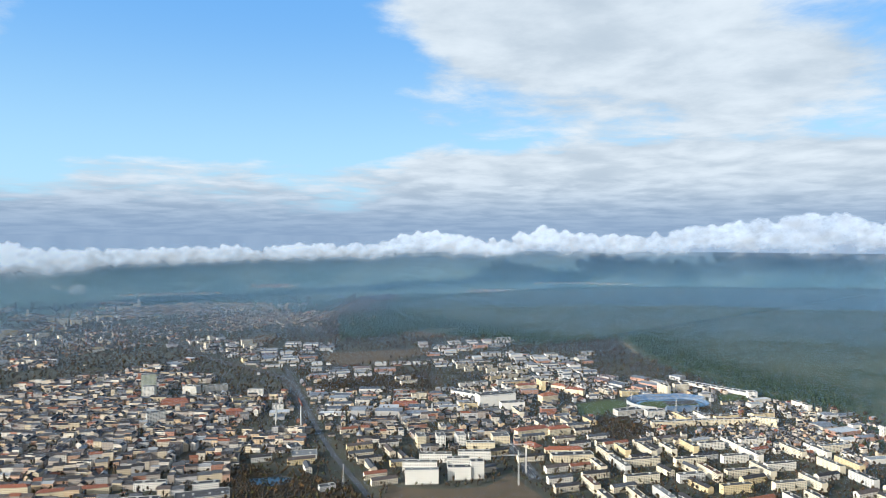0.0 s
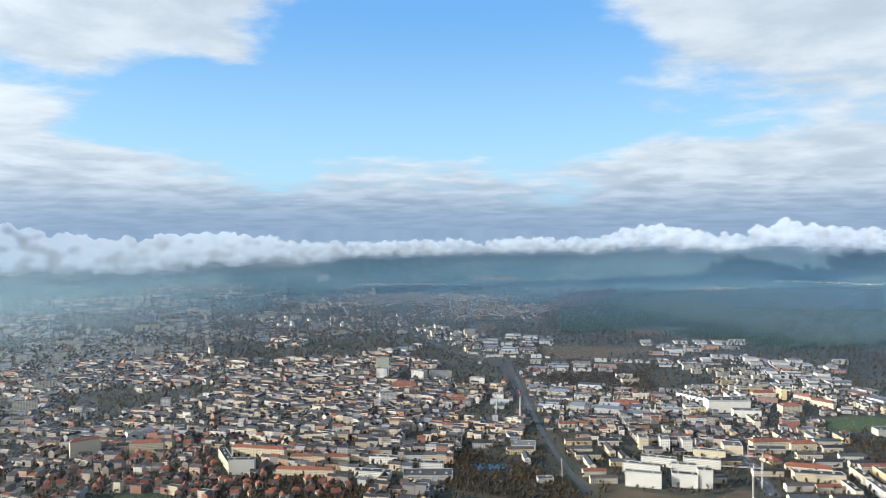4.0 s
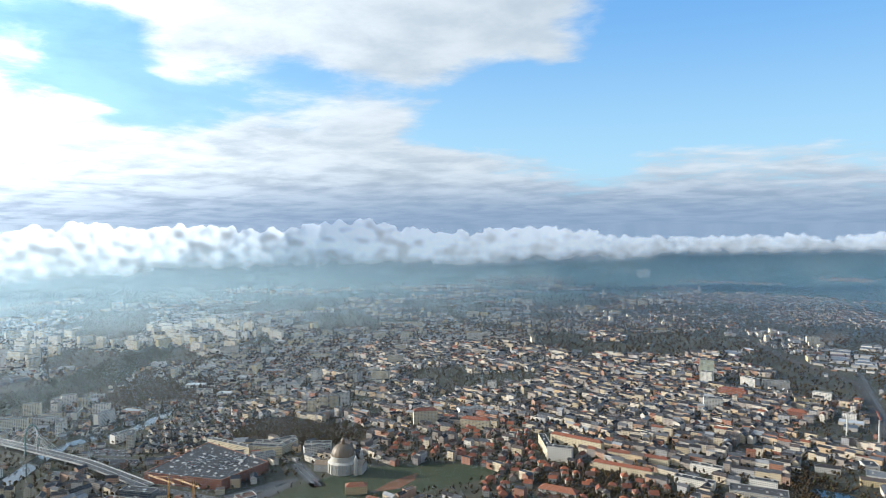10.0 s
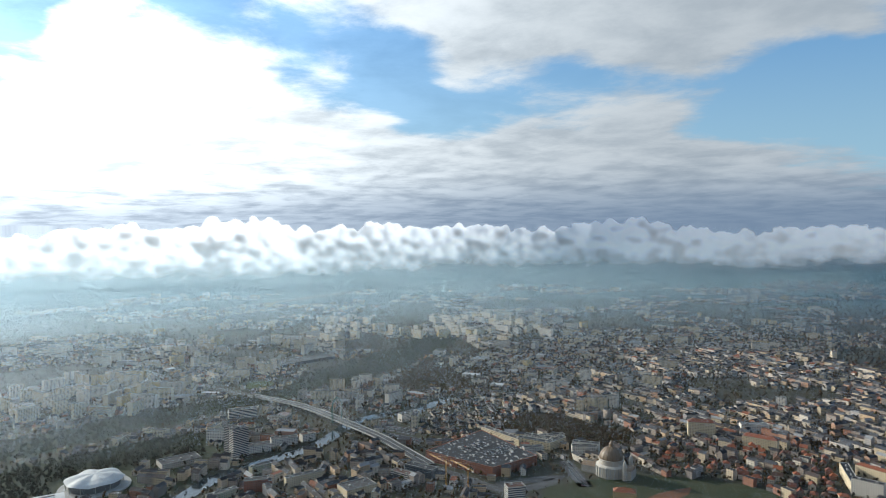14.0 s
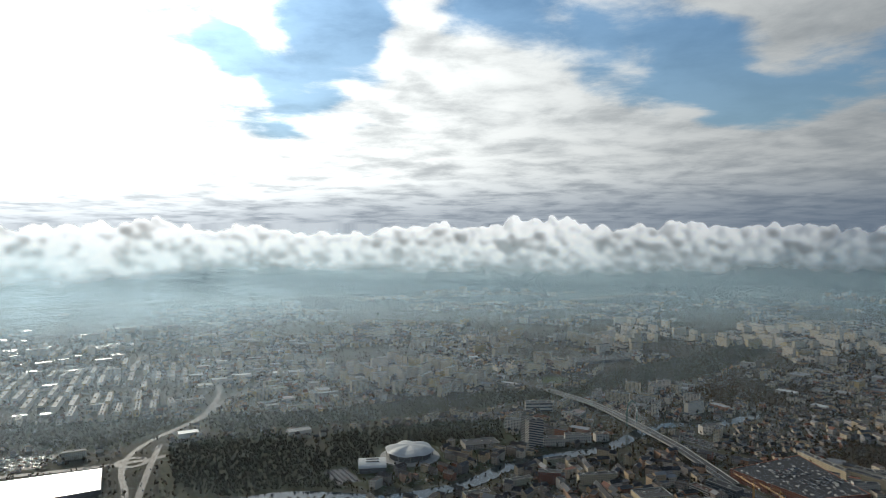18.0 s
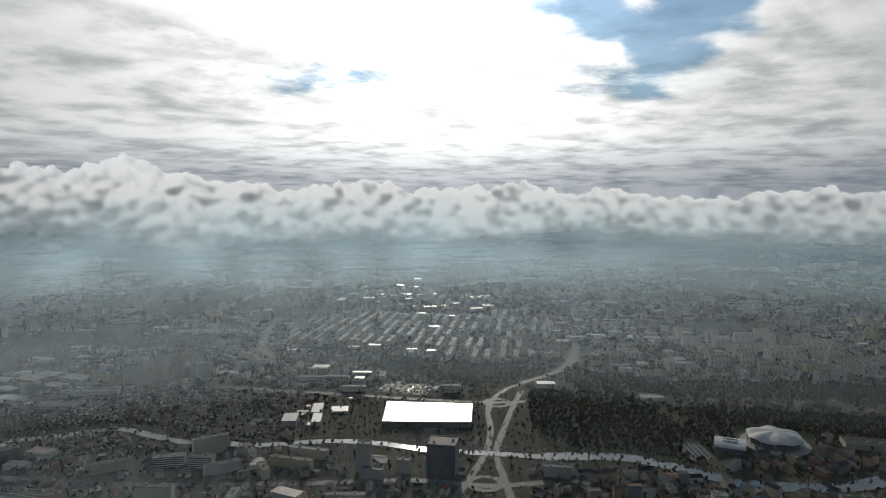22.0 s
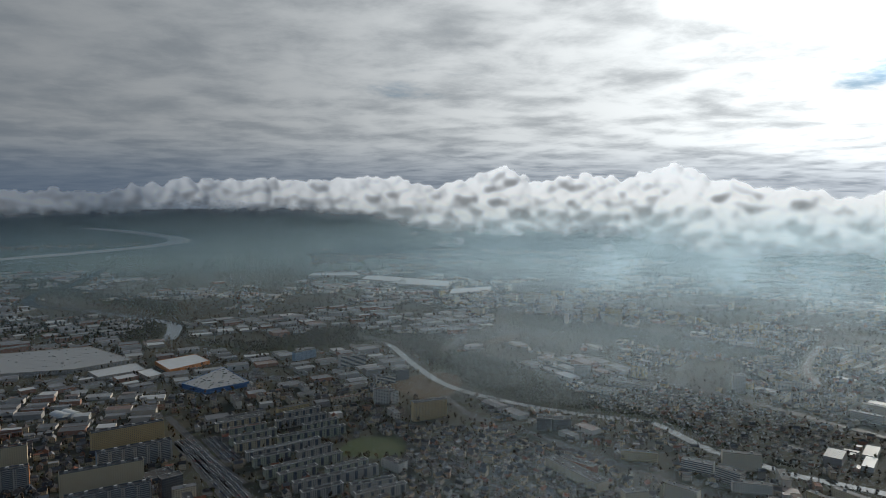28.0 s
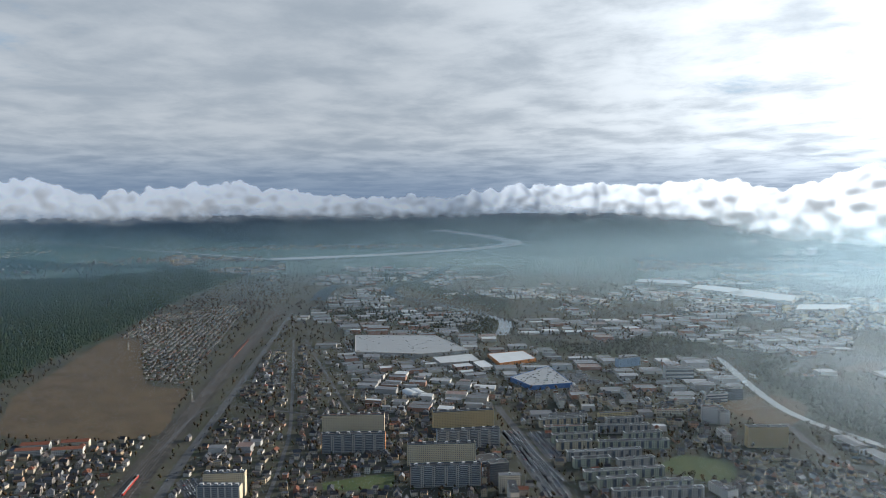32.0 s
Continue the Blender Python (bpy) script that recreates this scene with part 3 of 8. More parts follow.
# ---- land ----
def land():
    rings = np.concatenate([[0], np.linspace(200, 3600, 18), np.linspace(3700, 9400, 96), np.geomspace(9700, 20500, 16)])
    n = 360
    a = np.arange(n) * 2 * np.pi / n
    verts = [(0, 0, 0)] + [(r * math.cos(t), r * math.sin(t), 0) for r in rings[1:] for t in a]
    faces = [(0, 1 + k, 1 + (k + 1) % n) for k in range(n)]
    for i in range(len(rings) - 2):
        for k in range(n):
            p, q = 1 + i * n, 1 + (i + 1) * n
            faces.append((p + k, q + k, q + (k + 1) % n, p + (k + 1) % n))
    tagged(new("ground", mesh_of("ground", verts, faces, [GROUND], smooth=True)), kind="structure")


land()

# ---- measured buildings ----
def one_wall(name, colour, pitch=3.0, storey=3.0, ww=0.19, wh=0.23):
    return walling(name, ((0.0, colour), (1.0, colour)), pitch, storey, ww, wh)


WALL_WHITE = one_wall("white plaster", (0.78, 0.77, 0.73), 3.2, 3.0, 0.24, 0.24)
WALL_CREAM = one_wall("cream plaster", (0.70, 0.62, 0.45), 3.0, 3.0)
WALL_YELLOW = one_wall("yellow plaster", (0.64, 0.49, 0.26), 3.0, 3.0, 0.18, 0.22)
WALL_GREEN = one_wall("pale green plaster", (0.48, 0.52, 0.42), 3.0, 3.0)
WALL_ORANGE = one_wall("orange plaster", (0.58, 0.24, 0.07), 7.0, 3.0, 0.06, 0.2)
WALL_BLUE = one_wall("pale blue plaster", (0.32, 0.45, 0.60), 4.0, 3.0, 0.12, 0.2)
WALL_BRICK = one_wall("brick walling", (0.30, 0.13, 0.085), 3.4, 3.6)
WALL_BLANK = one_wall("white cladding", (0.76, 0.75, 0.72), 6.0, 50.0, 0.3, 0.01)
WALL_GREYWHITE = one_wall("grey-white concrete", (0.50, 0.49, 0.46), 3.2, 3.0)
WALL_GLASS = one_wall("dark glazing", (0.16, 0.18, 0.20), 3.0, 3.4, 0.44, 0.40)
WALL_BANDS = one_wall("white bands and glass", (0.66, 0.66, 0.64), 50.0, 3.2, 0.5, 0.26)
WALL_DARKHALL = one_wall("dark cladding", (0.13, 0.13, 0.135), 6.0, 50.0, 0.3, 0.01)
WALL_STOREBLUE = one_wall("blue cladding", (0.05, 0.16, 0.42), 6.0, 50.0, 0.3, 0.01)
ROOF_WET = by_island("wet membrane", ((0.0, (0.26, 0.26, 0.26)), (1.0, (0.30, 0.30, 0.29))), 0.30, 0.05, 0.25)
ROOF_HALLG = by_island("grey membrane", ((0.0, (0.24, 0.24, 0.235)), (1.0, (0.28, 0.28, 0.27))), 0.42, 0.05, 0.4)
ROOF_HALLW = by_island("pale membrane", ((0.0, (0.50, 0.50, 0.49)), (1.0, (0.56, 0.55, 0.53))), 0.40, 0.05, 0.3)
COPPER = mottled("brown copper", (0.16, 0.105, 0.06), (0.22, 0.15, 0.085), 0.1, rough=0.5, c=(0.11, 0.085, 0.06), fine_scale=0.6)
STEEL_GREEN = mottled("green steel", (0.03, 0.10, 0.085), (0.045, 0.13, 0.11), 0.2, rough=0.5)
CRANE_GREY = mottled("grey crane steel", (0.42, 0.40, 0.37), (0.50, 0.47, 0.42), 0.3, rough=0.5)
CRANE_YELLOW = mottled("yellow crane steel", (0.62, 0.30, 0.04), (0.68, 0.36, 0.06), 0.3, rough=0.5)
WHITE_PAINT = mottled("white membrane", (0.46, 0.46, 0.45), (0.54, 0.54, 0.52), 0.05, rough=0.65, c=(0.38, 0.38, 0.37))
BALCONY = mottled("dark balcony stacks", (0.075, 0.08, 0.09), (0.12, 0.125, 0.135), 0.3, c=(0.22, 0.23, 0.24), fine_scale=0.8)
SEATS = mottled("blue and white seats", (0.06, 0.12, 0.22), (0.20, 0.22, 0.25), 0.08, rough=0.7)
TRACK = mottled("blue running track", (0.09, 0.17, 0.26), (0.11, 0.19, 0.28), 0.1)


def facing(p, q):
    """Centre line, angle and length of a front from p to q, and whether its back lies to the left."""
    p, q = Vector((*p, 0)), Vector((*q, 0))
    d = q - p
    return p, q, d.length, math.atan2(d.y, d.x)


def local_frame(p, q, depth):
    """The base of a building whose front runs from p to q and whose depth leads away from the origin."""
    p, q, length, a = facing(p, q)
    m = (p + q) / 2
    n = Vector((-math.sin(a), math.cos(a), 0))
    if n.dot(m) < 0:
        a += math.pi
        n = -n
    c = m + n * depth / 2
    return Matrix.Translation(c) @ Matrix.Rotation(a, 4, "Z"), c, a, length


def split_shell(thing, length, width, h, roof, rise, wall_mat, roof_mat):
    b = Buf()
    shell(b, length, width, h, roof, rise, True)
    for slot, pname, mat in ((0, "wall", wall_mat), (1, "roof", roof_mat)):
        fs = [k for k, s in enumerate(b.s) if s == slot]
        used = sorted({i for k in fs for i in b.f[k]})
        back_to = {i: k for k, i in enumerate(used)}
        uv, at = [], 0
        for k, f in enumerate(b.f):
            if b.s[k] == slot:
                uv += b.uv[at:at + len(f)]
            at += len(f)
        part(pname, mesh_of(pname, [b.v[i] for i in used], [tuple(back_to[i] for i in b.f[k]) for k in fs], [mat], uv, bend=False), thing)


def rim(thing, lx, ly, h, mat, t=0.5, up_by=0.7):
    """A parapet of four boxes round a flat roof."""
    v, f = [], []
    for x0, y0, x1, y1 in ((-lx, -ly, lx, -ly + t), (-lx, ly - t, lx, ly), (-lx, -ly + t, -lx + t, ly - t), (lx - t, -ly + t, lx, ly - t)):
        k = len(v)
        v += box(x0, y0, h - 0.4, x1, y1, h + up_by)
        f += [tuple(k + i for i in q) for q in BOX]
    part("parapet", mesh_of("parapet", v, f, [mat], bend=False), thing)


def facade_block(name, label, cat, p, q, depth, h, wall, roof, roof_mat, strips=False):
    m, c, a, length = local_frame(p, q, depth)
    i, j = cells(*footprint(c.x, c.y, a, length + 4, depth + 4))
    taken[i, j] = True
    k = warp([c])[0]
    s = math.hypot(k[0], k[1]) / math.hypot(c.x, c.y)
    thing = tagged(new(name), label, cat)
    thing.matrix_basis = Matrix.Translation(k) @ Matrix.Rotation(a, 4, "Z") @ Matrix.Scale(s, 4)
    split_shell(thing, length, depth, h, roof, min(6.0, depth * 0.32), wall, roof_mat)
    rnd = random.Random(int(c.x + 3 * c.y))
    if roof == "flat":
        rim(thing, length / 2, depth / 2, h, CONCRETE)
        for u in range(max(1, int(length / 20))):
            x = (u + 0.5 + rnd.uniform(-0.2, 0.2)) * length / max(1, int(length / 20)) - length / 2
            y = rnd.uniform(-0.2, 0.2) * depth
            part("roof_hatch", mesh_of("roof_hatch", box(x - 1.8, y - 1.3, h - 0.5, x + 1.8, y + 1.3, h + 1.9), BOX, [CONCRETE], bend=False), thing)
    else:
        for u in range(max(1, int(length / 18))):
            x = (u + 0.5) * length / max(1, int(length / 18)) - length / 2
            part("chimney", mesh_of("chimney", box(x - 0.6, 0.6, h, x + 0.6, 1.6, h + min(6.0, depth * 0.32) + 1.2), BOX, [ROOF_RED], bend=False), thing)
    if strips:
        n = max(2, int(length / 13))
        for u in range(n):
            x = (u + 0.5) * length / n - length / 2
            for side in (-1, 1):
                y = side * depth / 2
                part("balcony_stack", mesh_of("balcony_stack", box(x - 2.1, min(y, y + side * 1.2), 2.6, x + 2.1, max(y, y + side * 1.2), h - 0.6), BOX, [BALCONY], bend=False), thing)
        for u in (-1, 1):
            part("end_cap", mesh_of("end_cap", box(u * length / 2 - 1.6, -depth / 2 - 0.3, h - 1.0, u * length / 2 + 0.4, depth / 2 + 0.3, h + 1.0), BOX, [CONCRETE], bend=False), thing)


def panel_block(label, p, q, depth, h, wall, end, balconies):
    """An eleven-storey panel slab: balcony stacks between pale stair strips, vents along the roof."""
    m, c, a, length = local_frame(p, q, depth)
    i, j = cells(*footprint(c.x, c.y, a, length + 6, depth + 6))
    taken[i, j] = True
    thing = tagged(new("panel_block"), label, "apartment block", "panel blocks")
    thing.matrix_basis = m
    split_shell(thing, length, depth, h, "flat", 0, wall, ROOF_DARK)
    rim(thing, length / 2, depth / 2, h, BALCONY, 0.6, 0.9)
    for s in (-1, 1):
        x = s * length / 2
        part("end_wall", mesh_of("end_wall", box(min(x, x + s * 0.5), -depth / 2 - 0.2, 0, max(x, x + s * 0.5), depth / 2 + 0.2, h + 0.4), BOX, [end], bend=False), thing)
    n = 6
    for u in range(n):
        x = (u + 0.5) * length / n - length / 2
        part("lift_house", mesh_of("lift_house", box(x - 2.4, -1.5, h - 0.4, x + 2.4, 2.2, h + 2.4), BOX, [CONCRETE], bend=False), thing)
        if balconies:
            w0 = length / n * 0.34
            y = -depth / 2
            # Flat dark sheet on the wall behind the balcony fronts; nothing is recessed.
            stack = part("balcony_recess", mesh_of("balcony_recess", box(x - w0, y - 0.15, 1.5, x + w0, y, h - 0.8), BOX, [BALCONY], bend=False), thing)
            front = mesh_of("balcony_front", box(x - w0 * 0.94, y - 1.3, 0, x + w0 * 0.94, y - 0.16, 0.95), BOX, [CONCRETE], bend=False)
            for fl in range(11):
                part("balcony_front", front, stack, m=Matrix.Translation((0, 0, 2.6 + fl * 2.8)))


def quad_hall(name, label, cat, quad, h, wall, roof, plant=False):
    """A large flat-roofed hall over an uneven plan."""
    line = [Vector((*p, 0)) for p in quad]
    if sum(a.x * b.y - b.x * a.y for a, b in zip(line, line[1:] + line[:1])) < 0:
        line.reverse()
    block_out([(p.x, p.y) for p in line])
    n = len(line)
    thing = tagged(new(name), label, cat)
    foot = [(p.x, p.y, 0) for p in line]
    top = [(p.x, p.y, h) for p in line]
    faces = [(k, (k + 1) % n, n + (k + 1) % n, n + k) for k in range(n)]
    uv = []
    for k in range(n):
        w0 = (line[(k + 1) % n] - line[k]).length
        uv += [(0, 0.2), (w0, 0.2), (w0, h), (0, h)]
    part("wall", mesh_of("wall", foot + top, faces, [wall], uv), thing)
    c = sum(line, Vector()) / n
    part("roof", mesh_of("roof", [(*(p + (c - p) * 0.004).to_2d(), h - 0.3) for p in line], [tuple(range(n))], [roof]), thing)
    ring, f = [], []
    for s, z in ((1.0, h - 0.3), (1.0, h + 0.6), (0.985, h + 0.6), (0.985, h - 0.3)):
        ring += [(*(c + (p - c) * s).to_2d(), z) for p in line]
    for r in range(3):
        f += [(r * n + k, r * n + (k + 1) % n, (r + 1) * n + (k + 1) % n, (r + 1) * n + k) for k in range(n)]
    part("parapet", mesh_of("parapet", ring, f, [wall]), thing)
    if plant:
        rnd = random.Random(int(c.x))
        xs, ys = [p.x for p in line], [p.y for p in line]
        poly = [(p.x, p.y) for p in line]
        made = 0
        for _ in range(400):
            x, y = rnd.uniform(min(xs), max(xs)), rnd.uniform(min(ys), max(ys))
            if made < 80 and inside(poly, x, y):
                s = rnd.uniform(0.8, 2.4)
                part("roof_unit", mesh_of("roof_unit", box(x - s * rnd.uniform(0.6, 2.2), y - s, h - 0.35, x + s, y + s * 0.8, h + rnd.uniform(0.5, 1.8)), BOX, [CONCRETE]), thing)
                made += 1


def spin(name, profile, n, mat, x=0.0, y=0.0):
    """A turned body from (radius, height) pairs."""
    v = [(x + r * math.cos(2 * math.pi * k / n), y + r * math.sin(2 * math.pi * k / n), z) for r, z in profile for k in range(n)]
    f = [(i * n + k, i * n + (k + 1) % n, (i + 1) * n + (k + 1) % n, (i + 1) * n + k) for i in range(len(profile) - 1) for k in range(n)]
    f.append(tuple((len(profile) - 1) * n + k for k in range(n)))
    return mesh_of(name, v, f, [mat], bend=False)


def tube(name, a, b, r, mat, n=6, r2=None):
    a, b = Vector(a), Vector(b)
    t = (b - a).to_track_quat("Z", "Y")
    r2 = r if r2 is None else r2
    v = [a + t @ Vector((r * math.cos(2 * math.pi * k / n), r * math.sin(2 * math.pi * k / n), 0)) for k in range(n)]
    v += [b + t @ Vector((r2 * math.cos(2 * math.pi * k / n), r2 * math.sin(2 * math.pi * k / n), 0)) for k in range(n)]
    f = [(k, (k + 1) % n, n + (k + 1) % n, n + k) for k in range(n)] + [tuple(range(n, 2 * n))]
    return mesh_of(name, [tuple(p) for p in v], f, [mat], bend=False)


def barrel_hall(p, q, length, width):
    a, b = Vector((*p, 0)), Vector((*q, 0))
    d = (b - a).normalized()
    ang = math.atan2(d.y, d.x)
    n, v, f = 10, [], []
    for x in (-length, length):
        v += [(x, width * math.cos(math.pi * k / n), 3 + 7 * math.sin(math.pi * k / n)) for k in range(n + 1)]
    f = [(k, k + 1, n + 2 + k, n + 1 + k) for k in range(n)] + [tuple(range(n + 1)), tuple(range(2 * n + 1, n, -1))]
    thing = tagged(new("tent_hall"), "white barrel-vaulted storage hall", "hall")
    c = (a + b) / 2
    thing.matrix_basis = Matrix.Translation(c) @ Matrix.Rotation(ang + math.pi / 2, 4, "Z")
    part("vault", mesh_of("vault", v, f, [WHITE_PAINT], bend=False), thing)
    part("wall", mesh_of("wall", box(-length, -width, 0, length, width, 3.0), BOX, [CONCRETE], bend=False), thing)
    i, j = cells(*footprint(c.x, c.y, ang, 2 * width + 4, 2 * length + 4))
    taken[i, j] = True


def basilica(p, angle):
    """A domed church: drum and ribbed copper dome, lantern, porch with twin turrets, long rear wing."""
    t = tagged(new("basilica"), "pale domed basilica with ribbed brown copper dome", "church")
    t.matrix_basis = Matrix.Translation((*p, 0)) @ Matrix.Rotation(radians(angle), 4, "Z")
    part("body", spin("body", [(26, 0), (26, 17), (24.5, 18.5), (21, 20)], 12, WALL_GREYWHITE), t)
    part("drum", spin("drum", [(20.5, 19), (20.5, 27), (21.2, 27.4), (21.2, 28.2), (20, 28.4)], 32, WALL_GREYWHITE), t)
    part("dome", spin("dome", [(20.0 * math.cos(k * math.pi / 20), 28.2 + 19.5 * math.sin(k * math.pi / 20)) for k in range(10)], 40, COPPER), t)
    for k in range(16):
        a = 2 * math.pi * k / 16
        pts = [(20.25 * math.cos(e * math.pi / 16), 28.3 + 19.7 * math.sin(e * math.pi / 16)) for e in range(8)]
        v, f = [], []
        for r, z in pts:
            for w0 in (-0.35, 0.35):
                v.append((r * math.cos(a) - w0 * math.sin(a), r * math.sin(a) + w0 * math.cos(a), z))
        f = [(2 * i, 2 * i + 1, 2 * i + 3, 2 * i + 2) for i in range(7)]
        part("dome_rib", mesh_of("dome_rib", v, f, [BARK], bend=False), t)
    part("lantern", spin("lantern", [(3.6, 47.0), (3.6, 52), (3.9, 52.4), (2.4, 54.5), (0.3, 57.5), (0.3, 60)], 12, COPPER), t)
    for k in range(24):
        a = 2 * math.pi * k / 24
        part("pilaster", mesh_of("pilaster", box(-0.7, 25.6, 0, 0.7, 26.6, 17), BOX, [CONCRETE], bend=False), t, m=Matrix.Rotation(a, 4, "Z"))
    part("porch", mesh_of("porch", box(22, -14, 0, 38, 14, 16), BOX, [WALL_GREYWHITE], bend=False), t)
    part("porch_roof", mesh_of("porch_roof", [(21, -14.6, 16), (39, -14.6, 16), (39, 0, 20.5), (21, 0, 20.5), (21, 14.6, 16), (39, 14.6, 16)], [(0, 1, 2, 3), (3, 2, 5, 4), (1, 5, 2)], [COPPER], bend=False), t)
    for y in (-17, 17):
        part("turret", spin("turret", [(3.6, 0), (3.6, 24), (4.0, 24.3), (3.0, 27), (2.2, 30), (0.3, 34)], 8, WALL_GREYWHITE, 28, y), t)
    part("wing", mesh_of("wing", box(-48, -11, 0, -20, 11, 12), BOX, [WALL_GREYWHITE], bend=False), t)
    part("wing_roof", mesh_of("wing_roof", [(-49, -11.6, 12), (-19, -11.6, 12), (-19, 0, 17), (-49, 0, 17), (-49, 11.6, 12), (-19, 11.6, 12)], [(0, 1, 2, 3), (3, 2, 5, 4), (0, 3, 4)], [COPPER], bend=False), t)
    i, j = cells(*footprint(p[0], p[1], radians(angle), 104, 66))
    taken[i, j] = True


def cable_bridge(pts, pylon):
    """A road bridge on piers with a looped steel pylon and fanned stays."""
    line = smooth_line(pts, 18.0)
    t = tagged(new("cable_stayed_bridge"), "cable-stayed road bridge with green looped pylon over the river", "bridge")
    zs = [4.0 + 8.0 * min(1.0, min(k, len(line) - 1 - k) / 9.0) for k in range(len(line))]
    width = 23.0
    for name, w0, w1, lo, hi, mat in (("deck", -width / 2, width / 2, -1.8, 0.0, CONCRETE), ("carriageway", -9.6, -0.8, 0.0, 0.12, ASPHALT), ("carriageway", 0.8, 9.6, 0.0, 0.12, ASPHALT),
                                     ("railing", -width / 2, -width / 2 + 0.25, 0.0, 1.2, CONCRETE), ("railing", width / 2 - 0.25, width / 2, 0.0, 1.2, CONCRETE)):
        v, f = [], []
        for k, q in enumerate(line):
            d = (line[min(k + 1, len(line) - 1)] - line[max(k - 1, 0)]).normalized()
            s = Vector((-d.y, d.x))
            v += [(*(q + s * w0), zs[k] + lo), (*(q + s * w1), zs[k] + lo), (*(q + s * w1), zs[k] + hi), (*(q + s * w0), zs[k] + hi)]
            if k:
                f += [tuple(4 * (k - 1 + (e > 1)) + (i, (i + 1) % 4, (i + 1) % 4, i)[e] for e in range(4)) for i in range(4)]
        part(name, mesh_of(name, v, f, [mat]), t)
    pv = Vector((*pylon, 0))
    near = min(range(len(line)), key=lambda k: (line[k] - pv.to_2d()).length)
    d = (line[near + 1] - line[near - 1]).normalized()
    s, d3 = Vector((-d.y, d.x, 0)), Vector((d.x, d.y, 0))
    c = Vector((*line[near], 0))
    loop = [c + s * (15.5 * math.cos(e) * (0.72 + 0.28 * math.sin(e)) + (1 if math.cos(e) > 0 else -1) * 0.0) + Vector((0, 0, 14 + 42 * math.sin(e))) for e in np.linspace(0, math.pi, 15)]
    for a, b in zip(loop, loop[1:]):
        part("pylon_segment", tube("pylon_segment", a, b, 1.5, STEEL_GREEN), t)
    for q in (loop[0], loop[-1]):
        part("pylon_leg", tube("pylon_leg", (q.x, q.y, 0), q, 2.2, STEEL_GREEN, r2=1.5), t)
    for k in range(1, 7):
        for sd in (-1, 1):
            for way in (-1, 1):
                top = loop[7 + sd * (4 - k // 2)]
                foot = c + s * sd * 11.0 + d3 * way * (10 + k * 11) + Vector((0, 0, 12.0))
                part("stay_cable", tube("stay_cable", foot, top, 0.22, CRANE_GREY, 4), t)
    for k in range(2, len(line) - 2, 3):
        q = line[k]
        part("pier", tube("pier", (q.x, q.y, 0), (q.x, q.y, zs[k] - 1.6), 1.8, CONCRETE, 8), t)
    for a, b in zip(line, line[1:]):
        m = (a + b) / 2
        i, j = cells(*footprint(m.x, m.y, math.atan2((b - a).y, (b - a).x), (b - a).length + 4, width + 6))
        taken[i, j] = True


def arena(p):
    """A round sports hall: glazed ring, upturned eaves and a white roof folded into petals."""
    t = tagged(new("arena"), "round sports arena with a white petal-shaped roof", "arena")
    t.matrix_basis = Matrix.Translation((*p, 0)) @ Matrix.Rotation(radians(20), 4, "Z")
    part("wall", spin("wall", [(37, 0), (38, 9), (39, 14)], 40, WALL_GLASS), t)
    n, v, f = 72, [], []
    rings = [(1.0, 0.0), (0.86, 0.35), (0.62, 0.72), (0.34, 0.92), (0.05, 1.0)]
    for r, u in rings:
        for k in range(n):
            a = 2 * math.pi * k / n
            petal = 0.5 + 0.5 * math.cos(6 * a)
            rad = 45.0 * r * (0.93 + 0.07 * petal)
            v.append((rad * math.cos(a), rad * math.sin(a), 12.5 + 9.5 * u + 4.0 * petal * r * (1 - 0.3 * r)))
    f = [(i * n + k, i * n + (k + 1) % n, (i + 1) * n + (k + 1) % n, (i + 1) * n + k) for i in range(len(rings) - 1) for k in range(n)] + [tuple((len(rings) - 1) * n + k for k in range(n))]
    part("roof", mesh_of("roof", v, f, [WHITE_PAINT], bend=False), t)
    for k in range(12):
        a = 2 * math.pi * (k + 0.5) / 12
        part("strut", tube("strut", (40.5 * math.cos(a), 40.5 * math.sin(a), 0), (42.5 * math.cos(a), 42.5 * math.sin(a), 13.5), 0.7, CONCRETE), t)
    part("terrace", spin("terrace", [(54, 0), (54, 2.0), (38, 2.2)], 24, CONCRETE), t)
    i, j = cells(*footprint(p[0], p[1], 0.3, 116, 116))
    taken[i, j] = True


def swimming_hall(p, q):
    m, c, a, length = local_frame(p, q, 46)
    t = tagged(new("swimming_hall"), "sports hall with pale curved roof and skylights", "sports hall")
    t.matrix_basis = m
    lx, ly, n = length / 2, 23.0, 10
    part("wall", mesh_of("wall", box(-lx, -ly, 0, lx, ly, 9), BOX, [WALL_GLASS], bend=False), t)
    v = [(x, ly * 1.06 * math.cos(math.pi * k / n), 9 + 5.5 * math.sin(math.pi * k / n)) for x in (-lx - 1.5, lx + 1.5) for k in range(n + 1)]
    part("roof", mesh_of("roof", v, [(k, k + 1, n + 2 + k, n + 1 + k) for k in range(n)] + [tuple(range(n + 1)), tuple(range(2 * n + 1, n, -1))], [WHITE_PAINT], bend=False), t)
    for y in (-6, 6):
        part("skylight", mesh_of("skylight", box(-lx * 0.5, y - 2, 13.2, lx * 0.5, y + 2, 15.6), BOX, [CONCRETE], bend=False), t)
    i, j = cells(*footprint(c.x, c.y, a, length + 8, 54))
    taken[i, j] = True


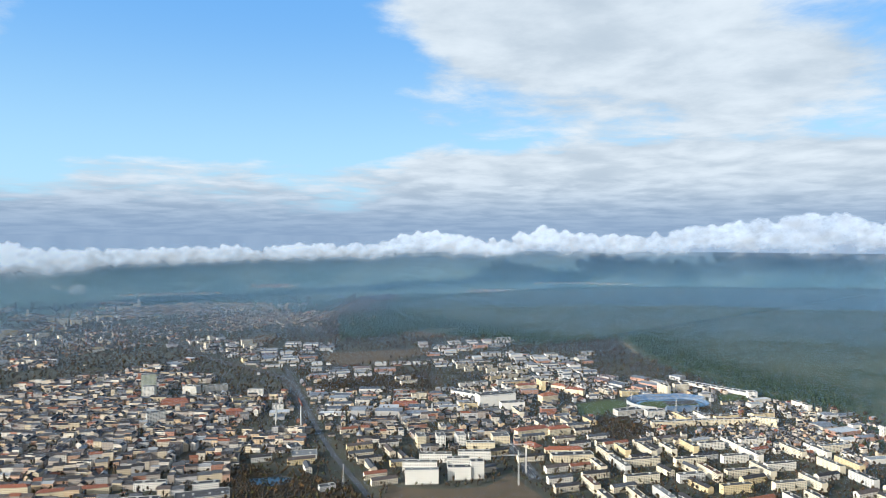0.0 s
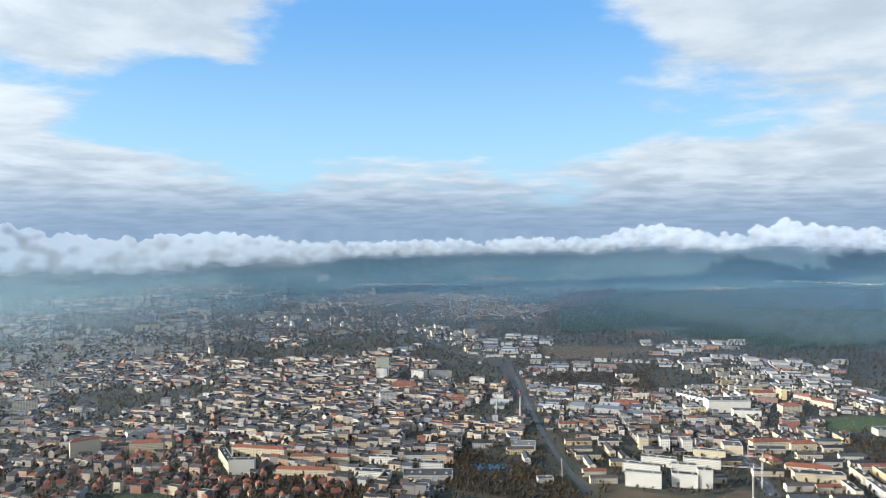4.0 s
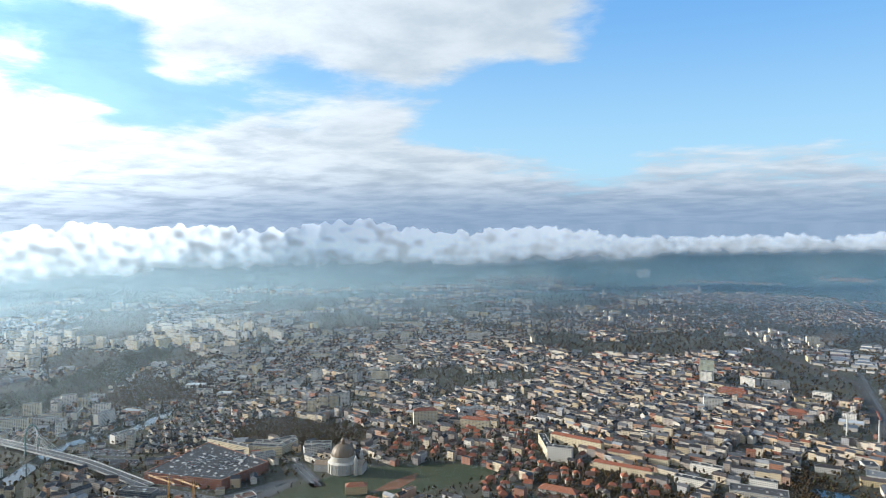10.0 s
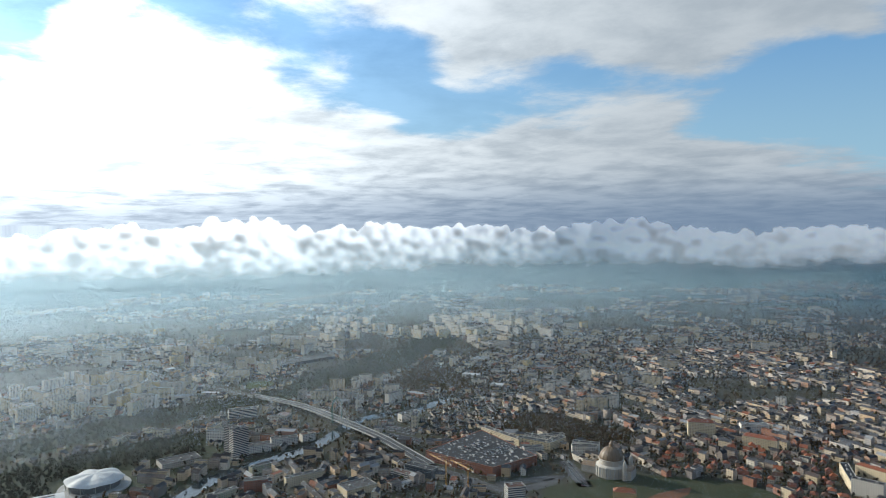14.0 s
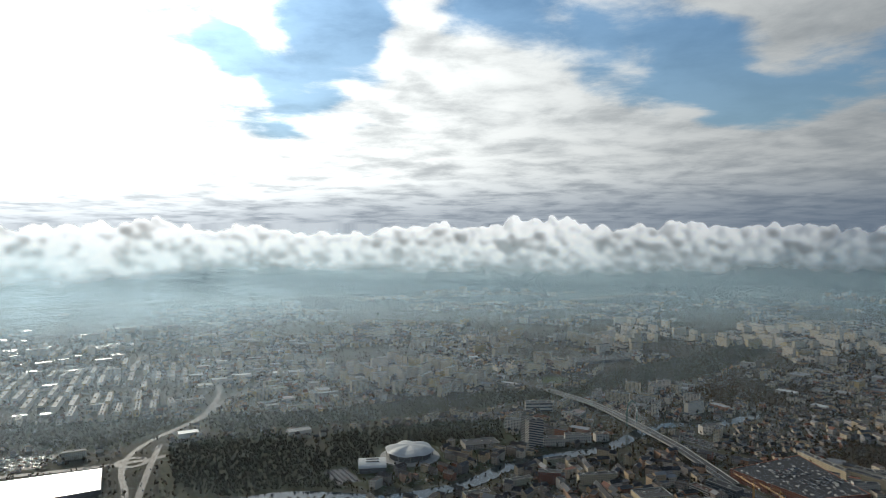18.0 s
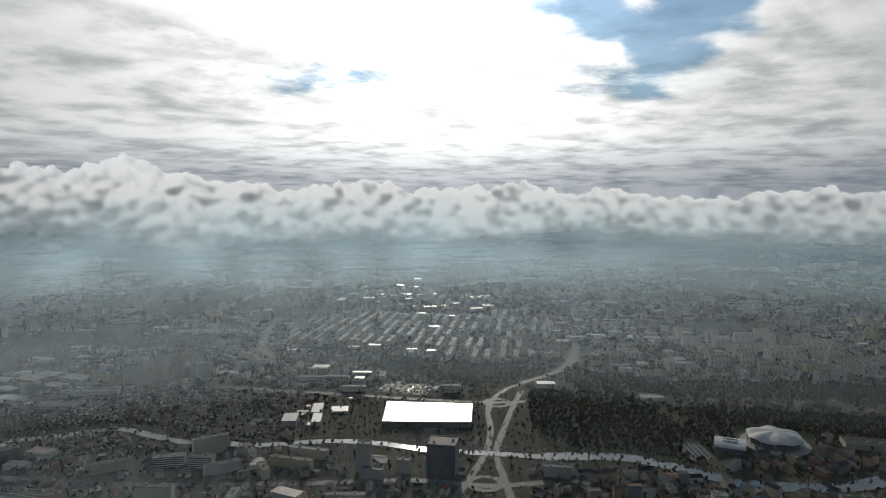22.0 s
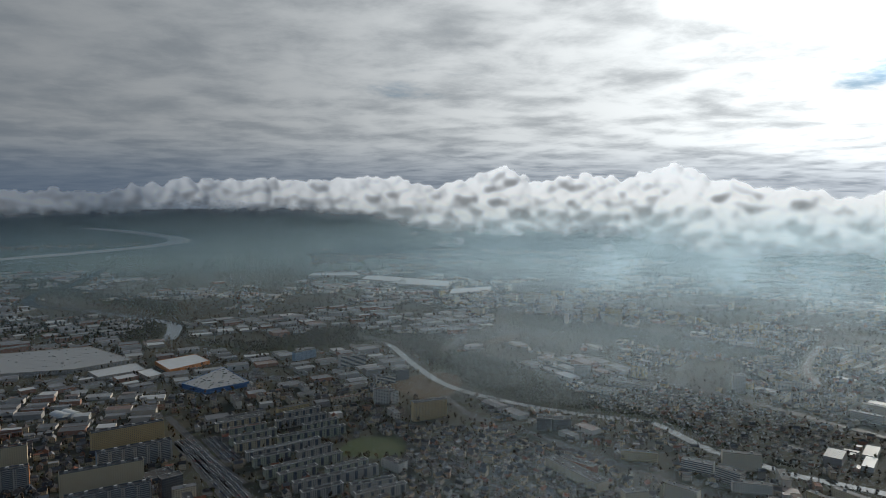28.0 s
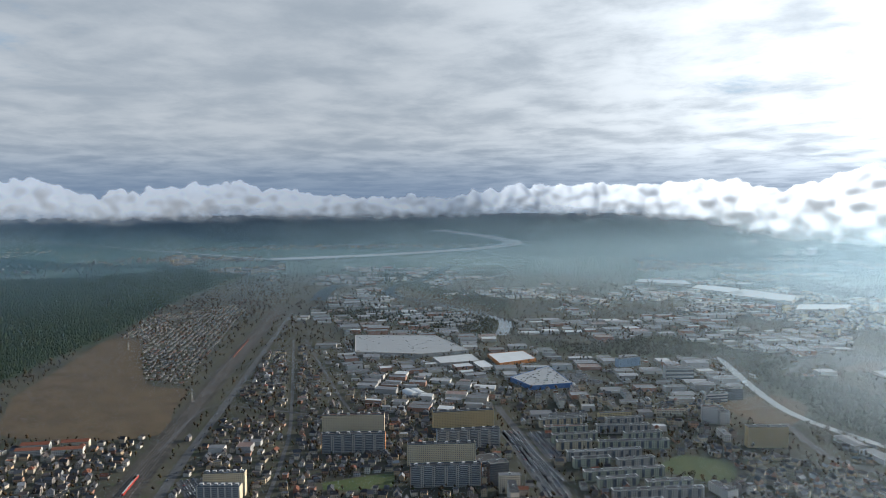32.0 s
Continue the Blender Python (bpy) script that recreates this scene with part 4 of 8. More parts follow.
def stadium(p, angle):
    """An oval ground: grass, blue track, raked blue and white stands with gaps, roofed main stand."""
    t = tagged(new("stadium"), "athletics stadium with blue track and blue and white stands", "stadium")
    t.matrix_basis = Matrix.Translation((*p, 0)) @ Matrix.Rotation(radians(angle), 4, "Z")

    def oval(r, s=42.0, n=20):
        a = [math.pi * k / n - math.pi / 2 for k in range(n + 1)]
        return [(s + r * math.cos(e), r * math.sin(e)) for e in a] + [(-s - r * math.cos(e), -r * math.sin(e)) for e in a]

    def ring(name, r0, z0, r1, z1, mat, skip=None):
        a, b = oval(r0), oval(r1)
        n = len(a)
        f = [(k, (k + 1) % n, n + (k + 1) % n, n + k) for k in range(n) if skip is None or not skip(k)]
        return part(name, mesh_of(name, [(x, y, z0) for x, y in a] + [(x, y, z1) for x, y in b], f, [mat], bend=False), t)

    part("pitch", mesh_of("pitch", [(x, y, 0.35) for x, y in oval(34)], [tuple(range(42))], [LAWN], bend=False), t)
    ring("running_track", 34, 0.4, 44, 0.4, TRACK)
    ring("lower_stand", 46, 1.0, 56, 6.5, SEATS)
    ring("upper_stand", 57, 7.0, 66, 11.5, SEATS, lambda k: k < 12 or k > 38)
    ring("outer_wall", 66.5, 0.0, 66.5, 11.0, CONCRETE, lambda k: k < 12 or k > 38)
    ring("outer_bank", 56.5, 6.4, 60, 0.3, DRYGRASS, lambda k: 12 <= k <= 38)
    roof = [(-40, -70, 17), (40, -70, 17), (40, -46, 20), (-40, -46, 20)]
    part("stand_roof", mesh_of("stand_roof", roof + [(x, y, z + 0.8) for x, y, z in roof], [(3, 2, 1, 0), (4, 5, 6, 7), (0, 1, 5, 4), (1, 2, 6, 5), (2, 3, 7, 6), (3, 0, 4, 7)], [ROOF_DARK], bend=False), t)
    part("main_stand", mesh_of("main_stand", [(-40, -48, 1), (40, -48, 1), (40, -68, 14), (-40, -68, 14), (-40, -70, 0), (40, -70, 0), (40, -70, 14), (-40, -70, 14)], [(0, 1, 2, 3), (4, 5, 6, 7), (0, 3, 7, 4), (1, 5, 6, 2)], [SEATS], bend=False), t)
    for x in (-38, -19, 0, 19, 38):
        part("roof_post", tube("roof_post", (x, -69, 0), (x, -69, 17), 0.5, CONCRETE), t)
    i, j = cells(*footprint(p[0], p[1], radians(angle), 230, 142))
    taken[i, j] = True


def tower_crane(p, h, angle, mat):
    t = tagged(new("tower_crane"), "tower crane on a building site", "crane", "cranes")
    t.matrix_basis = Matrix.Translation((*p, 0)) @ Matrix.Rotation(radians(angle), 4, "Z")
    for x, y in ((-0.9, -0.9), (0.9, -0.9), (0.9, 0.9), (-0.9, 0.9)):
        part("mast_leg", tube("mast_leg", (x, y, 0), (x, y, h), 0.22, mat, 4), t)
    for k in range(int(h / 4)):
        part("brace", tube("brace", (-0.9, -0.9, 4 * k), (0.9, -0.9, 4 * k + 4), 0.13, mat, 4), t)
        part("brace", tube("brace", (0.9, 0.9, 4 * k), (-0.9, 0.9, 4 * k + 4), 0.13, mat, 4), t)
    for y, z in ((-0.7, 0), (0.7, 0), (0, 1.5)):
        part("jib_chord", tube("jib_chord", (-14, y, h + z), (48, y, h + z), 0.2, mat, 4), t)
    part("tower_top", tube("tower_top", (0, 0, h), (0, 0, h + 8), 0.6, mat, 4, 0.15), t)
    part("jib_tie", tube("jib_tie", (0, 0, h + 8), (34, 0, h + 1.5), 0.12, mat, 4), t)
    part("counter_tie", tube("counter_tie", (0, 0, h + 8), (-12, 0, h + 1.5), 0.12, mat, 4), t)
    part("counterweight", mesh_of("counterweight", box(-14, -1, h - 2.5, -11, 1, h), BOX, [CONCRETE], bend=False), t)
    part("cabin", mesh_of("cabin", box(0.8, -1.9, h - 2.4, 2.4, -0.7, h - 0.2), BOX, [WHITE_PAINT], bend=False), t)


def chimney_stack(p, h, label):
    k = warp([(*p, 0)])[0]
    t = tagged(new("factory_chimney"), label, "chimney", "chimneys")
    t.matrix_basis = Matrix.Translation(k)
    n = 6
    for u in range(n):
        r0, r1 = 2.6 - 1.1 * u / n, 2.6 - 1.1 * (u + 1) / n
        part("shaft", tube("shaft", (0, 0, h * u / n), (0, 0, h * (u + 1) / n), r0, (ROOF_RED if u % 2 else WHITE_PAINT) if "red" in label else CONCRETE, 12, r1), t)


def lattice_mast(p, h):
    t = tagged(new("lattice_mast"), "slender grey steel lattice mast", "mast", "masts")
    t.matrix_basis = Matrix.Translation((*p, 0))
    for x, y in ((-1.4, -1.4), (1.4, -1.4), (1.4, 1.4), (-1.4, 1.4)):
        part("leg", tube("leg", (x, y, 0), (x * 0.25, y * 0.25, h), 0.2, CRANE_GREY, 4), t)
    for k in range(int(h / 5)):
        s = 1.4 * (1 - 0.75 * k * 5 / h)
        part("brace", tube("brace", (-s, -s, 5 * k), (s, -s * 0.9, 5 * k + 5), 0.12, CRANE_GREY, 4), t)
    part("crossarm", tube("crossarm", (-3, 0, h - 1), (3, 0, h - 1), 0.2, CRANE_GREY, 4), t)


def roundabout(p, r, edge):
    rad = (Vector(p) - Vector(edge)).length
    v = [(p[0] + s * rad * math.cos(2 * math.pi * k / 40), p[1] + s * rad * math.sin(2 * math.pi * k / 40), 0.42) for s in (0.72, 1.12) for k in range(40)]
    tagged(new("roundabout", mesh_of("roundabout", v, [(k, (k + 1) % 40, 40 + (k + 1) % 40, 40 + k) for k in range(40)], [ASPHALT])), kind="structure")
    i, j = cells(*footprint(p[0], p[1], 0, rad * 2.4, rad * 2.4))
    taken[i, j] = True



RAIL = mottled("rail steel", (0.16, 0.13, 0.11), (0.22, 0.19, 0.17), 0.2, rough=0.4)
TRAIN_RED = mottled("red train paint", (0.45, 0.03, 0.025), (0.52, 0.05, 0.03), 0.3, rough=0.4)
WAGON = by_island("wagon paint", ((0.0, (0.22, 0.075, 0.05)), (0.4, (0.16, 0.06, 0.04)), (0.7, (0.30, 0.12, 0.07)), (0.9, (0.10, 0.10, 0.11))), 0.7, 0.4)
PAINT = by_island("car paint", ((0.0, (0.60, 0.60, 0.60)), (0.25, (0.10, 0.10, 0.11)), (0.45, (0.35, 0.36, 0.37)), (0.62, (0.03, 0.03, 0.035)), (0.76, (0.75, 0.75, 0.74)), (0.88, (0.30, 0.04, 0.03)), (0.94, (0.04, 0.09, 0.24))), 0.28, 0.5, 0.1)
CARGLASS = mottled("car glass", (0.02, 0.025, 0.03), (0.03, 0.035, 0.04), 0.5, rough=0.15)
AUTUMN = by_island("autumn leaves", ((0.0, (0.21, 0.095, 0.035)), (0.5, (0.15, 0.085, 0.035)), (1.0, (0.24, 0.14, 0.05))), 0.9, 0.6, 0.4, constant=False)


def rails(pts, count, gap):
    """Pairs of rails side by side along a line."""
    line = smooth_line(pts, 40.0)
    for t in range(count):
        v, f = [], []
        for off in (-0.75, 0.75):
            at = len(v)
            for k, q in enumerate(line):
                d = (line[min(k + 1, len(line) - 1)] - line[max(k - 1, 0)]).normalized()
                s = Vector((-d.y, d.x))
                o = (t - (count - 1) / 2) * gap + off
                v += [(*(q + s * (o - 0.13)), 0.62), (*(q + s * (o + 0.13)), 0.62)]
                if k:
                    f.append((at + 2 * k - 2, at + 2 * k - 1, at + 2 * k + 1, at + 2 * k))
        tagged(new("railway_track", mesh_of("railway_track", v, f, [RAIL])), kind="structure")


def train(pts, cars, look_of):
    a, b = Vector((*pts[0], 0)), Vector((*pts[1], 0))
    d = (b - a).normalized()
    ang = math.atan2(d.y, d.x)
    red = look_of == "red"
    t = tagged(new("train"), "red electric passenger train on the railway" if red else "long freight train of rusty red wagons", "train")
    t.matrix_basis = Matrix.Translation(a) @ Matrix.Rotation(ang, 4, "Z")
    ln = 22.0 if red else 13.0
    for k in range(cars):
        x = k * (ln + 1.2)
        w = part("carriage" if red else "wagon", mesh_of("wagon", box(x, -1.45, 1.3, x + ln, 1.45, 4.3 if red else 3.6), BOX, [TRAIN_RED if red else WAGON], bend=False), t)
        for u in (2.0, ln - 4.5):
            part("bogie", mesh_of("bogie", box(x + u, -1.2, 0.6, x + u + 2.5, 1.2, 1.35), BOX, [RAIL], bend=False), w)
        if red:
            part("roof", mesh_of("roof", box(x + 0.4, -1.3, 4.3, x + ln - 0.4, 1.3, 4.7), BOX, [CONCRETE], bend=False), w)


def car_mesh():
    b = Buf()
    v = [(-2.2, -0.9, 0.3), (2.2, -0.9, 0.3), (2.2, 0.9, 0.3), (-2.2, 0.9, 0.3), (-2.2, -0.9, 0.85), (2.15, -0.88, 0.8), (2.15, 0.88, 0.8), (-2.2, 0.9, 0.85)]
    c = [(-1.9, -0.82, 0.83), (1.1, -0.82, 0.83), (1.1, 0.82, 0.83), (-1.9, 0.82, 0.83), (-1.3, -0.66, 1.45), (0.45, -0.66, 1.45), (0.45, 0.66, 1.45), (-1.3, 0.66, 1.45)]
    return v, c


def parking(p, q, rows, z0=0.0):
    """Rows of parked cars between two points."""
    rnd = random.Random(int(p[0] * 3 + q[1]))
    a, b = Vector((*p, 0)), Vector((*q, 0))
    d = (b - a).normalized()
    s = Vector((-d.y, d.x, 0))
    body, top = car_mesh()
    buf = Buf()
    n = int((b - a).length / 2.7)
    for r in range(rows):
        for k in range(n):
            if rnd.random() < 0.22:
                continue
            c = a + d * (k * 2.7) + s * ((r - (rows - 1) / 2) * 8.0)
            ang = math.atan2(s.y, s.x)
            cs, sn = math.cos(ang), math.sin(ang)
            for part_v, slot in ((body, 0), (top, 1)):
                buf.add([(c.x + x * cs - y * sn, c.y + x * sn + y * cs, z + z0 + 0.22) for x, y, z in part_v], BOX, slot)
    if buf.v:
        tagged(new("parked_cars", mesh_of("parked_cars", buf.v, buf.f, [PAINT, CARGLASS], slots=buf.s)), "rows of parked cars on an open lot", "cars", kind="stuff")
        w = rows * 4.0 + 4
        corner = [a - s * w, b - s * w, b + s * w, a + s * w]
        if z0 == 0:
            tagged(new("parking_lot", mesh_of("parking_lot", [(c.x, c.y, 0.2) for c in corner], [(0, 1, 2, 3)], [ASPHALT])), kind="structure")
            block_out([(c.x, c.y) for c in corner])


CAR = []


def traffic(pts, count, seed):
    """Single cars on both lanes of a road."""
    rnd = random.Random(seed)
    line = smooth_line(pts, 10.0)
    body, top = car_mesh()
    for _ in range(count):
        k = rnd.randrange(1, len(line) - 1)
        d = (line[k + 1] - line[k - 1]).normalized()
        side = rnd.choice((-1, 1))
        c = line[k] + Vector((-d.y, d.x)) * side * -3.0
        m = Matrix.Translation((c.x, c.y, 0.45)) @ Matrix.Rotation(math.atan2(d.y, d.x) + (math.pi if side < 0 else 0), 4, "Z")
        if not CAR:
            t = tagged(new("car"), "small passenger car driving on the road", "car", "cars on the roads")
            part("body", mesh_of("body", body, BOX + [(3, 2, 1, 0)], [PAINT], bend=False), t)
            part("cabin", mesh_of("cabin", top, BOX, [CARGLASS], bend=False), t)
            wheel = mesh_of("wheel", [(0.33 * math.cos(e * math.pi / 4), y, 0.33 * math.sin(e * math.pi / 4)) for y in (-0.1, 0.1) for e in range(8)], [(e, (e + 1) % 8, 8 + (e + 1) % 8, 8 + e) for e in range(8)] + [tuple(range(8)), tuple(range(15, 7, -1))], [CARGLASS], bend=False)
            for x in (-1.4, 1.4):
                for y in (-0.85, 0.85):
                    part("wheel", wheel, t, m=Matrix.Translation((x, y, 0.33)))
            t.matrix_basis = m
            CAR.append(t)
        else:
            copy_thing(CAR[0], m)


TREES = []


def tree_kinds():
    for seed, mat, label in ((1, BARE, "leafless brown tree with a fine twiggy crown"), (2, AUTUMN, "tree with rust-orange autumn leaves"), (3, BARE, "leafless brown tree with a fine twiggy crown")):
        rng = np.random.default_rng(seed)
        t = tagged(new("tree"), label, "tree", "trees near the town edge")
        part("trunk", tube("trunk", (0, 0, 0), (0.1, 0, 5.2), 0.32, BARK, 6, 0.14), t)
        for k in range(3):
            e = 2.1 * k + seed
            part("limb", tube("limb", (0.05, 0, 3.0 + 0.5 * k), (1.7 * math.cos(e), 1.7 * math.sin(e), 6.2 + 0.4 * k), 0.13, BARK, 5, 0.04), t)
        v, f = [], []
        octa = [(1, 0, 0), (-1, 0, 0), (0, 1, 0), (0, -1, 0), (0, 0, 1), (0, 0, -1)]
        for _ in range(34):
            w = rng.normal(0, 1, 3)
            w = w / np.linalg.norm(w) * rng.uniform(0.3, 1.0) ** 0.5
            c, r = (w[0] * 2.7, w[1] * 2.7, 6.8 + w[2] * 2.6), rng.uniform(0.4, 0.85)
            at = len(v)
            v += [tuple(c[i] + (o[i] * r + rng.normal(0, 0.14)) for i in range(3)) for o in octa]
            f += [tuple(at + i for i in q) for q in ((0, 2, 4), (2, 1, 4), (1, 3, 4), (3, 0, 4), (2, 0, 5), (1, 2, 5), (3, 1, 5), (0, 3, 5))]
        part("crown", mesh_of("crown", v, f, [mat], bend=False), t)
        TREES.append(t)


def grove(poly, count, seed):
    rnd = random.Random(seed)
    if not TREES:
        tree_kinds()
    xs, ys = [p[0] for p in poly], [p[1] for p in poly]
    made = 0
    for _ in range(count * 12):
        x, y = rnd.uniform(min(xs), max(xs)), rnd.uniform(min(ys), max(ys))
        i, j = cells(x, y)
        if made < count and inside(poly, x, y) and not taken[i, j]:
            taken[i, j] = True
            src = TREES[rnd.choice((0, 0, 1, 2))]
            m = Matrix.Translation((x, y, 0)) @ Matrix.Rotation(rnd.uniform(0, 6.28), 4, "Z")
            if not src.get("set"):
                src["set"] = True
                src.matrix_basis = m
            else:
                k = rnd.uniform(0.75, 1.35)
                made_tree = copy_thing(src, m)
                made_tree.scale = (k, k, k)
            made += 1



# water
ribbon("river", [(-315, -1980), (-371, -1854), (-383, -1649), (-412, -1419), (-499, -1266), (-608, -1150), (-704, -1080), (-714, -1009), (-723, -929), (-753, -869), (-779, -807), (-851, -724), (-889, -636), (-899, -578), (-948, -454), (-971, -397)], 19, WATER, 0.6)
ribbon("river", [(-971, -397), (-1002, -349), (-1036, -280), (-1038, -200), (-1028, -119), (-1051, -51), (-1101, 25), (-1177, 90), (-1225, 175), (-1281, 284), (-1394, 384), (-1429, 456), (-1427, 533), (-1512, 666)], 31, WATER, 0.7)
ribbon("river", [(225, -2085), (241, -2329), (375, -2503), (573, -2700), (805, -2907), (855, -3242), (786, -3441), (772, -4270)], 44, WATER, 0.6)
ribbon("lagoon", [(1066, -2695), (1132, -2991), (1146, -3200)], 70, WATER, 0.5)
ribbon("wide_river", [(1876, -9099), (1202, -7970), (734, -7003), (583, -6312), (789, -5712), (1204, -5180), (1658, -4760), (2098, -4471)], 190, SKY_PALE_WATER, 8.0)
ribbon("wide_river", [(6000, -6225), (4893, -5880), (3397, -5104), (2098, -4471)], 40, SKY_PALE_WATER, 7.5)
patch("pond", [(-340, 1158), (-332, 1180), (-290, 1191), (-261, 1183), (-260, 1164), (-289, 1145)], WATER, 0.5)

# roads and railways
ribbon("railway", [(-1137, 2839), (-886, 2466), (-724, 2278), (-595, 2152), (-479, 2040), (-409, 1873), (-304, 1556)], 34, BALLAST, 0.25)
ribbon("road", [(-508, 2200), (-366, 1775), (-266, 1465), (-190, 1263), (-117, 1093)], 11, ASPHALT, 0.3)
ribbon("railway", [(-506, 2153), (-338, 2220), (-160, 2302), (32, 2390), (244, 2534), (473, 2771), (744, 2985)], 26, BALLAST, 0.27)
ribbon("forest_track", [(760, 2951), (713, 2602), (715, 2360), (762, 2159), (844, 1865), (940, 1702), (1037, 1595)], 24, SAND, 0.25)
ribbon("road", [(-2134, -34), (-1876, 130), (-1721, 217)], 18, ASPHALT, 0.3)
ribbon("road", [(-1094, 439), (-1000, 480), (-935, 518), (-958, 622), (-968, 507)], 22, ASPHALT, 0.32)
ribbon("road", [(-770, -440), (-863, -460), (-955, -484), (-1048, -525), (-1134, -573), (-1227, -599), (-1332, -592), (-1459, -563), (-1624, -583), (-1761, -629)], 11, ASPHALT, 0.35)
ribbon("road", [(-799, -365), (-875, -417), (-948, -465), (-1042, -498), (-1154, -534), (-1275, -569)], 11, ASPHALT, 0.34)
ribbon("road", [(-1328, -590), (-1461, -557), (-1601, -557), (-1777, -519)], 12, ASPHALT, 0.33)
ribbon("road", [(-979, -1117), (-1026, -970), (-1063, -876), (-1114, -728), (-1170, -591), (-1216, -529)], 14, ASPHALT, 0.31)
ribbon("road", [(-384, -1347), (-406, -1174), (-450, -1132), (-508, -1006), (-588, -836), (-674, -697), (-728, -618), (-795, -523), (-833, -423), (-895, -346)], 14, ASPHALT, 0.29)
ribbon("road", [(-507, -1779), (-749, -1908), (-858, -1534), (-913, -1294), (-1002, -1037), (-1040, -885), (-979, -1117)], 12, ASPHALT, 0.28)
ribbon("road", [(-489, -1717), (-618, -1916), (-722, -1953), (-912, -1857)], 13, ASPHALT, 0.25)
ribbon("road", [(-1208, -1198), (-1277, -1310), (-1473, -1474), (-1623, -1560), (-1762, -1501), (-1905, -1195), (-1989, -1040)], 16, ASPHALT, 0.3)
ribbon("trunk_road", [(1054, -2431), (860, -1782), (709, -1280), (627, -999), (573, -834)], 15, ASPHALT, 0.3)
ribbon("railway", [(1132, -2488), (921, -1772), (742, -1188), (625, -820)], 46, BALLAST, 0.26)
ribbon("road", [(1903, -2939), (1314, -2578), (1037, -2503), (483, -2481)], 14, ASPHALT, 0.5)
ribbon("road", [(154, -1357), (116, -1257), (65, -1119), (4, -936)], 13, ASPHALT, 0.3)
ribbon("road", [(421, -861), (468, -1022), (538, -1217), (838, -1930)], 6.5, ASPHALT, 0.28)
ribbon("road", [(804, -1935), (498, -1379), (398, -1224)], 6.5, ASPHALT, 0.28)
ribbon("road", [(685, -1010), (735, -1237), (676, -1266), (398, -1224)], 6.5, ASPHALT, 0.29)
ribbon("runway", [(-3688, -29), (-3501, 178), (-4338, 1391)], 60, SAND, 0.4)
ribbon("road", [(-2506, -191), (-2525, -39), (-2712, 55), (-2793, 29)], 12, ASPHALT, 0.3)

# open ground
patch("field", [(1186, -1239), (1290, -1530), (1389, -1814), (1300, -1837), (1130, -1610), (964, -1391), (850, -1363), (790, -1220), (735, -1085), (876, -1031), (1019, -1035), (1110, -1140)], DRYGRASS, 0.1)
patch("lawn", [(335, 1711), (447, 1759), (457, 1678), (332, 1593)], LAWN, 0.2)
patch("lawn", [(722, 1811), (829, 1831), (818, 1773), (707, 1736)], LAWN, 0.2)
patch("lawn", [(-929, 577), (-915, 739), (-811, 871), (-733, 861), (-806, 651), (-868, 539)], DARKLAWN, 0.2)
patch("allotment_soil", [(-825, 678), (-837, 722), (-835, 786), (-815, 762), (-806, 718)], REDSOIL, 0.35)
patch("lawn", [(-120, -1083), (-176, -1147), (-246, -1119), (-217, -1038)], LAWN, 0.2)
patch("lawn", [(368, -938), (269, -992), (261, -943), (357, -914)], LAWN, 0.2)
patch("field", [(-281, -1453), (-415, -1538), (-457, -1444), (-356, -1310)], DRYGRASS, 0.1)
patch("field", [(-457, 2469), (-298, 2506), (-50, 2558), (-87, 2412), (-342, 2249)], DRYGRASS, 0.1)
patch("field", [(-497, 1238), (-500, 1329), (-468, 1347), (-460, 1279), (-474, 1232)], DRYGRASS, 0.1)
patch("lawn", [(-1866, 208), (-1876, 279), (-1818, 294), (-1802, 227)], LAWN, 0.2)
patch("field", [(-89, 1148), (-41, 1135), (73, 1143), (116, 1204), (140, 1149), (154, 1052), (-82, 1052)], DRYGRASS, 0.15)
patch("field", [(-823, 2810), (-755, 2907), (-676, 2780), (-757, 2662)], DRYGRASS, 0.1)
patch("field", [(-207, 2979), (42, 3109), (78, 3016), (-104, 2862)], DRYGRASS, 0.1)
patch("field", [(-643, -1821), (-768, -1909), (-797, -1862), (-652, -1769)], DRYGRASS, 0.1)
patch("field", [(-1240, -551), (-1331, -365), (-1187, -240), (-1066, -215), (-996, -424)], DARKLAWN, 0.1, False)
patch("park_meadow", [(-1325, -245), (-1417, 84), (-1292, 136), (-1108, -19), (-1084, -200)], DARKLAWN, 0.1, False)
# panel blocks with stacked balconies
panel_block("grey-white panel block with dark balcony stacks and coloured end wall", (411, -1050), (309, -1074), 12.0, 32.0, WALL_GREYWHITE, WALL_ORANGE, True)
panel_block("tall cream panel block with rows of small windows", (444, -1140), (336, -1164), 12.0, 34.0, WALL_CREAM, WALL_CREAM, False)
panel_block("grey-white panel block with dark balcony stacks and coloured end wall", (234, -944), (133, -970), 12.0, 32.0, WALL_GREYWHITE, WALL_ORANGE, True)
panel_block("tall cream panel block with rows of small windows", (258, -1023), (154, -1050), 12.0, 34.0, WALL_CREAM, WALL_CREAM, False)
panel_block("grey-white panel block with dark balcony stacks and coloured end wall", (225, -1099), (124, -1133), 12.0, 32.0, WALL_GREYWHITE, WALL_BLUE, True)
panel_block("tall yellow panel block with rows of small windows", (251, -1191), (146, -1227), 12.0, 34.0, WALL_YELLOW, WALL_YELLOW, False)
panel_block("white panel tower with balconies beside the parking lot", (501, -820), (444, -830), 13.0, 34.0, WALL_WHITE, WALL_CREAM, True)
panel_block("cream panel tower with small windows", (516, -862), (460, -876), 12.0, 34.0, WALL_CREAM, WALL_CREAM, False)
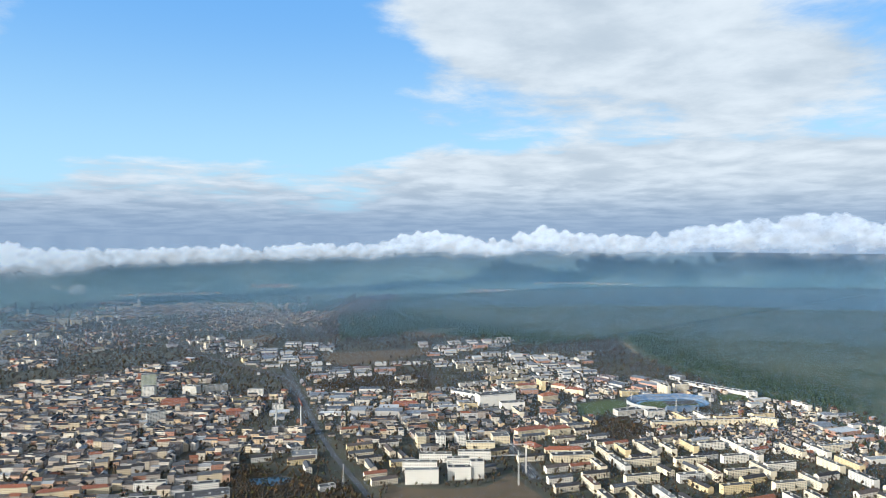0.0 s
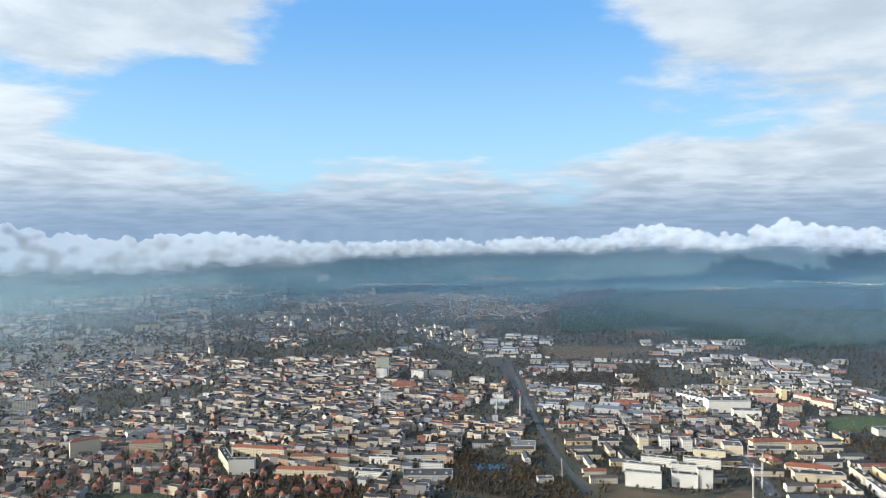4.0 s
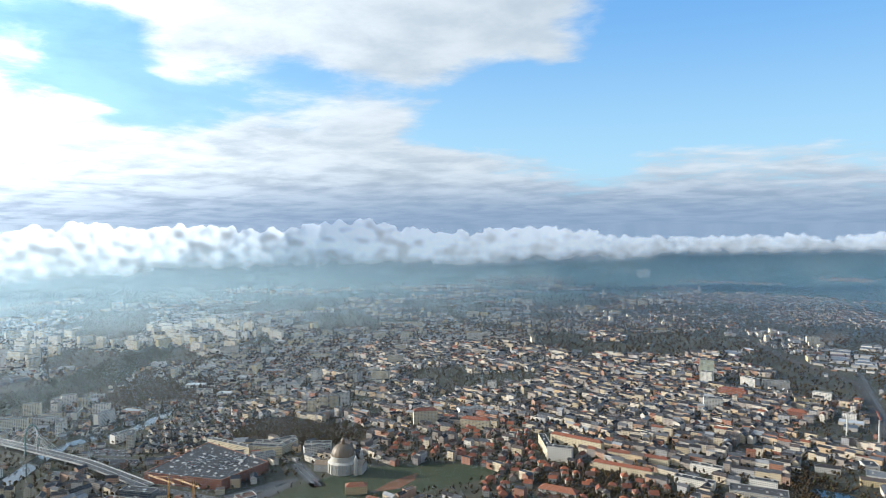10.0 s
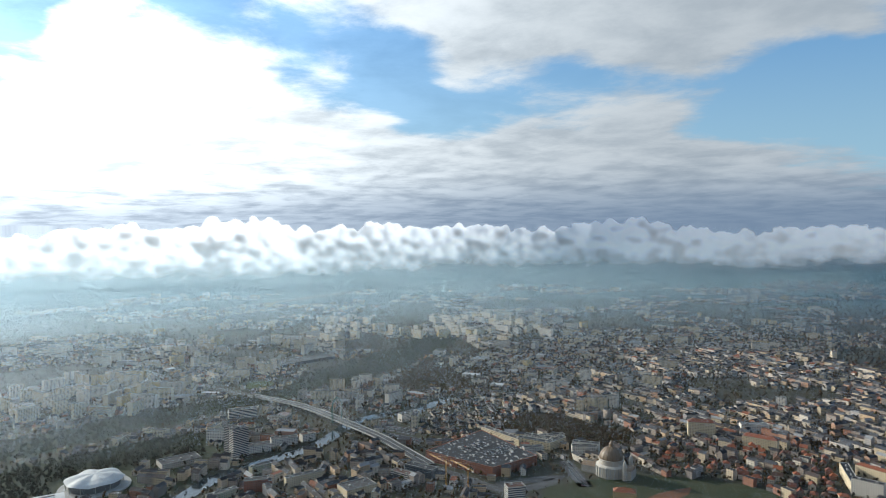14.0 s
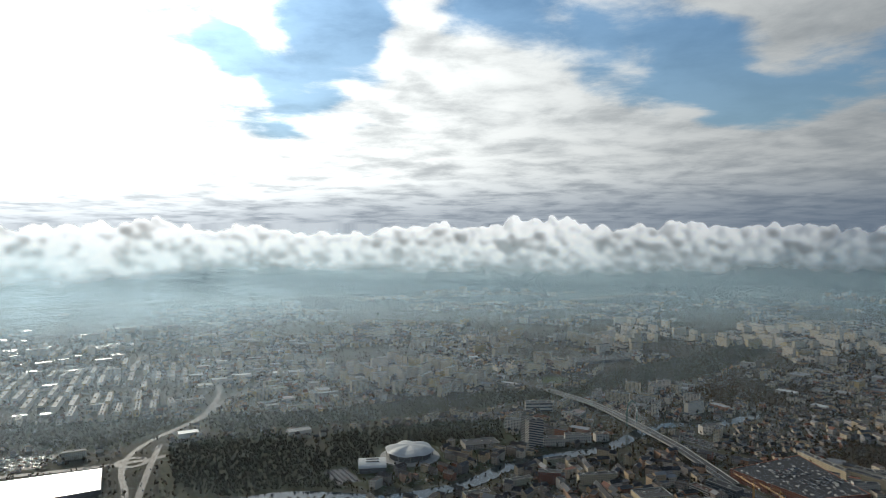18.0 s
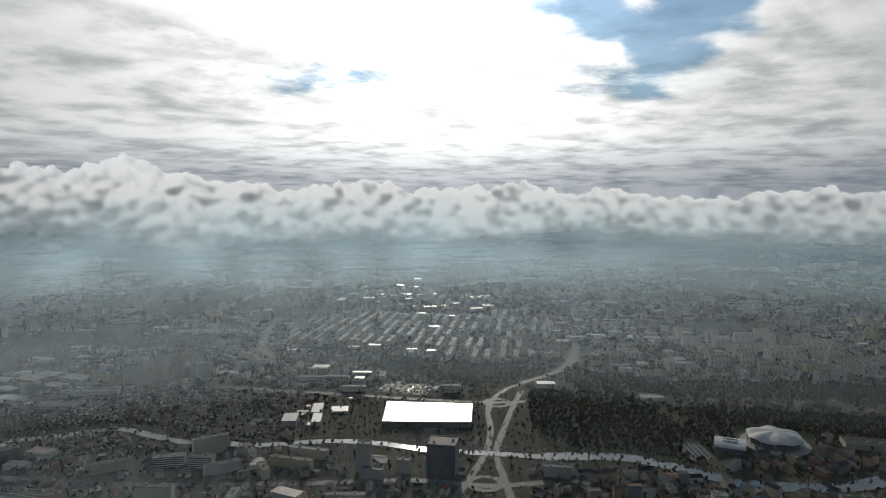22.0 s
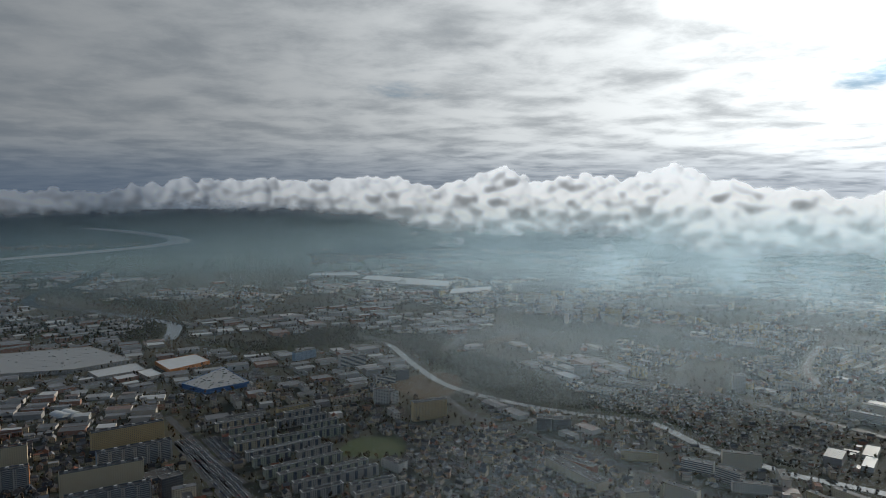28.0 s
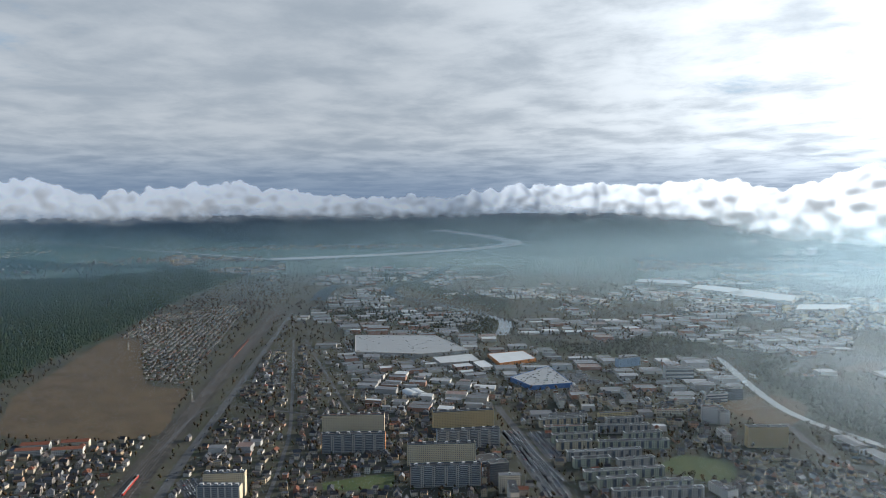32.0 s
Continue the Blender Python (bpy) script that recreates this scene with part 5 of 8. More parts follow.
facade_block("office_tower", "dark glass office tower with white grid frame", "office building", (120, -968), (94, -981), 16, 34.0, WALL_GLASS, "flat", ROOF_DARK)
facade_block("office_annex", "low dark flat-roofed annex beside the tower", "office building", (148, -1036), (111, -1057), 30, 8.0, WALL_GLASS, "flat", ROOF_DARK)
# first view: town edge, barracks, new estate
facade_block("white_block", "white ribbed high-rise office block with flat roof", "office building", (-660, 1517), (-624, 1536), 16, 26.6, WALL_WHITE, "flat", ROOF_DARK)
facade_block("residential_tower", "white residential tower with flat roof", "tower block", (-768, 1743), (-740, 1749), 18, 36.1, WALL_WHITE, "flat", ROOF_DARK)
facade_block("residential_tower", "tall pale green residential tower with stepped top", "tower block", (-787, 1779), (-753, 1792), 20, 59.2, WALL_GREEN, "flat", ROOF_DARK)
facade_block("apartment_slab", "white ribbed apartment slab standing alone", "apartment block", (-512, 1787), (-472, 1793), 13, 19.3, WALL_WHITE, "flat", ROOF_DARK)
facade_block("school_building", "brick school with red hipped roof", "school", (-503, 1580), (-466, 1590), 16, 14.3, WALL_BRICK, "hip", ROOF_RED)
facade_block("school_building", "large old brick school with red roof", "school", (-692, 1673), (-629, 1685), 18, 15.4, WALL_BRICK, "hip", ROOF_RED)
facade_block("office_block", "flat-roofed concrete office block", "office building", (-692, 1812), (-650, 1799), 18, 24.0, WALL_GREYWHITE, "flat", ROOF_DARK)
facade_block("office_block", "long low concrete office block", "office building", (-637, 1818), (-581, 1845), 18, 19.8, WALL_GREYWHITE, "flat", ROOF_DARK)
facade_block("office_block", "white office block with blue glass", "office building", (-412, 1642), (-385, 1647), 14, 15.0, WALL_WHITE, "flat", ROOF_DARK)
facade_block("factory_hall", "long white factory hall with flat roof", "factory", (21, 1815), (90, 1764), 28, 12.0, WALL_WHITE, "flat", ROOF_DARK)
facade_block("factory_block", "massive windowless white factory block", "factory", (92, 1682), (183, 1711), 36, 28.0, WALL_BLANK, "flat", ROOF_DARK)
facade_block("factory_annex", "low white factory annex", "factory", (143, 1654), (201, 1666), 24, 16.6, WALL_BLANK, "flat", ROOF_DARK)
facade_block("apartment_building", "new white apartment building with balconies", "apartment block", (-64, 1153), (-7, 1156), 14, 24.3, WALL_WHITE, "flat", ROOF_DARK)
facade_block("apartment_building", "new white apartment wing with flat roof", "apartment block", (-72, 1209), (-10, 1209), 13, 20.2, WALL_WHITE, "flat", ROOF_DARK)
facade_block("apartment_building", "new white apartment building with balconies", "apartment block", (9, 1173), (49, 1175), 15, 22.4, WALL_WHITE, "flat", ROOF_DARK)
facade_block("apartment_building", "tall new white apartment corner building", "apartment block", (49, 1178), (72, 1181), 16, 30.6, WALL_WHITE, "flat", ROOF_DARK)
facade_block("apartment_building", "new white apartment wing with flat roof", "apartment block", (8, 1233), (49, 1236), 13, 18.5, WALL_WHITE, "flat", ROOF_DARK)
facade_block("apartment_building", "long white apartment row with flat roof", "apartment block", (-44, 1267), (17, 1267), 13, 15.8, WALL_WHITE, "flat", ROOF_DARK)
facade_block("apartment_building", "long white apartment row with flat roof", "apartment block", (29, 1277), (90, 1280), 13, 17.0, WALL_WHITE, "flat", ROOF_DARK)
facade_block("tenement_corner", "cream corner tenement with dark flat roof", "apartment block", (102, 1378), (136, 1382), 30, 16.2, WALL_CREAM, "flat", ROOF_DARK)
facade_block("tenement_row", "cream tenement row with bay windows", "apartment block", (47, 1341), (103, 1342), 14, 14.7, WALL_CREAM, "flat", ROOF_DARK)
facade_block("tenement_slab", "narrow white tenement with dark roof", "apartment block", (29, 1367), (47, 1371), 26, 21.6, WALL_WHITE, "flat", ROOF_DARK)
facade_block("tenement_slab", "narrow white tenement with dark roof", "apartment block", (-11, 1356), (6, 1359), 26, 23.7, WALL_WHITE, "flat", ROOF_DARK)
facade_block("tenement_slab", "narrow cream tenement with dark roof", "apartment block", (-50, 1352), (-33, 1356), 26, 23.7, WALL_CREAM, "flat", ROOF_DARK)
facade_block("college", "long cream college building with red tiled roof", "college", (156, 1413), (226, 1442), 17, 16.6, WALL_CREAM, "hip", ROOF_RED)
facade_block("college", "cream college wing with red tiled roof", "college", (225, 1434), (272, 1450), 17, 14.3, WALL_CREAM, "hip", ROOF_RED)
facade_block("college", "cream college wing with red tiled roof", "college", (158, 1367), (181, 1338), 22, 5.8, WALL_CREAM, "hip", ROOF_RED)
facade_block("riding_hall", "long low cream hall with red tiled roof", "hall", (199, 1317), (273, 1321), 16, 7.8, WALL_CREAM, "hip", ROOF_RED)
facade_block("riding_hall", "long cream hall with dark flat roof", "hall", (204, 1264), (283, 1274), 20, 13.9, WALL_CREAM, "flat", ROOF_DARK)
facade_block("barracks", "yellow barracks with hipped roof", "barracks", (171, 1904), (233, 1926), 16, 14.3, WALL_YELLOW, "flat", ROOF_DARK)
facade_block("barracks", "cream barracks with red hipped roof", "barracks", (204, 1862), (258, 1876), 15, 14.0, WALL_CREAM, "hip", ROOF_RED)
facade_block("barracks", "cream barracks with red hipped roof", "barracks", (252, 1723), (295, 1741), 24, 17.1, WALL_CREAM, "hip", ROOF_RED)
facade_block("barracks", "long brick barracks with red roof", "barracks", (297, 1876), (331, 1849), 16, 14.1, WALL_CREAM, "hip", ROOF_RED)
facade_block("barracks", "long brick barracks with red roof", "barracks", (328, 1829), (371, 1803), 16, 13.7, WALL_CREAM, "hip", ROOF_RED)
facade_block("barracks", "plain brick barracks building with flat roof", "barracks", (233, 1602), (268, 1607), 20, 16.1, WALL_BRICK, "flat", ROOF_DARK)
facade_block("long_block", "very long cream apartment block with flat roof", "apartment block", (461, 1498), (596, 1521), 12, 12.6, WALL_CREAM, "flat", ROOF_DARK)
facade_block("long_block", "very long cream apartment block with flat roof", "apartment block", (597, 1521), (688, 1526), 12, 12.8, WALL_CREAM, "flat", ROOF_DARK)
facade_block("long_block", "tall cream apartment block with flat roof", "apartment block", (689, 1526), (738, 1504), 12, 17.9, WALL_CREAM, "flat", ROOF_DARK)
facade_block("sports_hall", "low sports pavilion with flat roof", "sports hall", (410, 1593), (473, 1613), 24, 13.2, WALL_GREYWHITE, "flat", ROOF_DARK)
facade_block("sports_hall", "low round sports pavilion", "sports hall", (476, 1583), (519, 1588), 22, 15.8, WALL_GREYWHITE, "flat", ROOF_DARK)
facade_block("clubhouse", "white clubhouse with small tower", "clubhouse", (795, 1773), (818, 1773), 16, 17.8, WALL_WHITE, "flat", ROOF_DARK)
facade_block("grandstand_block", "long white training hall", "sports hall", (673, 1950), (807, 1798), 22, 9.0, WALL_WHITE, "flat", ROOF_DARK)
facade_block("factory_hall", "long brick factory hall", "factory", (-124, 1687), (-61, 1693), 14, 8.0, WALL_BRICK, "hip", ROOF_RED)
facade_block("factory_hall", "long low factory shed with dark roof", "factory", (-126, 1733), (-66, 1739), 14, 7.0, WALL_CREAM, "flat", ROOF_DARK)
facade_block("factory_hall", "long low factory shed with dark roof", "factory", (-128, 1782), (-71, 1789), 14, 7.0, WALL_BRICK, "flat", ROOF_DARK)
facade_block("factory_hall", "long low factory shed with dark roof", "factory", (-132, 1834), (-74, 1841), 14, 7.0, WALL_BRICK, "flat", ROOF_DARK)
facade_block("supermarket", "low white supermarket with grey roof", "shop", (-297, 1330), (-277, 1341), 30, 8.0, WALL_WHITE, "flat", ROOF_DARK)
facade_block("supermarket", "low grey supermarket hall", "shop", (-283, 1276), (-237, 1286), 34, 9.0, WALL_GREYWHITE, "flat", ROOF_DARK)
facade_block("pavilion", "small white pavilion near the railway", "pavilion", (-201, 1115), (-177, 1127), 14, 9.0, WALL_WHITE, "flat", ROOF_DARK)
# second view: the old town
facade_block("rounded_block", "white corner apartment block with many windows", "apartment block", (-715, 992), (-675, 1009), 13, 25.5, WALL_WHITE, "flat", ROOF_DARK)
facade_block("rounded_block", "white curved wing of an apartment block", "apartment block", (-787, 1062), (-717, 995), 13, 17.5, WALL_CREAM, "flat", ROOF_DARK)
facade_block("tenement_row", "long orange and cream tenement row with red roofs", "apartment block", (-770, 1078), (-667, 1093), 12, 17.6, WALL_CREAM, "hip", ROOF_RED)
facade_block("tenement_row", "long cream tenement row with red roof", "apartment block", (-635, 1013), (-537, 1038), 12, 12.1, WALL_CREAM, "hip", ROOF_RED)
facade_block("tenement_row", "cream tenement row with red roof", "apartment block", (-647, 1081), (-545, 1111), 12, 11.6, WALL_CREAM, "hip", ROOF_RED)
facade_block("tower_block", "white tower block with flat roof", "tower block", (-1518, 1042), (-1499, 1057), 16, 36.4, WALL_WHITE, "flat", ROOF_DARK)
facade_block("tower_block", "white tower block with flat roof", "tower block", (-1440, 884), (-1422, 898), 16, 31.4, WALL_WHITE, "flat", ROOF_DARK)
facade_block("tower_block", "cream tower block with flat roof", "tower block", (-1280, 869), (-1269, 879), 15, 28.4, WALL_CREAM, "flat", ROOF_DARK)
facade_block("tower_block", "cream tower block with flat roof", "tower block", (-1276, 896), (-1262, 907), 15, 32.2, WALL_CREAM, "flat", ROOF_DARK)
facade_block("tower_block", "cream tower block with flat roof", "tower block", (-1274, 923), (-1259, 935), 15, 30.5, WALL_CREAM, "flat", ROOF_DARK)
facade_block("tower_block", "white tower block with flat roof", "tower block", (-1280, 960), (-1266, 972), 15, 27.7, WALL_WHITE, "flat", ROOF_DARK)
facade_block("curved_tenement", "white crescent of apartment houses", "apartment block", (-1067, 717), (-1033, 752), 13, 15.1, WALL_WHITE, "flat", ROOF_DARK)
facade_block("curved_tenement", "white apartment row round the square", "apartment block", (-1143, 657), (-1103, 688), 13, 14.7, WALL_WHITE, "flat", ROOF_DARK)
facade_block("curved_tenement", "white apartment row round the square", "apartment block", (-1120, 680), (-1111, 730), 13, 14.8, WALL_WHITE, "flat", ROOF_DARK)
facade_block("old_hospital", "cream old hospital with red roof", "hospital", (-1043, 972), (-1012, 1012), 16, 29.2, WALL_CREAM, "hip", ROOF_RED)
facade_block("old_hospital", "cream old building with red roof", "hospital", (-959, 1026), (-905, 1054), 16, 19.4, WALL_CREAM, "hip", ROOF_RED)
facade_block("office_block", "white modern office block", "office building", (-1013, 1081), (-986, 1127), 16, 19.0, WALL_WHITE, "flat", ROOF_DARK)
facade_block("white_block", "small white high-rise with flat roof", "tower block", (-1130, 1310), (-1112, 1319), 13, 23.8, WALL_WHITE, "flat", ROOF_DARK)
facade_block("garage_row", "long dark market hall with ribbed roof", "hall", (-420, 1061), (-341, 1089), 34, 8.0, WALL_GREYWHITE, "flat", ROOF_DARK)
facade_block("school_building", "modern white school with flat roof", "school", (-504, 1048), (-443, 1058), 16, 11.8, WALL_WHITE, "flat", ROOF_DARK)
facade_block("school_building", "modern white school with flat roof", "school", (-410, 1114), (-370, 1125), 14, 13.9, WALL_WHITE, "flat", ROOF_DARK)
facade_block("school_building", "modern white school wing with flat roof", "school", (-509, 1119), (-459, 1128), 13, 13.5, WALL_WHITE, "flat", ROOF_DARK)
facade_block("workshop", "low workshop with orange tiled roof", "workshop", (-640, 863), (-581, 881), 20, 6.0, WALL_GREYWHITE, "hip", ROOF_RED)
# third view: basilica square, shopping centre, river bank
facade_block("hotel_tower", "tall grey office tower with white bands", "office tower", (-1263, 130), (-1273, 158), 17, 53.3, WALL_BANDS, "flat", ROOF_DARK)
facade_block("hotel_tower", "tall grey office tower, set-back half", "office tower", (-1293, 117), (-1272, 132), 15, 54.1, WALL_BANDS, "flat", ROOF_DARK)
facade_block("office_block", "white office block with flat roof", "office building", (-1393, 93), (-1381, 128), 16, 20.2, WALL_WHITE, "flat", ROOF_DARK)
facade_block("terraced_office", "white stepped office building", "office building", (-1529, 149), (-1529, 209), 20, 19.1, WALL_BANDS, "flat", ROOF_DARK)
facade_block("apartment_slab", "pale green apartment slab", "apartment block", (-1172, 151), (-1191, 194), 12, 12.0, WALL_GREEN, "flat", ROOF_DARK)
facade_block("apartment_slab", "pinkish apartment row with dark roof", "apartment block", (-1092, 193), (-1104, 258), 12, 15.2, WALL_CREAM, "flat", ROOF_DARK)
facade_block("apartment_slab", "brick apartment cluster with flat roofs", "apartment block", (-1096, 128), (-1091, 164), 16, 19.2, WALL_BRICK, "flat", ROOF_DARK)
facade_block("office_block", "low white riverside office", "office building", (-1285, 160), (-1283, 200), 24, 13.3, WALL_WHITE, "flat", ROOF_DARK)
facade_block("office_block", "low white riverside office", "office building", (-1309, 204), (-1306, 254), 18, 13.6, WALL_WHITE, "flat", ROOF_DARK)
facade_block("office_block", "low white riverside office", "office building", (-1312, 264), (-1317, 290), 16, 14.0, WALL_WHITE, "flat", ROOF_DARK)
facade_block("sports_school", "long flat school with white parapet", "school", (-1012, 271), (-1023, 322), 34, 12.0, WALL_CREAM, "flat", ROOF_DARK)
facade_block("tower_block", "white tower with dark window bands", "tower block", (-892, 486), (-887, 513), 20, 26.0, WALL_BANDS, "flat", ROOF_DARK)
facade_block("terrace_row", "white perimeter apartment row", "apartment block", (-1229, 607), (-1124, 635), 13, 12.7, WALL_CREAM, "flat", ROOF_DARK)
facade_block("terrace_row", "cream perimeter apartment row", "apartment block", (-1134, 638), (-1078, 676), 13, 14.3, WALL_CREAM, "flat", ROOF_DARK)
facade_block("terrace_row", "cream perimeter apartment row", "apartment block", (-1078, 676), (-1095, 722), 13, 15.2, WALL_CREAM, "flat", ROOF_DARK)
facade_block("terrace_row", "white apartment block by the square", "apartment block", (-1069, 616), (-1062, 653), 13, 15.5, WALL_WHITE, "flat", ROOF_DARK)
facade_block("crescent_block", "white angled block facing the round square", "apartment block", (-1048, 704), (-1028, 747), 13, 13.9, WALL_WHITE, "flat", ROOF_DARK)
facade_block("yellow_block", "yellow block with red mansard roof", "office building", (-845, 642), (-825, 669), 16, 12.5, WALL_YELLOW, "hip", ROOF_RED)
facade_block("office_block", "dark office block with blue glass", "office building", (-1079, 390), (-1033, 420), 18, 15.3, WALL_GLASS, "flat", ROOF_DARK)
facade_block("office_block", "white office block with dark roof", "office building", (-1076, 363), (-1036, 386), 16, 9.5, WALL_BANDS, "flat", ROOF_DARK)
facade_block("hospital_block", "white modern apartment group on the slope", "apartment block", (-1717, 474), (-1709, 489), 16, 23.2, WALL_WHITE, "flat", ROOF_DARK)
facade_block("hospital_block", "white modern apartment group on the slope", "apartment block", (-1730, 501), (-1726, 533), 16, 24.9, WALL_WHITE, "flat", ROOF_DARK)
facade_block("riverside_block", "white riverside block with flat roof", "office building", (-1360, 485), (-1373, 530), 16, 16.8, WALL_WHITE, "flat", ROOF_DARK)
facade_block("shopping_hall", "dark blue shopping hall with ribbed roof", "shop", (-2032, 352), (-2101, 528), 60, 9.0, WALL_GLASS, "flat", ROOF_DARK)
quad_hall("shopping_centre", "large shopping centre with brick base and plant-covered flat roof", "shopping centre", [(-1123, 445), (-1000, 516), (-1022, 614), (-1195, 592)], 17.0, WALL_BRICK, ROOF_DARK, plant=True)
# fourth view: bypass, river and arena
facade_block("glass_tower", "dark glass office tower beside the river", "office building", (-822, -516), (-837, -476), 38, 46.1, WALL_GLASS, "flat", ROOF_DARK)
quad_hall("hypermarket", "long low hypermarket with wet shining roof", "shop", [(-950, -690), (-1029, -552), (-1126, -601), (-1052, -751)], 10.0, WALL_DARKHALL, ROOF_WET)
facade_block("white_tower", "slim white tower block with flat roof", "tower block", (-891, -130), (-899, -114), 16, 32.4, WALL_WHITE, "flat", ROOF_DARK)
facade_block("red_roof_row", "pale tenement row with red roof", "apartment block", (-958, 29), (-952, 46), 12, 12.9, WALL_CREAM, "hip", ROOF_RED)
facade_block("red_roof_row", "pale tenement row with red roof", "apartment block", (-952, 46), (-935, 62), 12, 11.1, WALL_CREAM, "hip", ROOF_RED)
facade_block("apartment_slab", "pale apartment slab by the river", "apartment block", (-1077, 75), (-1098, 120), 12, 9.9, WALL_GREEN, "flat", ROOF_DARK)
facade_block("apartment_slab", "brown apartment block with balconies", "apartment block", (-1097, 131), (-1090, 170), 14, 16.2, WALL_BRICK, "flat", ROOF_DARK)
facade_block("office_block", "low riverside clubhouse with pitched roof", "clubhouse", (-1024, 10), (-1039, 49), 14, 9.0, WALL_CREAM, "flat", ROOF_DARK)
facade_block("sports_hall", "low sports hall with pale curved roof", "sports hall", (-1257, 12), (-1275, 77), 36, 9.0, WALL_GREYWHITE, "flat", ROOF_DARK)
facade_block("apartment_slab", "grey apartment block in the shade", "apartment block", (-804, -557), (-812, -539), 14, 19.4, WALL_GREYWHITE, "flat", ROOF_DARK)
facade_block("apartment_slab", "grey apartment block in the shade", "apartment block", (-761, -592), (-773, -561), 13, 14.4, WALL_GREYWHITE, "flat", ROOF_DARK)
facade_block("tower_block", "grey tower block in the shade", "tower block", (-775, -609), (-783, -590), 16, 43.8, WALL_GREYWHITE, "flat", ROOF_DARK)
facade_block("apartment_slab", "dark apartment block in the shade", "apartment block", (-903, -367), (-918, -329), 14, 15.4, WALL_GREYWHITE, "flat", ROOF_DARK)
facade_block("office_block", "dark modern office block by the river", "office building", (-486, -1097), (-510, -1085), 22, 22.6, WALL_GLASS, "flat", ROOF_DARK)
facade_block("office_block", "dark modern office block by the river", "office building", (-514, -1088), (-545, -1082), 20, 20.0, WALL_GLASS, "flat", ROOF_DARK)
facade_block("school_complex", "large concrete school complex with flat roofs", "school", (-434, -945), (-464, -837), 22, 14.0, WALL_CREAM, "flat", ROOF_DARK)
facade_block("school_complex", "concrete school wing with flat roof", "school", (-458, -945), (-487, -894), 16, 12.0, WALL_BRICK, "flat", ROOF_DARK)
facade_block("office_block", "pale stepped office block by the river", "office building", (-630, -880), (-660, -845), 16, 14.9, WALL_BANDS, "flat", ROOF_DARK)
facade_block("office_block", "pale stepped office block by the river", "office building", (-654, -831), (-669, -797), 16, 20.2, WALL_BANDS, "flat", ROOF_DARK)
facade_block("apartment_slab", "long pale apartment slab", "apartment block", (-481, -791), (-515, -788), 14, 17.8, WALL_CREAM, "flat", ROOF_DARK)
facade_block("tower_group", "pale tower group in the haze", "tower block", (-714, -1403), (-748, -1390), 16, 24.6, WALL_GREYWHITE, "flat", ROOF_DARK)
facade_block("long_hall", "long hall with stepped pale roof", "warehouse", (-757, -1331), (-824, -1254), 30, 9.0, WALL_GREYWHITE, "flat", ROOF_DARK)
facade_block("long_hall", "grey hall with flat roof", "warehouse", (-687, -1302), (-723, -1245), 26, 8.0, WALL_GREYWHITE, "flat", ROOF_DARK)
facade_block("corner_tower", "pale corner tower block", "tower block", (-972, -1191), (-994, -1176), 20, 39.3, WALL_GREYWHITE, "flat", ROOF_DARK)
# fifth view: estate of five-storey slabs, halls
facade_block("five_storey_slab", "five-storey panel slab with stair strips and pale parapets", "apartment block", (50, -1203), (-24, -1223), 11, 15.0, WALL_GREEN, "flat", ROOF_DARK, strips=True)
facade_block("five_storey_slab", "five-storey panel slab with stair strips and pale parapets", "apartment block", (61, -1241), (-14, -1269), 11, 15.0, WALL_CREAM, "flat", ROOF_DARK, strips=True)
facade_block("five_storey_slab", "five-storey panel slab with stair strips and pale parapets", "apartment block", (35, -1163), (-40, -1189), 11, 15.0, WALL_GREEN, "flat", ROOF_DARK, strips=True)
facade_block("five_storey_slab", "five-storey panel slab with stair strips and pale parapets", "apartment block", (26, -1130), (-30, -1148), 11, 15.0, WALL_CREAM, "flat", ROOF_DARK, strips=True)
facade_block("five_storey_slab", "five-storey panel slab with stair strips and pale parapets", "apartment block", (-41, -1227), (-133, -1248), 11, 15.0, WALL_GREYWHITE, "flat", ROOF_DARK, strips=True)
facade_block("five_storey_slab", "five-storey panel slab with stair strips and pale parapets", "apartment block", (-60, -1269), (-126, -1291), 11, 15.0, WALL_GREYWHITE, "flat", ROOF_DARK, strips=True)
facade_block("five_storey_slab", "five-storey panel slab with stair strips and pale parapets", "apartment block", (-42, -1144), (-157, -1173), 11, 15.0, WALL_GREEN, "flat", ROOF_DARK, strips=True)
facade_block("five_storey_slab", "five-storey panel slab with stair strips and pale parapets", "apartment block", (-88, -1193), (-150, -1215), 11, 15.0, WALL_GREEN, "flat", ROOF_DARK, strips=True)
facade_block("five_storey_slab", "five-storey panel slab with stair strips and pale parapets", "apartment block", (9, -1086), (-108, -1123), 11, 15.0, WALL_GREYWHITE, "flat", ROOF_DARK, strips=True)
facade_block("five_storey_slab", "five-storey panel slab with stair strips and pale parapets", "apartment block", (-1, -1058), (-57, -1077), 11, 15.0, WALL_GREEN, "flat", ROOF_DARK, strips=True)
facade_block("five_storey_slab", "five-storey panel slab with stair strips and pale parapets", "apartment block", (-69, -1066), (-125, -1089), 11, 15.0, WALL_GREYWHITE, "flat", ROOF_DARK, strips=True)
facade_block("five_storey_slab", "five-storey panel slab with stair strips and pale parapets", "apartment block", (-17, -1010), (-135, -1050), 11, 15.0, WALL_GREEN, "flat", ROOF_DARK, strips=True)
facade_block("five_storey_slab", "five-storey panel slab with stair strips and pale parapets", "apartment block", (-37, -986), (-93, -1007), 11, 15.0, WALL_GREEN, "flat", ROOF_DARK, strips=True)
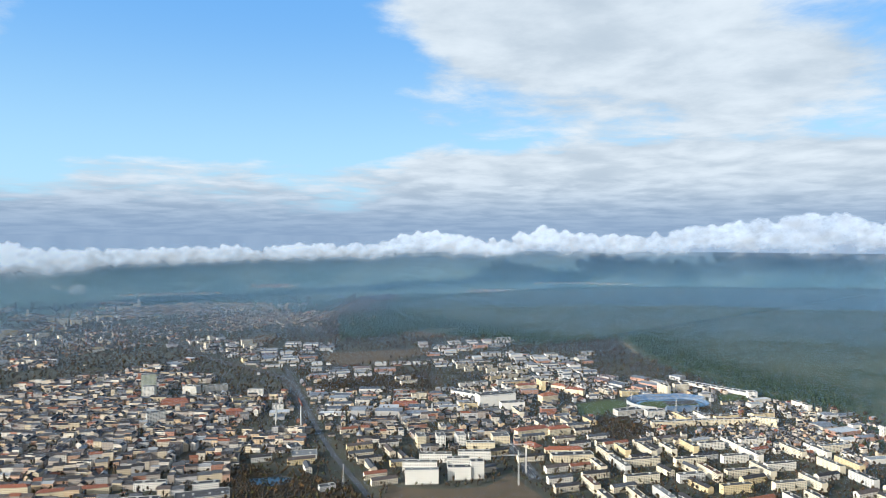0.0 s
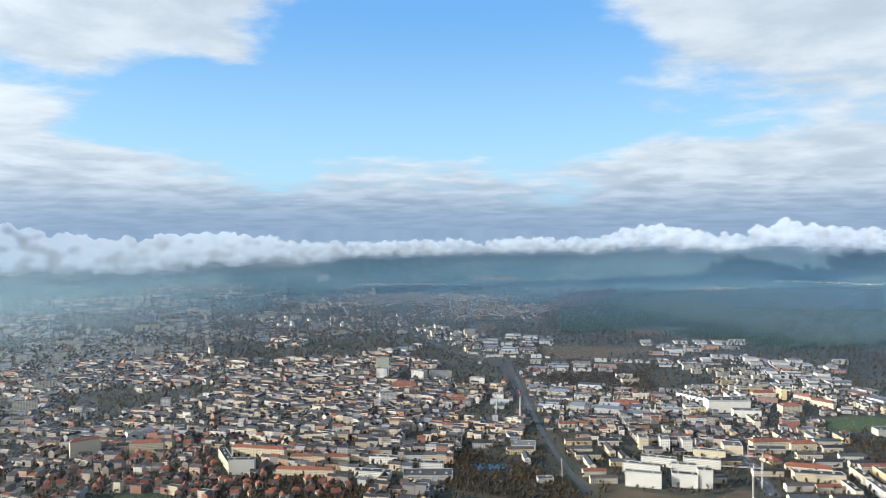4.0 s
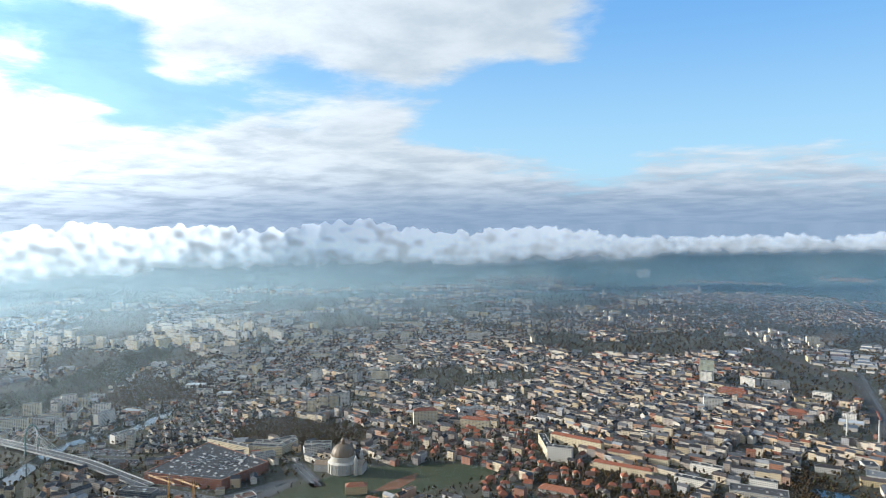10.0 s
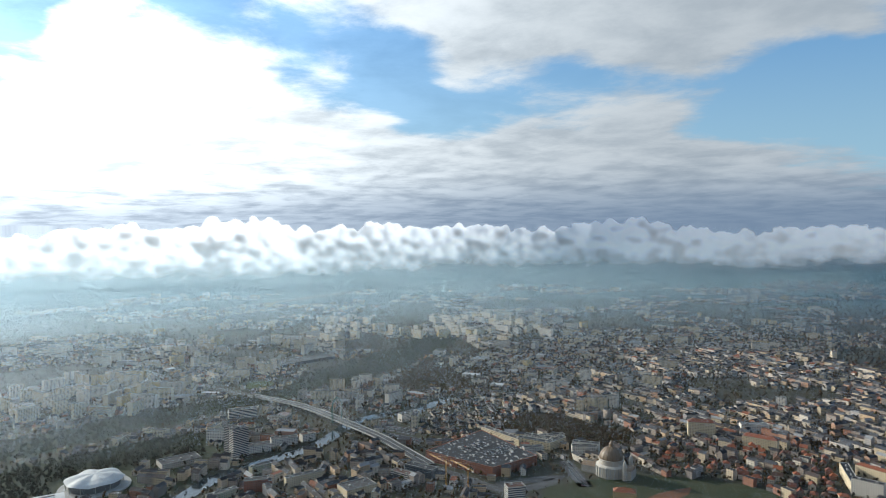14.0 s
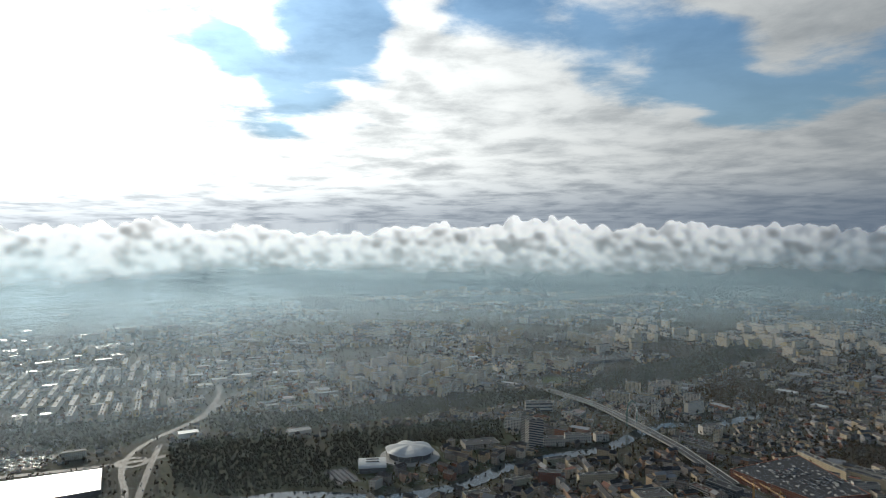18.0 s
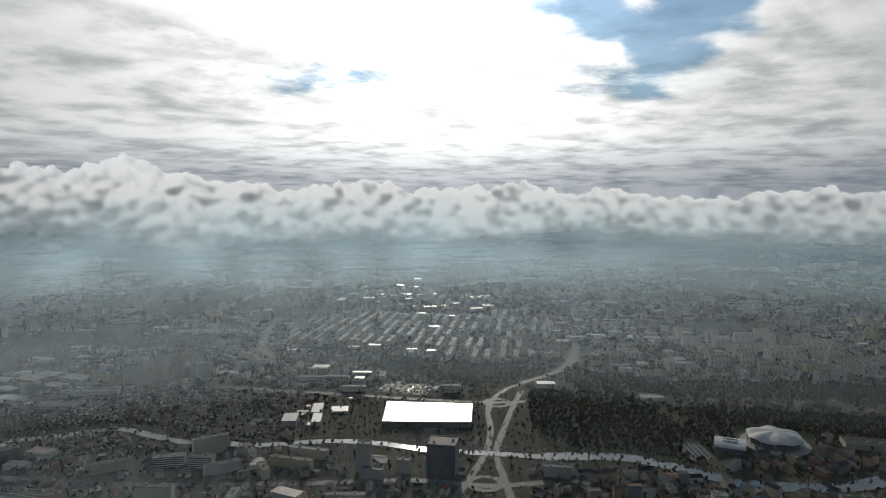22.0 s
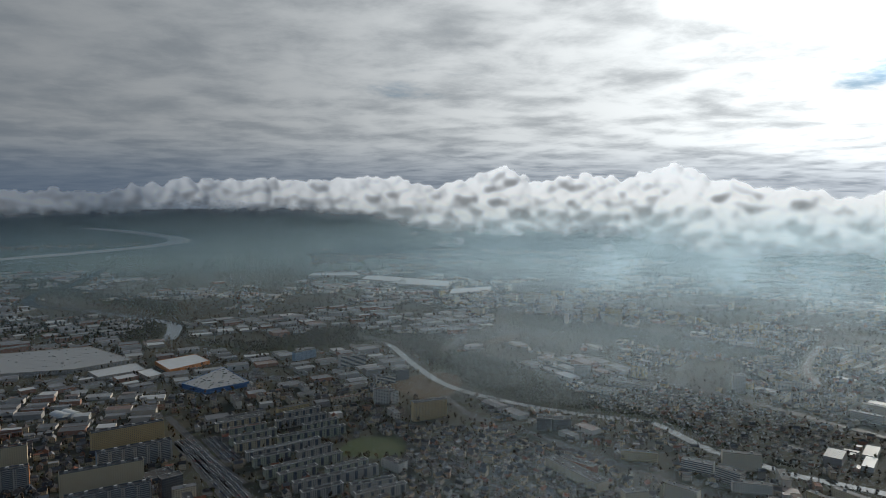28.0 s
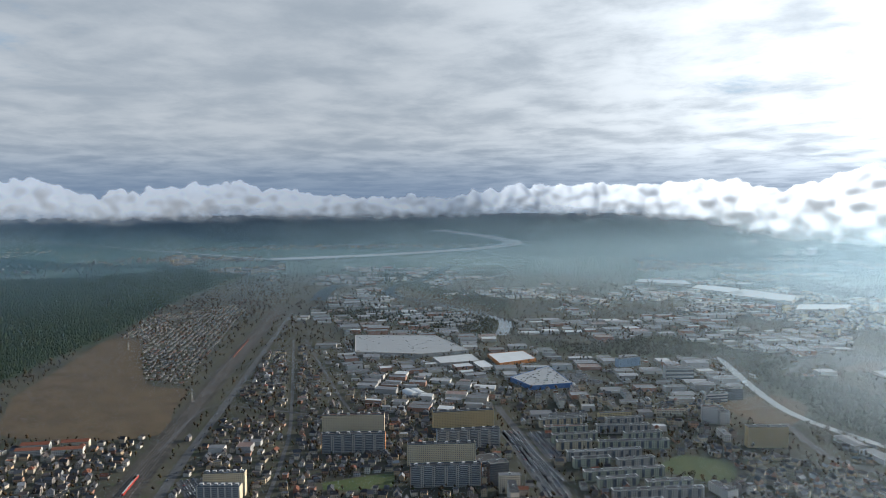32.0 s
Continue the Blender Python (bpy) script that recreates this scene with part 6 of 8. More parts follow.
facade_block("five_storey_slab", "five-storey panel slab with stair strips and pale parapets", "apartment block", (-105, -989), (-169, -1010), 11, 15.0, WALL_GREEN, "flat", ROOF_DARK, strips=True)
facade_block("five_storey_slab", "five-storey panel slab with stair strips and pale parapets", "apartment block", (-55, -950), (-180, -983), 11, 15.0, WALL_GREYWHITE, "flat", ROOF_DARK, strips=True)
facade_block("five_storey_slab", "five-storey panel slab with stair strips and pale parapets", "apartment block", (-64, -916), (-121, -933), 11, 15.0, WALL_GREYWHITE, "flat", ROOF_DARK, strips=True)
facade_block("five_storey_slab", "five-storey panel slab with stair strips and pale parapets", "apartment block", (-132, -921), (-195, -933), 11, 15.0, WALL_GREYWHITE, "flat", ROOF_DARK, strips=True)
facade_block("five_storey_slab", "five-storey panel slab with stair strips and pale parapets", "apartment block", (-133, -891), (-207, -909), 11, 15.0, WALL_GREYWHITE, "flat", ROOF_DARK, strips=True)
facade_block("yellow_slab", "large yellow apartment slab", "tower block", (-287, -1201), (-353, -1212), 14, 35.3, WALL_YELLOW, "flat", ROOF_DARK)
facade_block("white_tower", "white tower block in the haze", "tower block", (-234, -1322), (-263, -1321), 15, 31.1, WALL_WHITE, "flat", ROOF_DARK)
facade_block("white_tower", "white tower block in the haze", "tower block", (-265, -1317), (-284, -1323), 14, 24.2, WALL_WHITE, "flat", ROOF_DARK)
facade_block("office_block", "glass office block near the river", "office building", (-267, -1464), (-309, -1467), 16, 17.9, WALL_BANDS, "flat", ROOF_DARK)
facade_block("office_block", "blue-grey office block near the river", "office building", (-314, -1484), (-344, -1490), 16, 23.4, WALL_GLASS, "flat", ROOF_DARK)
facade_block("terraced_office", "stepped white office pyramid", "office building", (-208, -1635), (-272, -1645), 24, 26.3, WALL_BANDS, "flat", ROOF_DARK)
facade_block("blue_office", "pale blue office slab", "office building", (-107, -1727), (-162, -1761), 15, 21.7, WALL_BLUE, "flat", ROOF_DARK)
facade_block("apartment_building", "white modern apartment house", "apartment block", (-190, -1013), (-210, -981), 14, 12.7, WALL_WHITE, "flat", ROOF_DARK)
facade_block("apartment_building", "white modern apartment house", "apartment block", (-210, -981), (-227, -994), 14, 12.2, WALL_WHITE, "flat", ROOF_DARK)
quad_hall("hardware_store", "huge hardware store with blue front", "shop", [(146, -1554), (93, -1487), (5, -1528), (63, -1679)], 10.0, WALL_STOREBLUE, ROOF_HALLG, plant=True)
quad_hall("shopping_mall", "sprawling grey shopping mall with flat roofs", "shopping centre", [(585, -1750), (401, -1753), (283, -1820), (416, -2005), (656, -1969)], 10.0, WALL_GREYWHITE, ROOF_HALLG, plant=True)
quad_hall("store_hall", "long store hall with orange edge", "shop", [(228, -1787), (184, -1687), (98, -1756), (137, -1840)], 9.0, WALL_ORANGE, ROOF_HALLW)
quad_hall("store_hall", "dark flat-roofed store hall", "shop", [(365, -1727), (332, -1668), (239, -1713), (272, -1788)], 8.0, WALL_GREYWHITE, ROOF_HALL)
quad_hall("store_hall", "pale store hall with flat roof", "shop", [(256, -1697), (224, -1637), (196, -1659), (228, -1720)], 8.0, WALL_GREYWHITE, ROOF_HALLW)
quad_hall("logistics_hall", "vast white logistics hall", "warehouse", [(-283, -3459), (-541, -3386), (-536, -3538), (-321, -3573)], 12.0, WALL_GREYWHITE, ROOF_HALLW)
quad_hall("logistics_hall", "vast white logistics hall", "warehouse", [(-520, -3254), (-697, -3055), (-722, -3264), (-568, -3378)], 12.0, WALL_GREYWHITE, ROOF_HALLW)
quad_hall("logistics_hall", "vast white logistics hall", "warehouse", [(-618, -3057), (-836, -2879), (-909, -3036), (-739, -3237)], 12.0, WALL_GREYWHITE, ROOF_HALLW)
quad_hall("logistics_hall", "vast white logistics hall", "warehouse", [(-787, -2668), (-970, -2699), (-1028, -2825), (-840, -2805)], 12.0, WALL_GREYWHITE, ROOF_HALLW)
barrel_hall((355, -1400), (339, -1416), 20.0, 12.0)
barrel_hall((340, -1406), (323, -1422), 20.0, 12.0)
# single landmarks
basilica((-934, 705), 35.0)
cable_bridge([(-1721, 217), (-1601, 279), (-1497, 326), (-1352, 372), (-1237, 405), (-1094, 439)], (-1413, 349))
arena((-1220, -89))
swimming_hall((-1133, -168), (-1139, -124))
stadium((570, 1712), 6.8)
tower_crane((128, 1149), 52.0, -171.9, CRANE_GREY)
tower_crane((148, 1210), 52.0, -171.6, CRANE_GREY)
tower_crane((-999, 431), 38.0, -168.4, CRANE_YELLOW)
tower_crane((-959, 451), 38.0, -169.2, CRANE_YELLOW)
chimney_stack((-1346, 2577), 69, "red and white banded tall chimney")
chimney_stack((-372, 1523), 46, "slender grey factory chimney")
chimney_stack((-314, 1509), 46, "slender concrete chimney by the road")
chimney_stack((-25, 1606), 28, "short pale factory chimney")
lattice_mast((-167, 1143), 38)
lattice_mast((595, 1798), 34)
lattice_mast((479, 1735), 34)
lattice_mast((659, 1678), 34)
lattice_mast((561, 1640), 34)
lattice_mast((785, -1279), 22)
lattice_mast((1238, -1705), 24)
roundabout((-1178, -576), 15, (-1185, -551))
roundabout((-839, -428), 20, (-846, -404))


# districts of houses and halls
district("slab5", [(342, 1368), (528, 1427), (677, 1369), (814, 1369), (846, 1299), (680, 1043), (222, 1042), (289, 1332)], -77.7, 11)
district("slab5", [(463, 1526), (722, 1594), (831, 1574), (836, 1536), (483, 1468)], 13.6, 12, pitch=(90, 60))
district("house", [(487, 1481), (780, 1527), (825, 1388), (525, 1387)], -77.7, 13)
district("hall", [(799, 1513), (846, 1299), (916, 1408), (862, 1560)], 20, 14)
district("slab5", [(-166, 1932), (-7, 2202), (249, 2203), (266, 1934), (25, 1861)], 24.9, 15, pitch=(62, 52), length=(30, 50))
district("hall", [(-402, 1839), (-68, 1875), (-52, 1606), (-276, 1556)], 0.8, 16)
district("hall", [(417, 2044), (723, 2096), (710, 1878), (427, 1863)], -49.3, 17)
district("hall", [(404, 3130), (895, 3318), (826, 2951), (406, 2786)], 10, 18)
district("hall", [(-109, 2694), (268, 2785), (254, 2640), (-85, 2345)], 12, 19)
district("hall", [(-1191, 2383), (-973, 2430), (-613, 2152), (-605, 2064), (-1053, 2178)], -18.0, 20)
district("hall", [(-695, 2443), (-372, 2445), (-366, 2280), (-630, 2278)], 15, 21)
district("old", [(-276, 1556), (157, 1633), (151, 1331), (-79, 1296), (-188, 1323)], 13.1, 22)
district("slab3", [(228, 1558), (344, 1558), (339, 1332), (233, 1094), (160, 1094), (162, 1331)], 16.9, 23)
district("old", [(-1171, 1803), (-905, 1871), (-488, 1714), (-294, 1487), (-247, 1330), (-386, 1279), (-458, 1217), (-418, 1040), (-677, 1040)], 6, 24)
district("old", [(-1908, 1451), (-1561, 1850), (-900, 1956), (-627, 1601), (-309, 1435), (-434, 1108), (-762, 1101), (-856, 1116), (-1391, 1217)], 5, 25)
district("old", [(-1489, 2295), (-1167, 2296), (-614, 2039), (-425, 1806), (-488, 1714), (-905, 1871), (-1171, 1803)], 3, 26)
district("villa", [(-1051, 918), (-867, 1132), (-663, 993), (-498, 1015), (-473, 887), (-668, 789), (-784, 843), (-920, 803)], 40, 27)
district("old", [(-1646, 1089), (-1391, 1217), (-856, 1116), (-869, 1028), (-1113, 905), (-1367, 903)], 14, 28)
district("mixed", [(-2229, 1290), (-2011, 1896), (-1329, 1991), (-1561, 1850), (-1868, 1420), (-1646, 1089), (-1661, 959)], 45, 29)
district("mixed", [(-3750, 2175), (-3293, 2890), (-2833, 3645), (-1536, 2885), (-1415, 2121), (-2011, 1896), (-2329, 1348)], 38, 30)
district("house", [(-1889, 3604), (-1619, 4314), (-800, 4322), (-385, 4961), (-542, 3564), (-1055, 2808), (-1419, 2936)], 20, 31, pitch=(26, 30))
district("house", [(157, 5277), (704, 5635), (472, 4923), (64, 4779)], 10, 32, pitch=(40, 42))
district("house", [(-1919, 5697), (-1367, 6294), (-1258, 5796), (-1793, 5322)], 10, 33, pitch=(45, 50))
district("hall", [(-692, 2432), (-730, 2810), (-405, 2664), (-411, 2433)], 5, 34)
district("old", [(-1222, 170), (-1286, 332), (-1192, 433), (-1060, 425), (-934, 356), (-1072, 109)], 13.4, 35)
district("house", [(-1380, 554), (-1548, 776), (-1379, 826), (-1165, 583), (-1289, 469)], 101.8, 36)
district("mixed", [(-1498, 387), (-1618, 650), (-1548, 776), (-1421, 571), (-1436, 470)], 30, 37)
district("slab11", [(-2987, 538), (-2620, 1720), (-2145, 1564), (-2058, 948), (-2278, 498)], 20, 38)
district("slab11", [(-2506, -191), (-2217, -7), (-1872, 79), (-1598, -7), (-1644, -128)], 60, 39)
district("slab11", [(-2743, 119), (-2429, 672), (-1889, 295), (-2058, 129)], 40, 40)
district("mixed", [(-3986, 1278), (-2882, 3672), (-1907, 2967), (-2079, 1414), (-2284, 1052)], 35, 41)
district("mixed", [(-1955, 786), (-2038, 1486), (-1773, 1954), (-1380, 1638), (-1664, 1132), (-1548, 776)], 45, 42)
district("slab5", [(-1788, -1608), (-1946, -1262), (-2123, -940), (-1789, -689), (-1476, -655), (-1390, -1059), (-1358, -1276)], 22.3, 43, pitch=(110, 34), length=(70, 110))
district("slab5", [(-2201, -1425), (-2293, -1197), (-2132, -1028), (-1982, -1285)], -160.8, 44, pitch=(100, 40), length=(60, 90))
district("slab5", [(-1406, -1590), (-1304, -1308), (-1112, -1154), (-1073, -1221)], 79.3, 45)
district("slab11", [(-2089, -443), (-2210, -190), (-1973, -34), (-1621, -137), (-1777, -392)], 120, 46)
district("mixed", [(-2076, -840), (-2341, -497), (-2451, 98), (-1984, 216), (-1778, -36), (-1811, -400), (-1820, -633)], 110, 47)
district("slab5", [(-1100, -1052), (-1191, -869), (-1130, -838), (-1051, -993)], 119.8, 48, pitch=(60, 40), length=(35, 60))
district("hall", [(-975, -947), (-1063, -826), (-914, -702), (-850, -819)], -144.4, 49, pitch=(60, 44))
district("allot", [(-1152, -867), (-1213, -791), (-1194, -689), (-1138, -706), (-1097, -827)], 99.2, 50)
district("slab5", [(-773, -786), (-829, -658), (-913, -510), (-763, -436), (-681, -731)], 105.4, 51)
district("old", [(-928, -377), (-977, -197), (-1008, -33), (-1135, 121), (-1188, 401), (-975, 333), (-794, -323)], 117.6, 52)
district("house", [(-222, -1224), (-401, -1125), (-540, -920), (-545, -833), (-459, -756), (-182, -1020)], 115.2, 53)
district("hall", [(-410, -1300), (-591, -1144), (-574, -1013), (-459, -1087)], 109.2, 54)
district("hall", [(-549, -934), (-657, -934), (-694, -829), (-680, -733), (-609, -807)], 115.2, 55)
district("mixed", [(-534, -817), (-660, -683), (-772, -551), (-833, -480), (-780, -449), (-480, -735)], 121.7, 56)
district("allot", [(-628, -1215), (-913, -1294), (-993, -1028), (-1009, -919), (-847, -771), (-798, -826), (-739, -1049)], 109.1, 57)
district("hall", [(-734, -1825), (-976, -1775), (-864, -1544), (-904, -1282), (-673, -1276), (-645, -1514)], 102.9, 58)
district("slab11", [(-1043, -2582), (-1343, -2265), (-1148, -1870), (-846, -2057)], 150, 59)
district("house", [(-1066, -1510), (-1292, -1394), (-1106, -1146), (-979, -1340)], 102.9, 60)
district("hall", [(506, -1600), (325, -1549), (166, -1504), (153, -1285), (406, -1272)], 179.1, 61, pitch=(52, 36))
district("hall", [(325, -3066), (-193, -3138), (-959, -3366), (-784, -2752), (-236, -2534)], 144.4, 62)
district("hall", [(827, -2654), (367, -2569), (315, -2193), (699, -2236)], 30, 63)
district("hall", [(211, -2479), (-312, -2474), (-309, -2173), (156, -2210)], 20, 64)
district("slab5", [(55, -1305), (-166, -1338), (-205, -1300), (-145, -1171), (-192, -960), (-194, -857), (-64, -894), (43, -1142)], -160.6, 65, pitch=(84, 34), length=(60, 80))
district("slab5", [(-197, -1250), (-252, -1252), (-243, -1158), (-192, -1157)], -157.1, 66)
district("house", [(-233, -1090), (-435, -1103), (-480, -878), (-396, -800), (-194, -857)], 123.1, 67)
district("hall", [(-469, -1190), (-580, -1176), (-579, -1062), (-460, -1111)], 123.1, 68)
district("house", [(749, -1380), (872, -1924), (740, -1864), (473, -1228), (568, -1194)], -70.3, 69)
district("house", [(490, -1071), (454, -1134), (334, -850), (402, -838)], -70.3, 70)
district("house", [(414, -1058), (272, -1096), (258, -1001), (375, -958)], -165.0, 71)
district("hall", [(738, -1904), (545, -1684), (336, -1719), (215, -1650), (154, -1357), (248, -1267), (401, -1234)], -151.4, 72, pitch=(62, 44))
district("allot", [(1368, -1826), (1618, -2456), (1414, -2579), (1247, -2456), (870, -1397), (994, -1426)], -70.3, 73)
district("slab3", [(961, -974), (777, -1026), (747, -978), (905, -916)], -160.3, 74, pitch=(66, 30), roof='RED')
district("house", [(899, -910), (740, -955), (652, -793), (767, -772)], -160.3, 75)
district("hall", [(634, -1045), (505, -1082), (481, -1008), (599, -987)], -170.2, 76, pitch=(46, 36))
district("hall", [(1612, -4086), (734, -4060), (257, -2666), (391, -2003), (785, -2027), (993, -2510)], 25, 77, pitch=(74, 60))
district("mixed", [(3206, -4891), (2037, -4524), (1509, -3824), (1533, -3261), (2605, -4032)], 25, 78)
district("hall", [(1946, -3154), (1469, -2941), (1407, -2763), (1734, -2902)], 25, 79)
district("house", [(5123, -5312), (3229, -4778), (2600, -3373), (2960, -3058)], 25, 80, pitch=(60, 60))
district("house", [(-172, -3505), (-418, -2535), (-163, -2495), (127, -2715)], 25, 81, pitch=(44, 44))
district("hall", [(483, -1209), (393, -1208), (389, -1131), (454, -1134)], -165.0, 82)

# rails, trains and cars
rails([(1132, -2488), (921, -1772), (742, -1188), (625, -820)], 6, 4.6)
rails([(-1137, 2839), (-886, 2466), (-724, 2278), (-595, 2152), (-479, 2040), (-409, 1873), (-304, 1556)], 4, 5.0)
rails([(-506, 2153), (-338, 2220), (-160, 2302), (32, 2390), (244, 2534), (473, 2771), (744, 2985)], 3, 5.0)
train([(652, -908), (630, -838)], 3, "red")
train([(963, -1884), (809, -1370)], 16, "freight")
train([(-348, 1686), (-409, 1873)], 6, "freight")
train([(-335, 2200), (-266, 2230)], 5, "freight")
parking((111, -1210), (20, -952), 4)
parking((71, -1217), (28, -1096), 3)
parking((573, -912), (525, -861), 3)
parking((118, -1217), (23, -1001), 3)
parking((-1348, 441), (-1278, 489), 4)
parking((-1294, 423), (-1223, 479), 3)
parking((-1019, 669), (-903, 634), 2)
parking((56, -1619), (-32, -1636), 5)
parking((6, -1585), (-68, -1584), 4)
parking((695, 1690), (759, 1646), 3)
parking((128, 1446), (162, 1176), 2)
parking((-1149, -212), (-1090, -177), 4)
parking((578, 1635), (649, 1609), 3)
parking((-847, -914), (-867, -873), 3)
parking((-1090, 540), (-1011, 511), 2)
parking((-821, -633), (-839, -598), 3)
parking((-1142, -834), (-1172, -727), 6)
parking((-1170, -828), (-1191, -726), 5)
traffic([(860, -1782), (709, -1280), (627, -999), (573, -834)], 26, 1)
traffic([(-863, -460), (-955, -484), (-1048, -525), (-1134, -573)], 9, 2)
traffic([(-875, -417), (-948, -465), (-1042, -498), (-1154, -534)], 9, 3)
traffic([(-1094, 439), (-1000, 480), (-935, 518)], 10, 4)
traffic([(-366, 1775), (-266, 1465), (-190, 1263), (-117, 1093)], 8, 5)
traffic([(-450, -1132), (-508, -1006), (-588, -836), (-674, -697)], 12, 6)
parking((-1100, 505), (-1118, 566), 4, 17.0)
parking((-1059, 536), (-1082, 599), 4, 17.0)

# single trees in the nearest gardens and by the pond
grove([(-442, 1174), (-379, 1256), (-215, 1158), (-143, 1117), (-126, 1052), (-309, 1051)], 46, 1)
grove([(-717, 935), (-628, 1010), (-457, 992), (-455, 908), (-592, 839)], 36, 2)
grove([(337, 1525), (415, 1558), (445, 1464), (350, 1398)], 18, 3)
grove([(-912, 588), (-898, 725), (-797, 855), (-730, 832), (-797, 644)], 14, 4)
grove([(-126, -1094), (-222, -1106), (-216, -1032), (-139, -1054)], 10, 5)
grove([(379, -968), (273, -1005), (261, -943), (357, -914)], 10, 6)
grove([(-1109, -205), (-1142, -38), (-1086, -10), (-1052, -176)], 16, 7)
bank_trees([(-315, -1980), (-371, -1854), (-383, -1649), (-412, -1419), (-499, -1266), (-608, -1150), (-704, -1080), (-714, -1009), (-723, -929), (-753, -869), (-779, -807), (-851, -724), (-889, -636), (-899, -578), (-948, -454), (-971, -397)], 28, 60)
bank_trees([(-971, -397), (-1002, -349), (-1036, -280), (-1038, -200), (-1028, -119), (-1051, -51), (-1101, 25), (-1177, 90), (-1225, 175), (-1281, 284), (-1394, 384), (-1429, 456), (-1427, 533), (-1512, 666)], 31, 61)
bank_trees([(225, -2085), (241, -2329), (375, -2503), (573, -2700), (805, -2907), (855, -3242), (786, -3441), (772, -4270)], 44, 62)

# woodland
woodland("pine", [(-423, 2781), (-58, 2945), (176, 2785), (385, 2641), (706, 2788), (699, 2371), (737, 2114), (814, 1798), (914, 1679), (1043, 1561), (3580, 5373), (2413, 5656), (1007, 5639), (-319, 4602), (-550, 3615)], 1)
woodland("bare", [(-428, 2812), (-586, 3163), (-623, 4599), (-344, 4962), (-251, 3617)], 2)
woodland("bare", [(-458, 1202), (-410, 1289), (-305, 1208), (-218, 1175), (-155, 1143), (-111, 1041), (-314, 1040), (-432, 1147)], 3)
woodland("bare", [(331, 1558), (428, 1583), (454, 1455), (341, 1387)], 4)
woodland("bare", [(-361, 1946), (-59, 2110), (-21, 1875), (-347, 1874)], 5)
woodland("bare", [(-1377, 697), (-1278, 809), (-1203, 826), (-1120, 735), (-1239, 653)], 6)
woodland("bare", [(-1323, 762), (-1166, 859), (-1047, 901), (-1057, 778), (-1170, 691)], 7)
woodland("bare", [(-725, 946), (-636, 1022), (-452, 1005), (-443, 903), (-593, 827)], 8)
woodland("bare", [(-1008, 1232), (-944, 1319), (-816, 1180), (-888, 1121)], 9)
woodland("dark", [(-1786, 326), (-1920, 404), (-2058, 604), (-2369, 953), (-2260, 1019), (-1895, 691), (-1717, 474)], 10)
woodland("dark", [(-1278, -556), (-1362, -373), (-1220, -236), (-1363, -252), (-1457, 86), (-1294, 88), (-1291, -44), (-1215, -141), (-1064, -178), (-1020, -355), (-1068, -455)], 11)
woodland("dark", [(-1476, -598), (-1503, -318), (-1661, -33), (-1705, 124), (-1775, 374), (-1695, 369), (-1568, 91), (-1403, -260), (-1345, -468)], 12)
woodland("dark", [(-1333, -1204), (-1405, -795), (-1438, -639), (-1430, -579), (-1256, -634), (-1235, -713), (-1272, -971)], 13)
woodland("dark", [(-383, -1579), (-477, -1490), (-625, -1468), (-664, -1258), (-770, -1019), (-762, -910), (-798, -826), (-780, -813), (-756, -1001), (-596, -1222), (-461, -1440)], 14)
woodland("dark", [(195, -2092), (-9, -1972), (-268, -2136), (-537, -1884), (-434, -1522), (-411, -1737), (-389, -1927), (-298, -1875), (6, -1855)], 15)
woodland("dark", [(-497, -1746), (-622, -1581), (-601, -1329), (-622, -1164), (-508, -1291), (-425, -1463)], 16)
woodland("dark", [(1139, -3680), (874, -3222), (406, -2717), (267, -2495), (252, -2740), (645, -3157), (936, -3734)], 17)
woodland("pine", [(1291, -1287), (1356, -1548), (1406, -1837), (1652, -2674), (1804, -3483), (2329, -3780), (2599, -3236), (3021, -3049)], 18)
woodland("dark", [(993, -2510), (467, -2396), (268, -2368), (217, -2074), (416, -2134), (944, -2383)], 20)
woodland("bare", [(-1675, 549), (-1955, 786), (-1853, 968), (-1548, 776), (-1564, 628)], 22)
woodland("dark", [(-942, -2197), (-1373, -1422), (-1295, -1341), (-1107, -1568), (-809, -2010)], 23)

# looser building between the districts
district("house", [(114, -812), (253, -780), (385, -724), (505, -646), (609, -549), (1003, -903), (831, -1064), (634, -1192), (417, -1284), (188, -1337)], 12, 200)
district("mixed", [(-170, -802), (-57, -818), (57, -818), (170, -802), (280, -771), (513, -1410), (312, -1467), (105, -1496), (-105, -1496), (-312, -1467)], 12, 201)
district("hall", [(-496, -1363), (-221, -1433), (63, -1449), (345, -1408), (613, -1314), (1057, -2266), (594, -2428), (109, -2498), (-380, -2471), (-855, -2349)], 14, 202)
district("mixed", [(-595, -535), (-503, -622), (-400, -693), (-287, -747), (-166, -783), (-239, -1125), (-412, -1074), (-575, -996), (-724, -894), (-855, -770)], 150, 203)
district("house", [(-855, -770), (-754, -868), (-643, -953), (-522, -1025), (-393, -1081), (-513, -1410), (-681, -1337), (-839, -1244), (-984, -1132), (-1115, -1004)], 150, 204)
district("mixed", [(-756, -79), (-732, -203), (-689, -321), (-626, -430), (-547, -528), (-719, -695), (-824, -566), (-906, -423), (-964, -267), (-995, -105)], 95, 205)
district("mixed", [(-1343, -141), (-1273, -451), (-1132, -735), (-929, -979), (-675, -1169), (-1150, -1992), (-1583, -1668), (-1929, -1253), (-2168, -768), (-2287, -240)], 120, 206)
district("mixed", [(-2265, -399), (-2063, -1017), (-1696, -1554), (-1193, -1966), (-595, -2222), (-932, -3477), (-1868, -3078), (-2654, -2432), (-3229, -1592), (-3545, -625)], 130, 207)
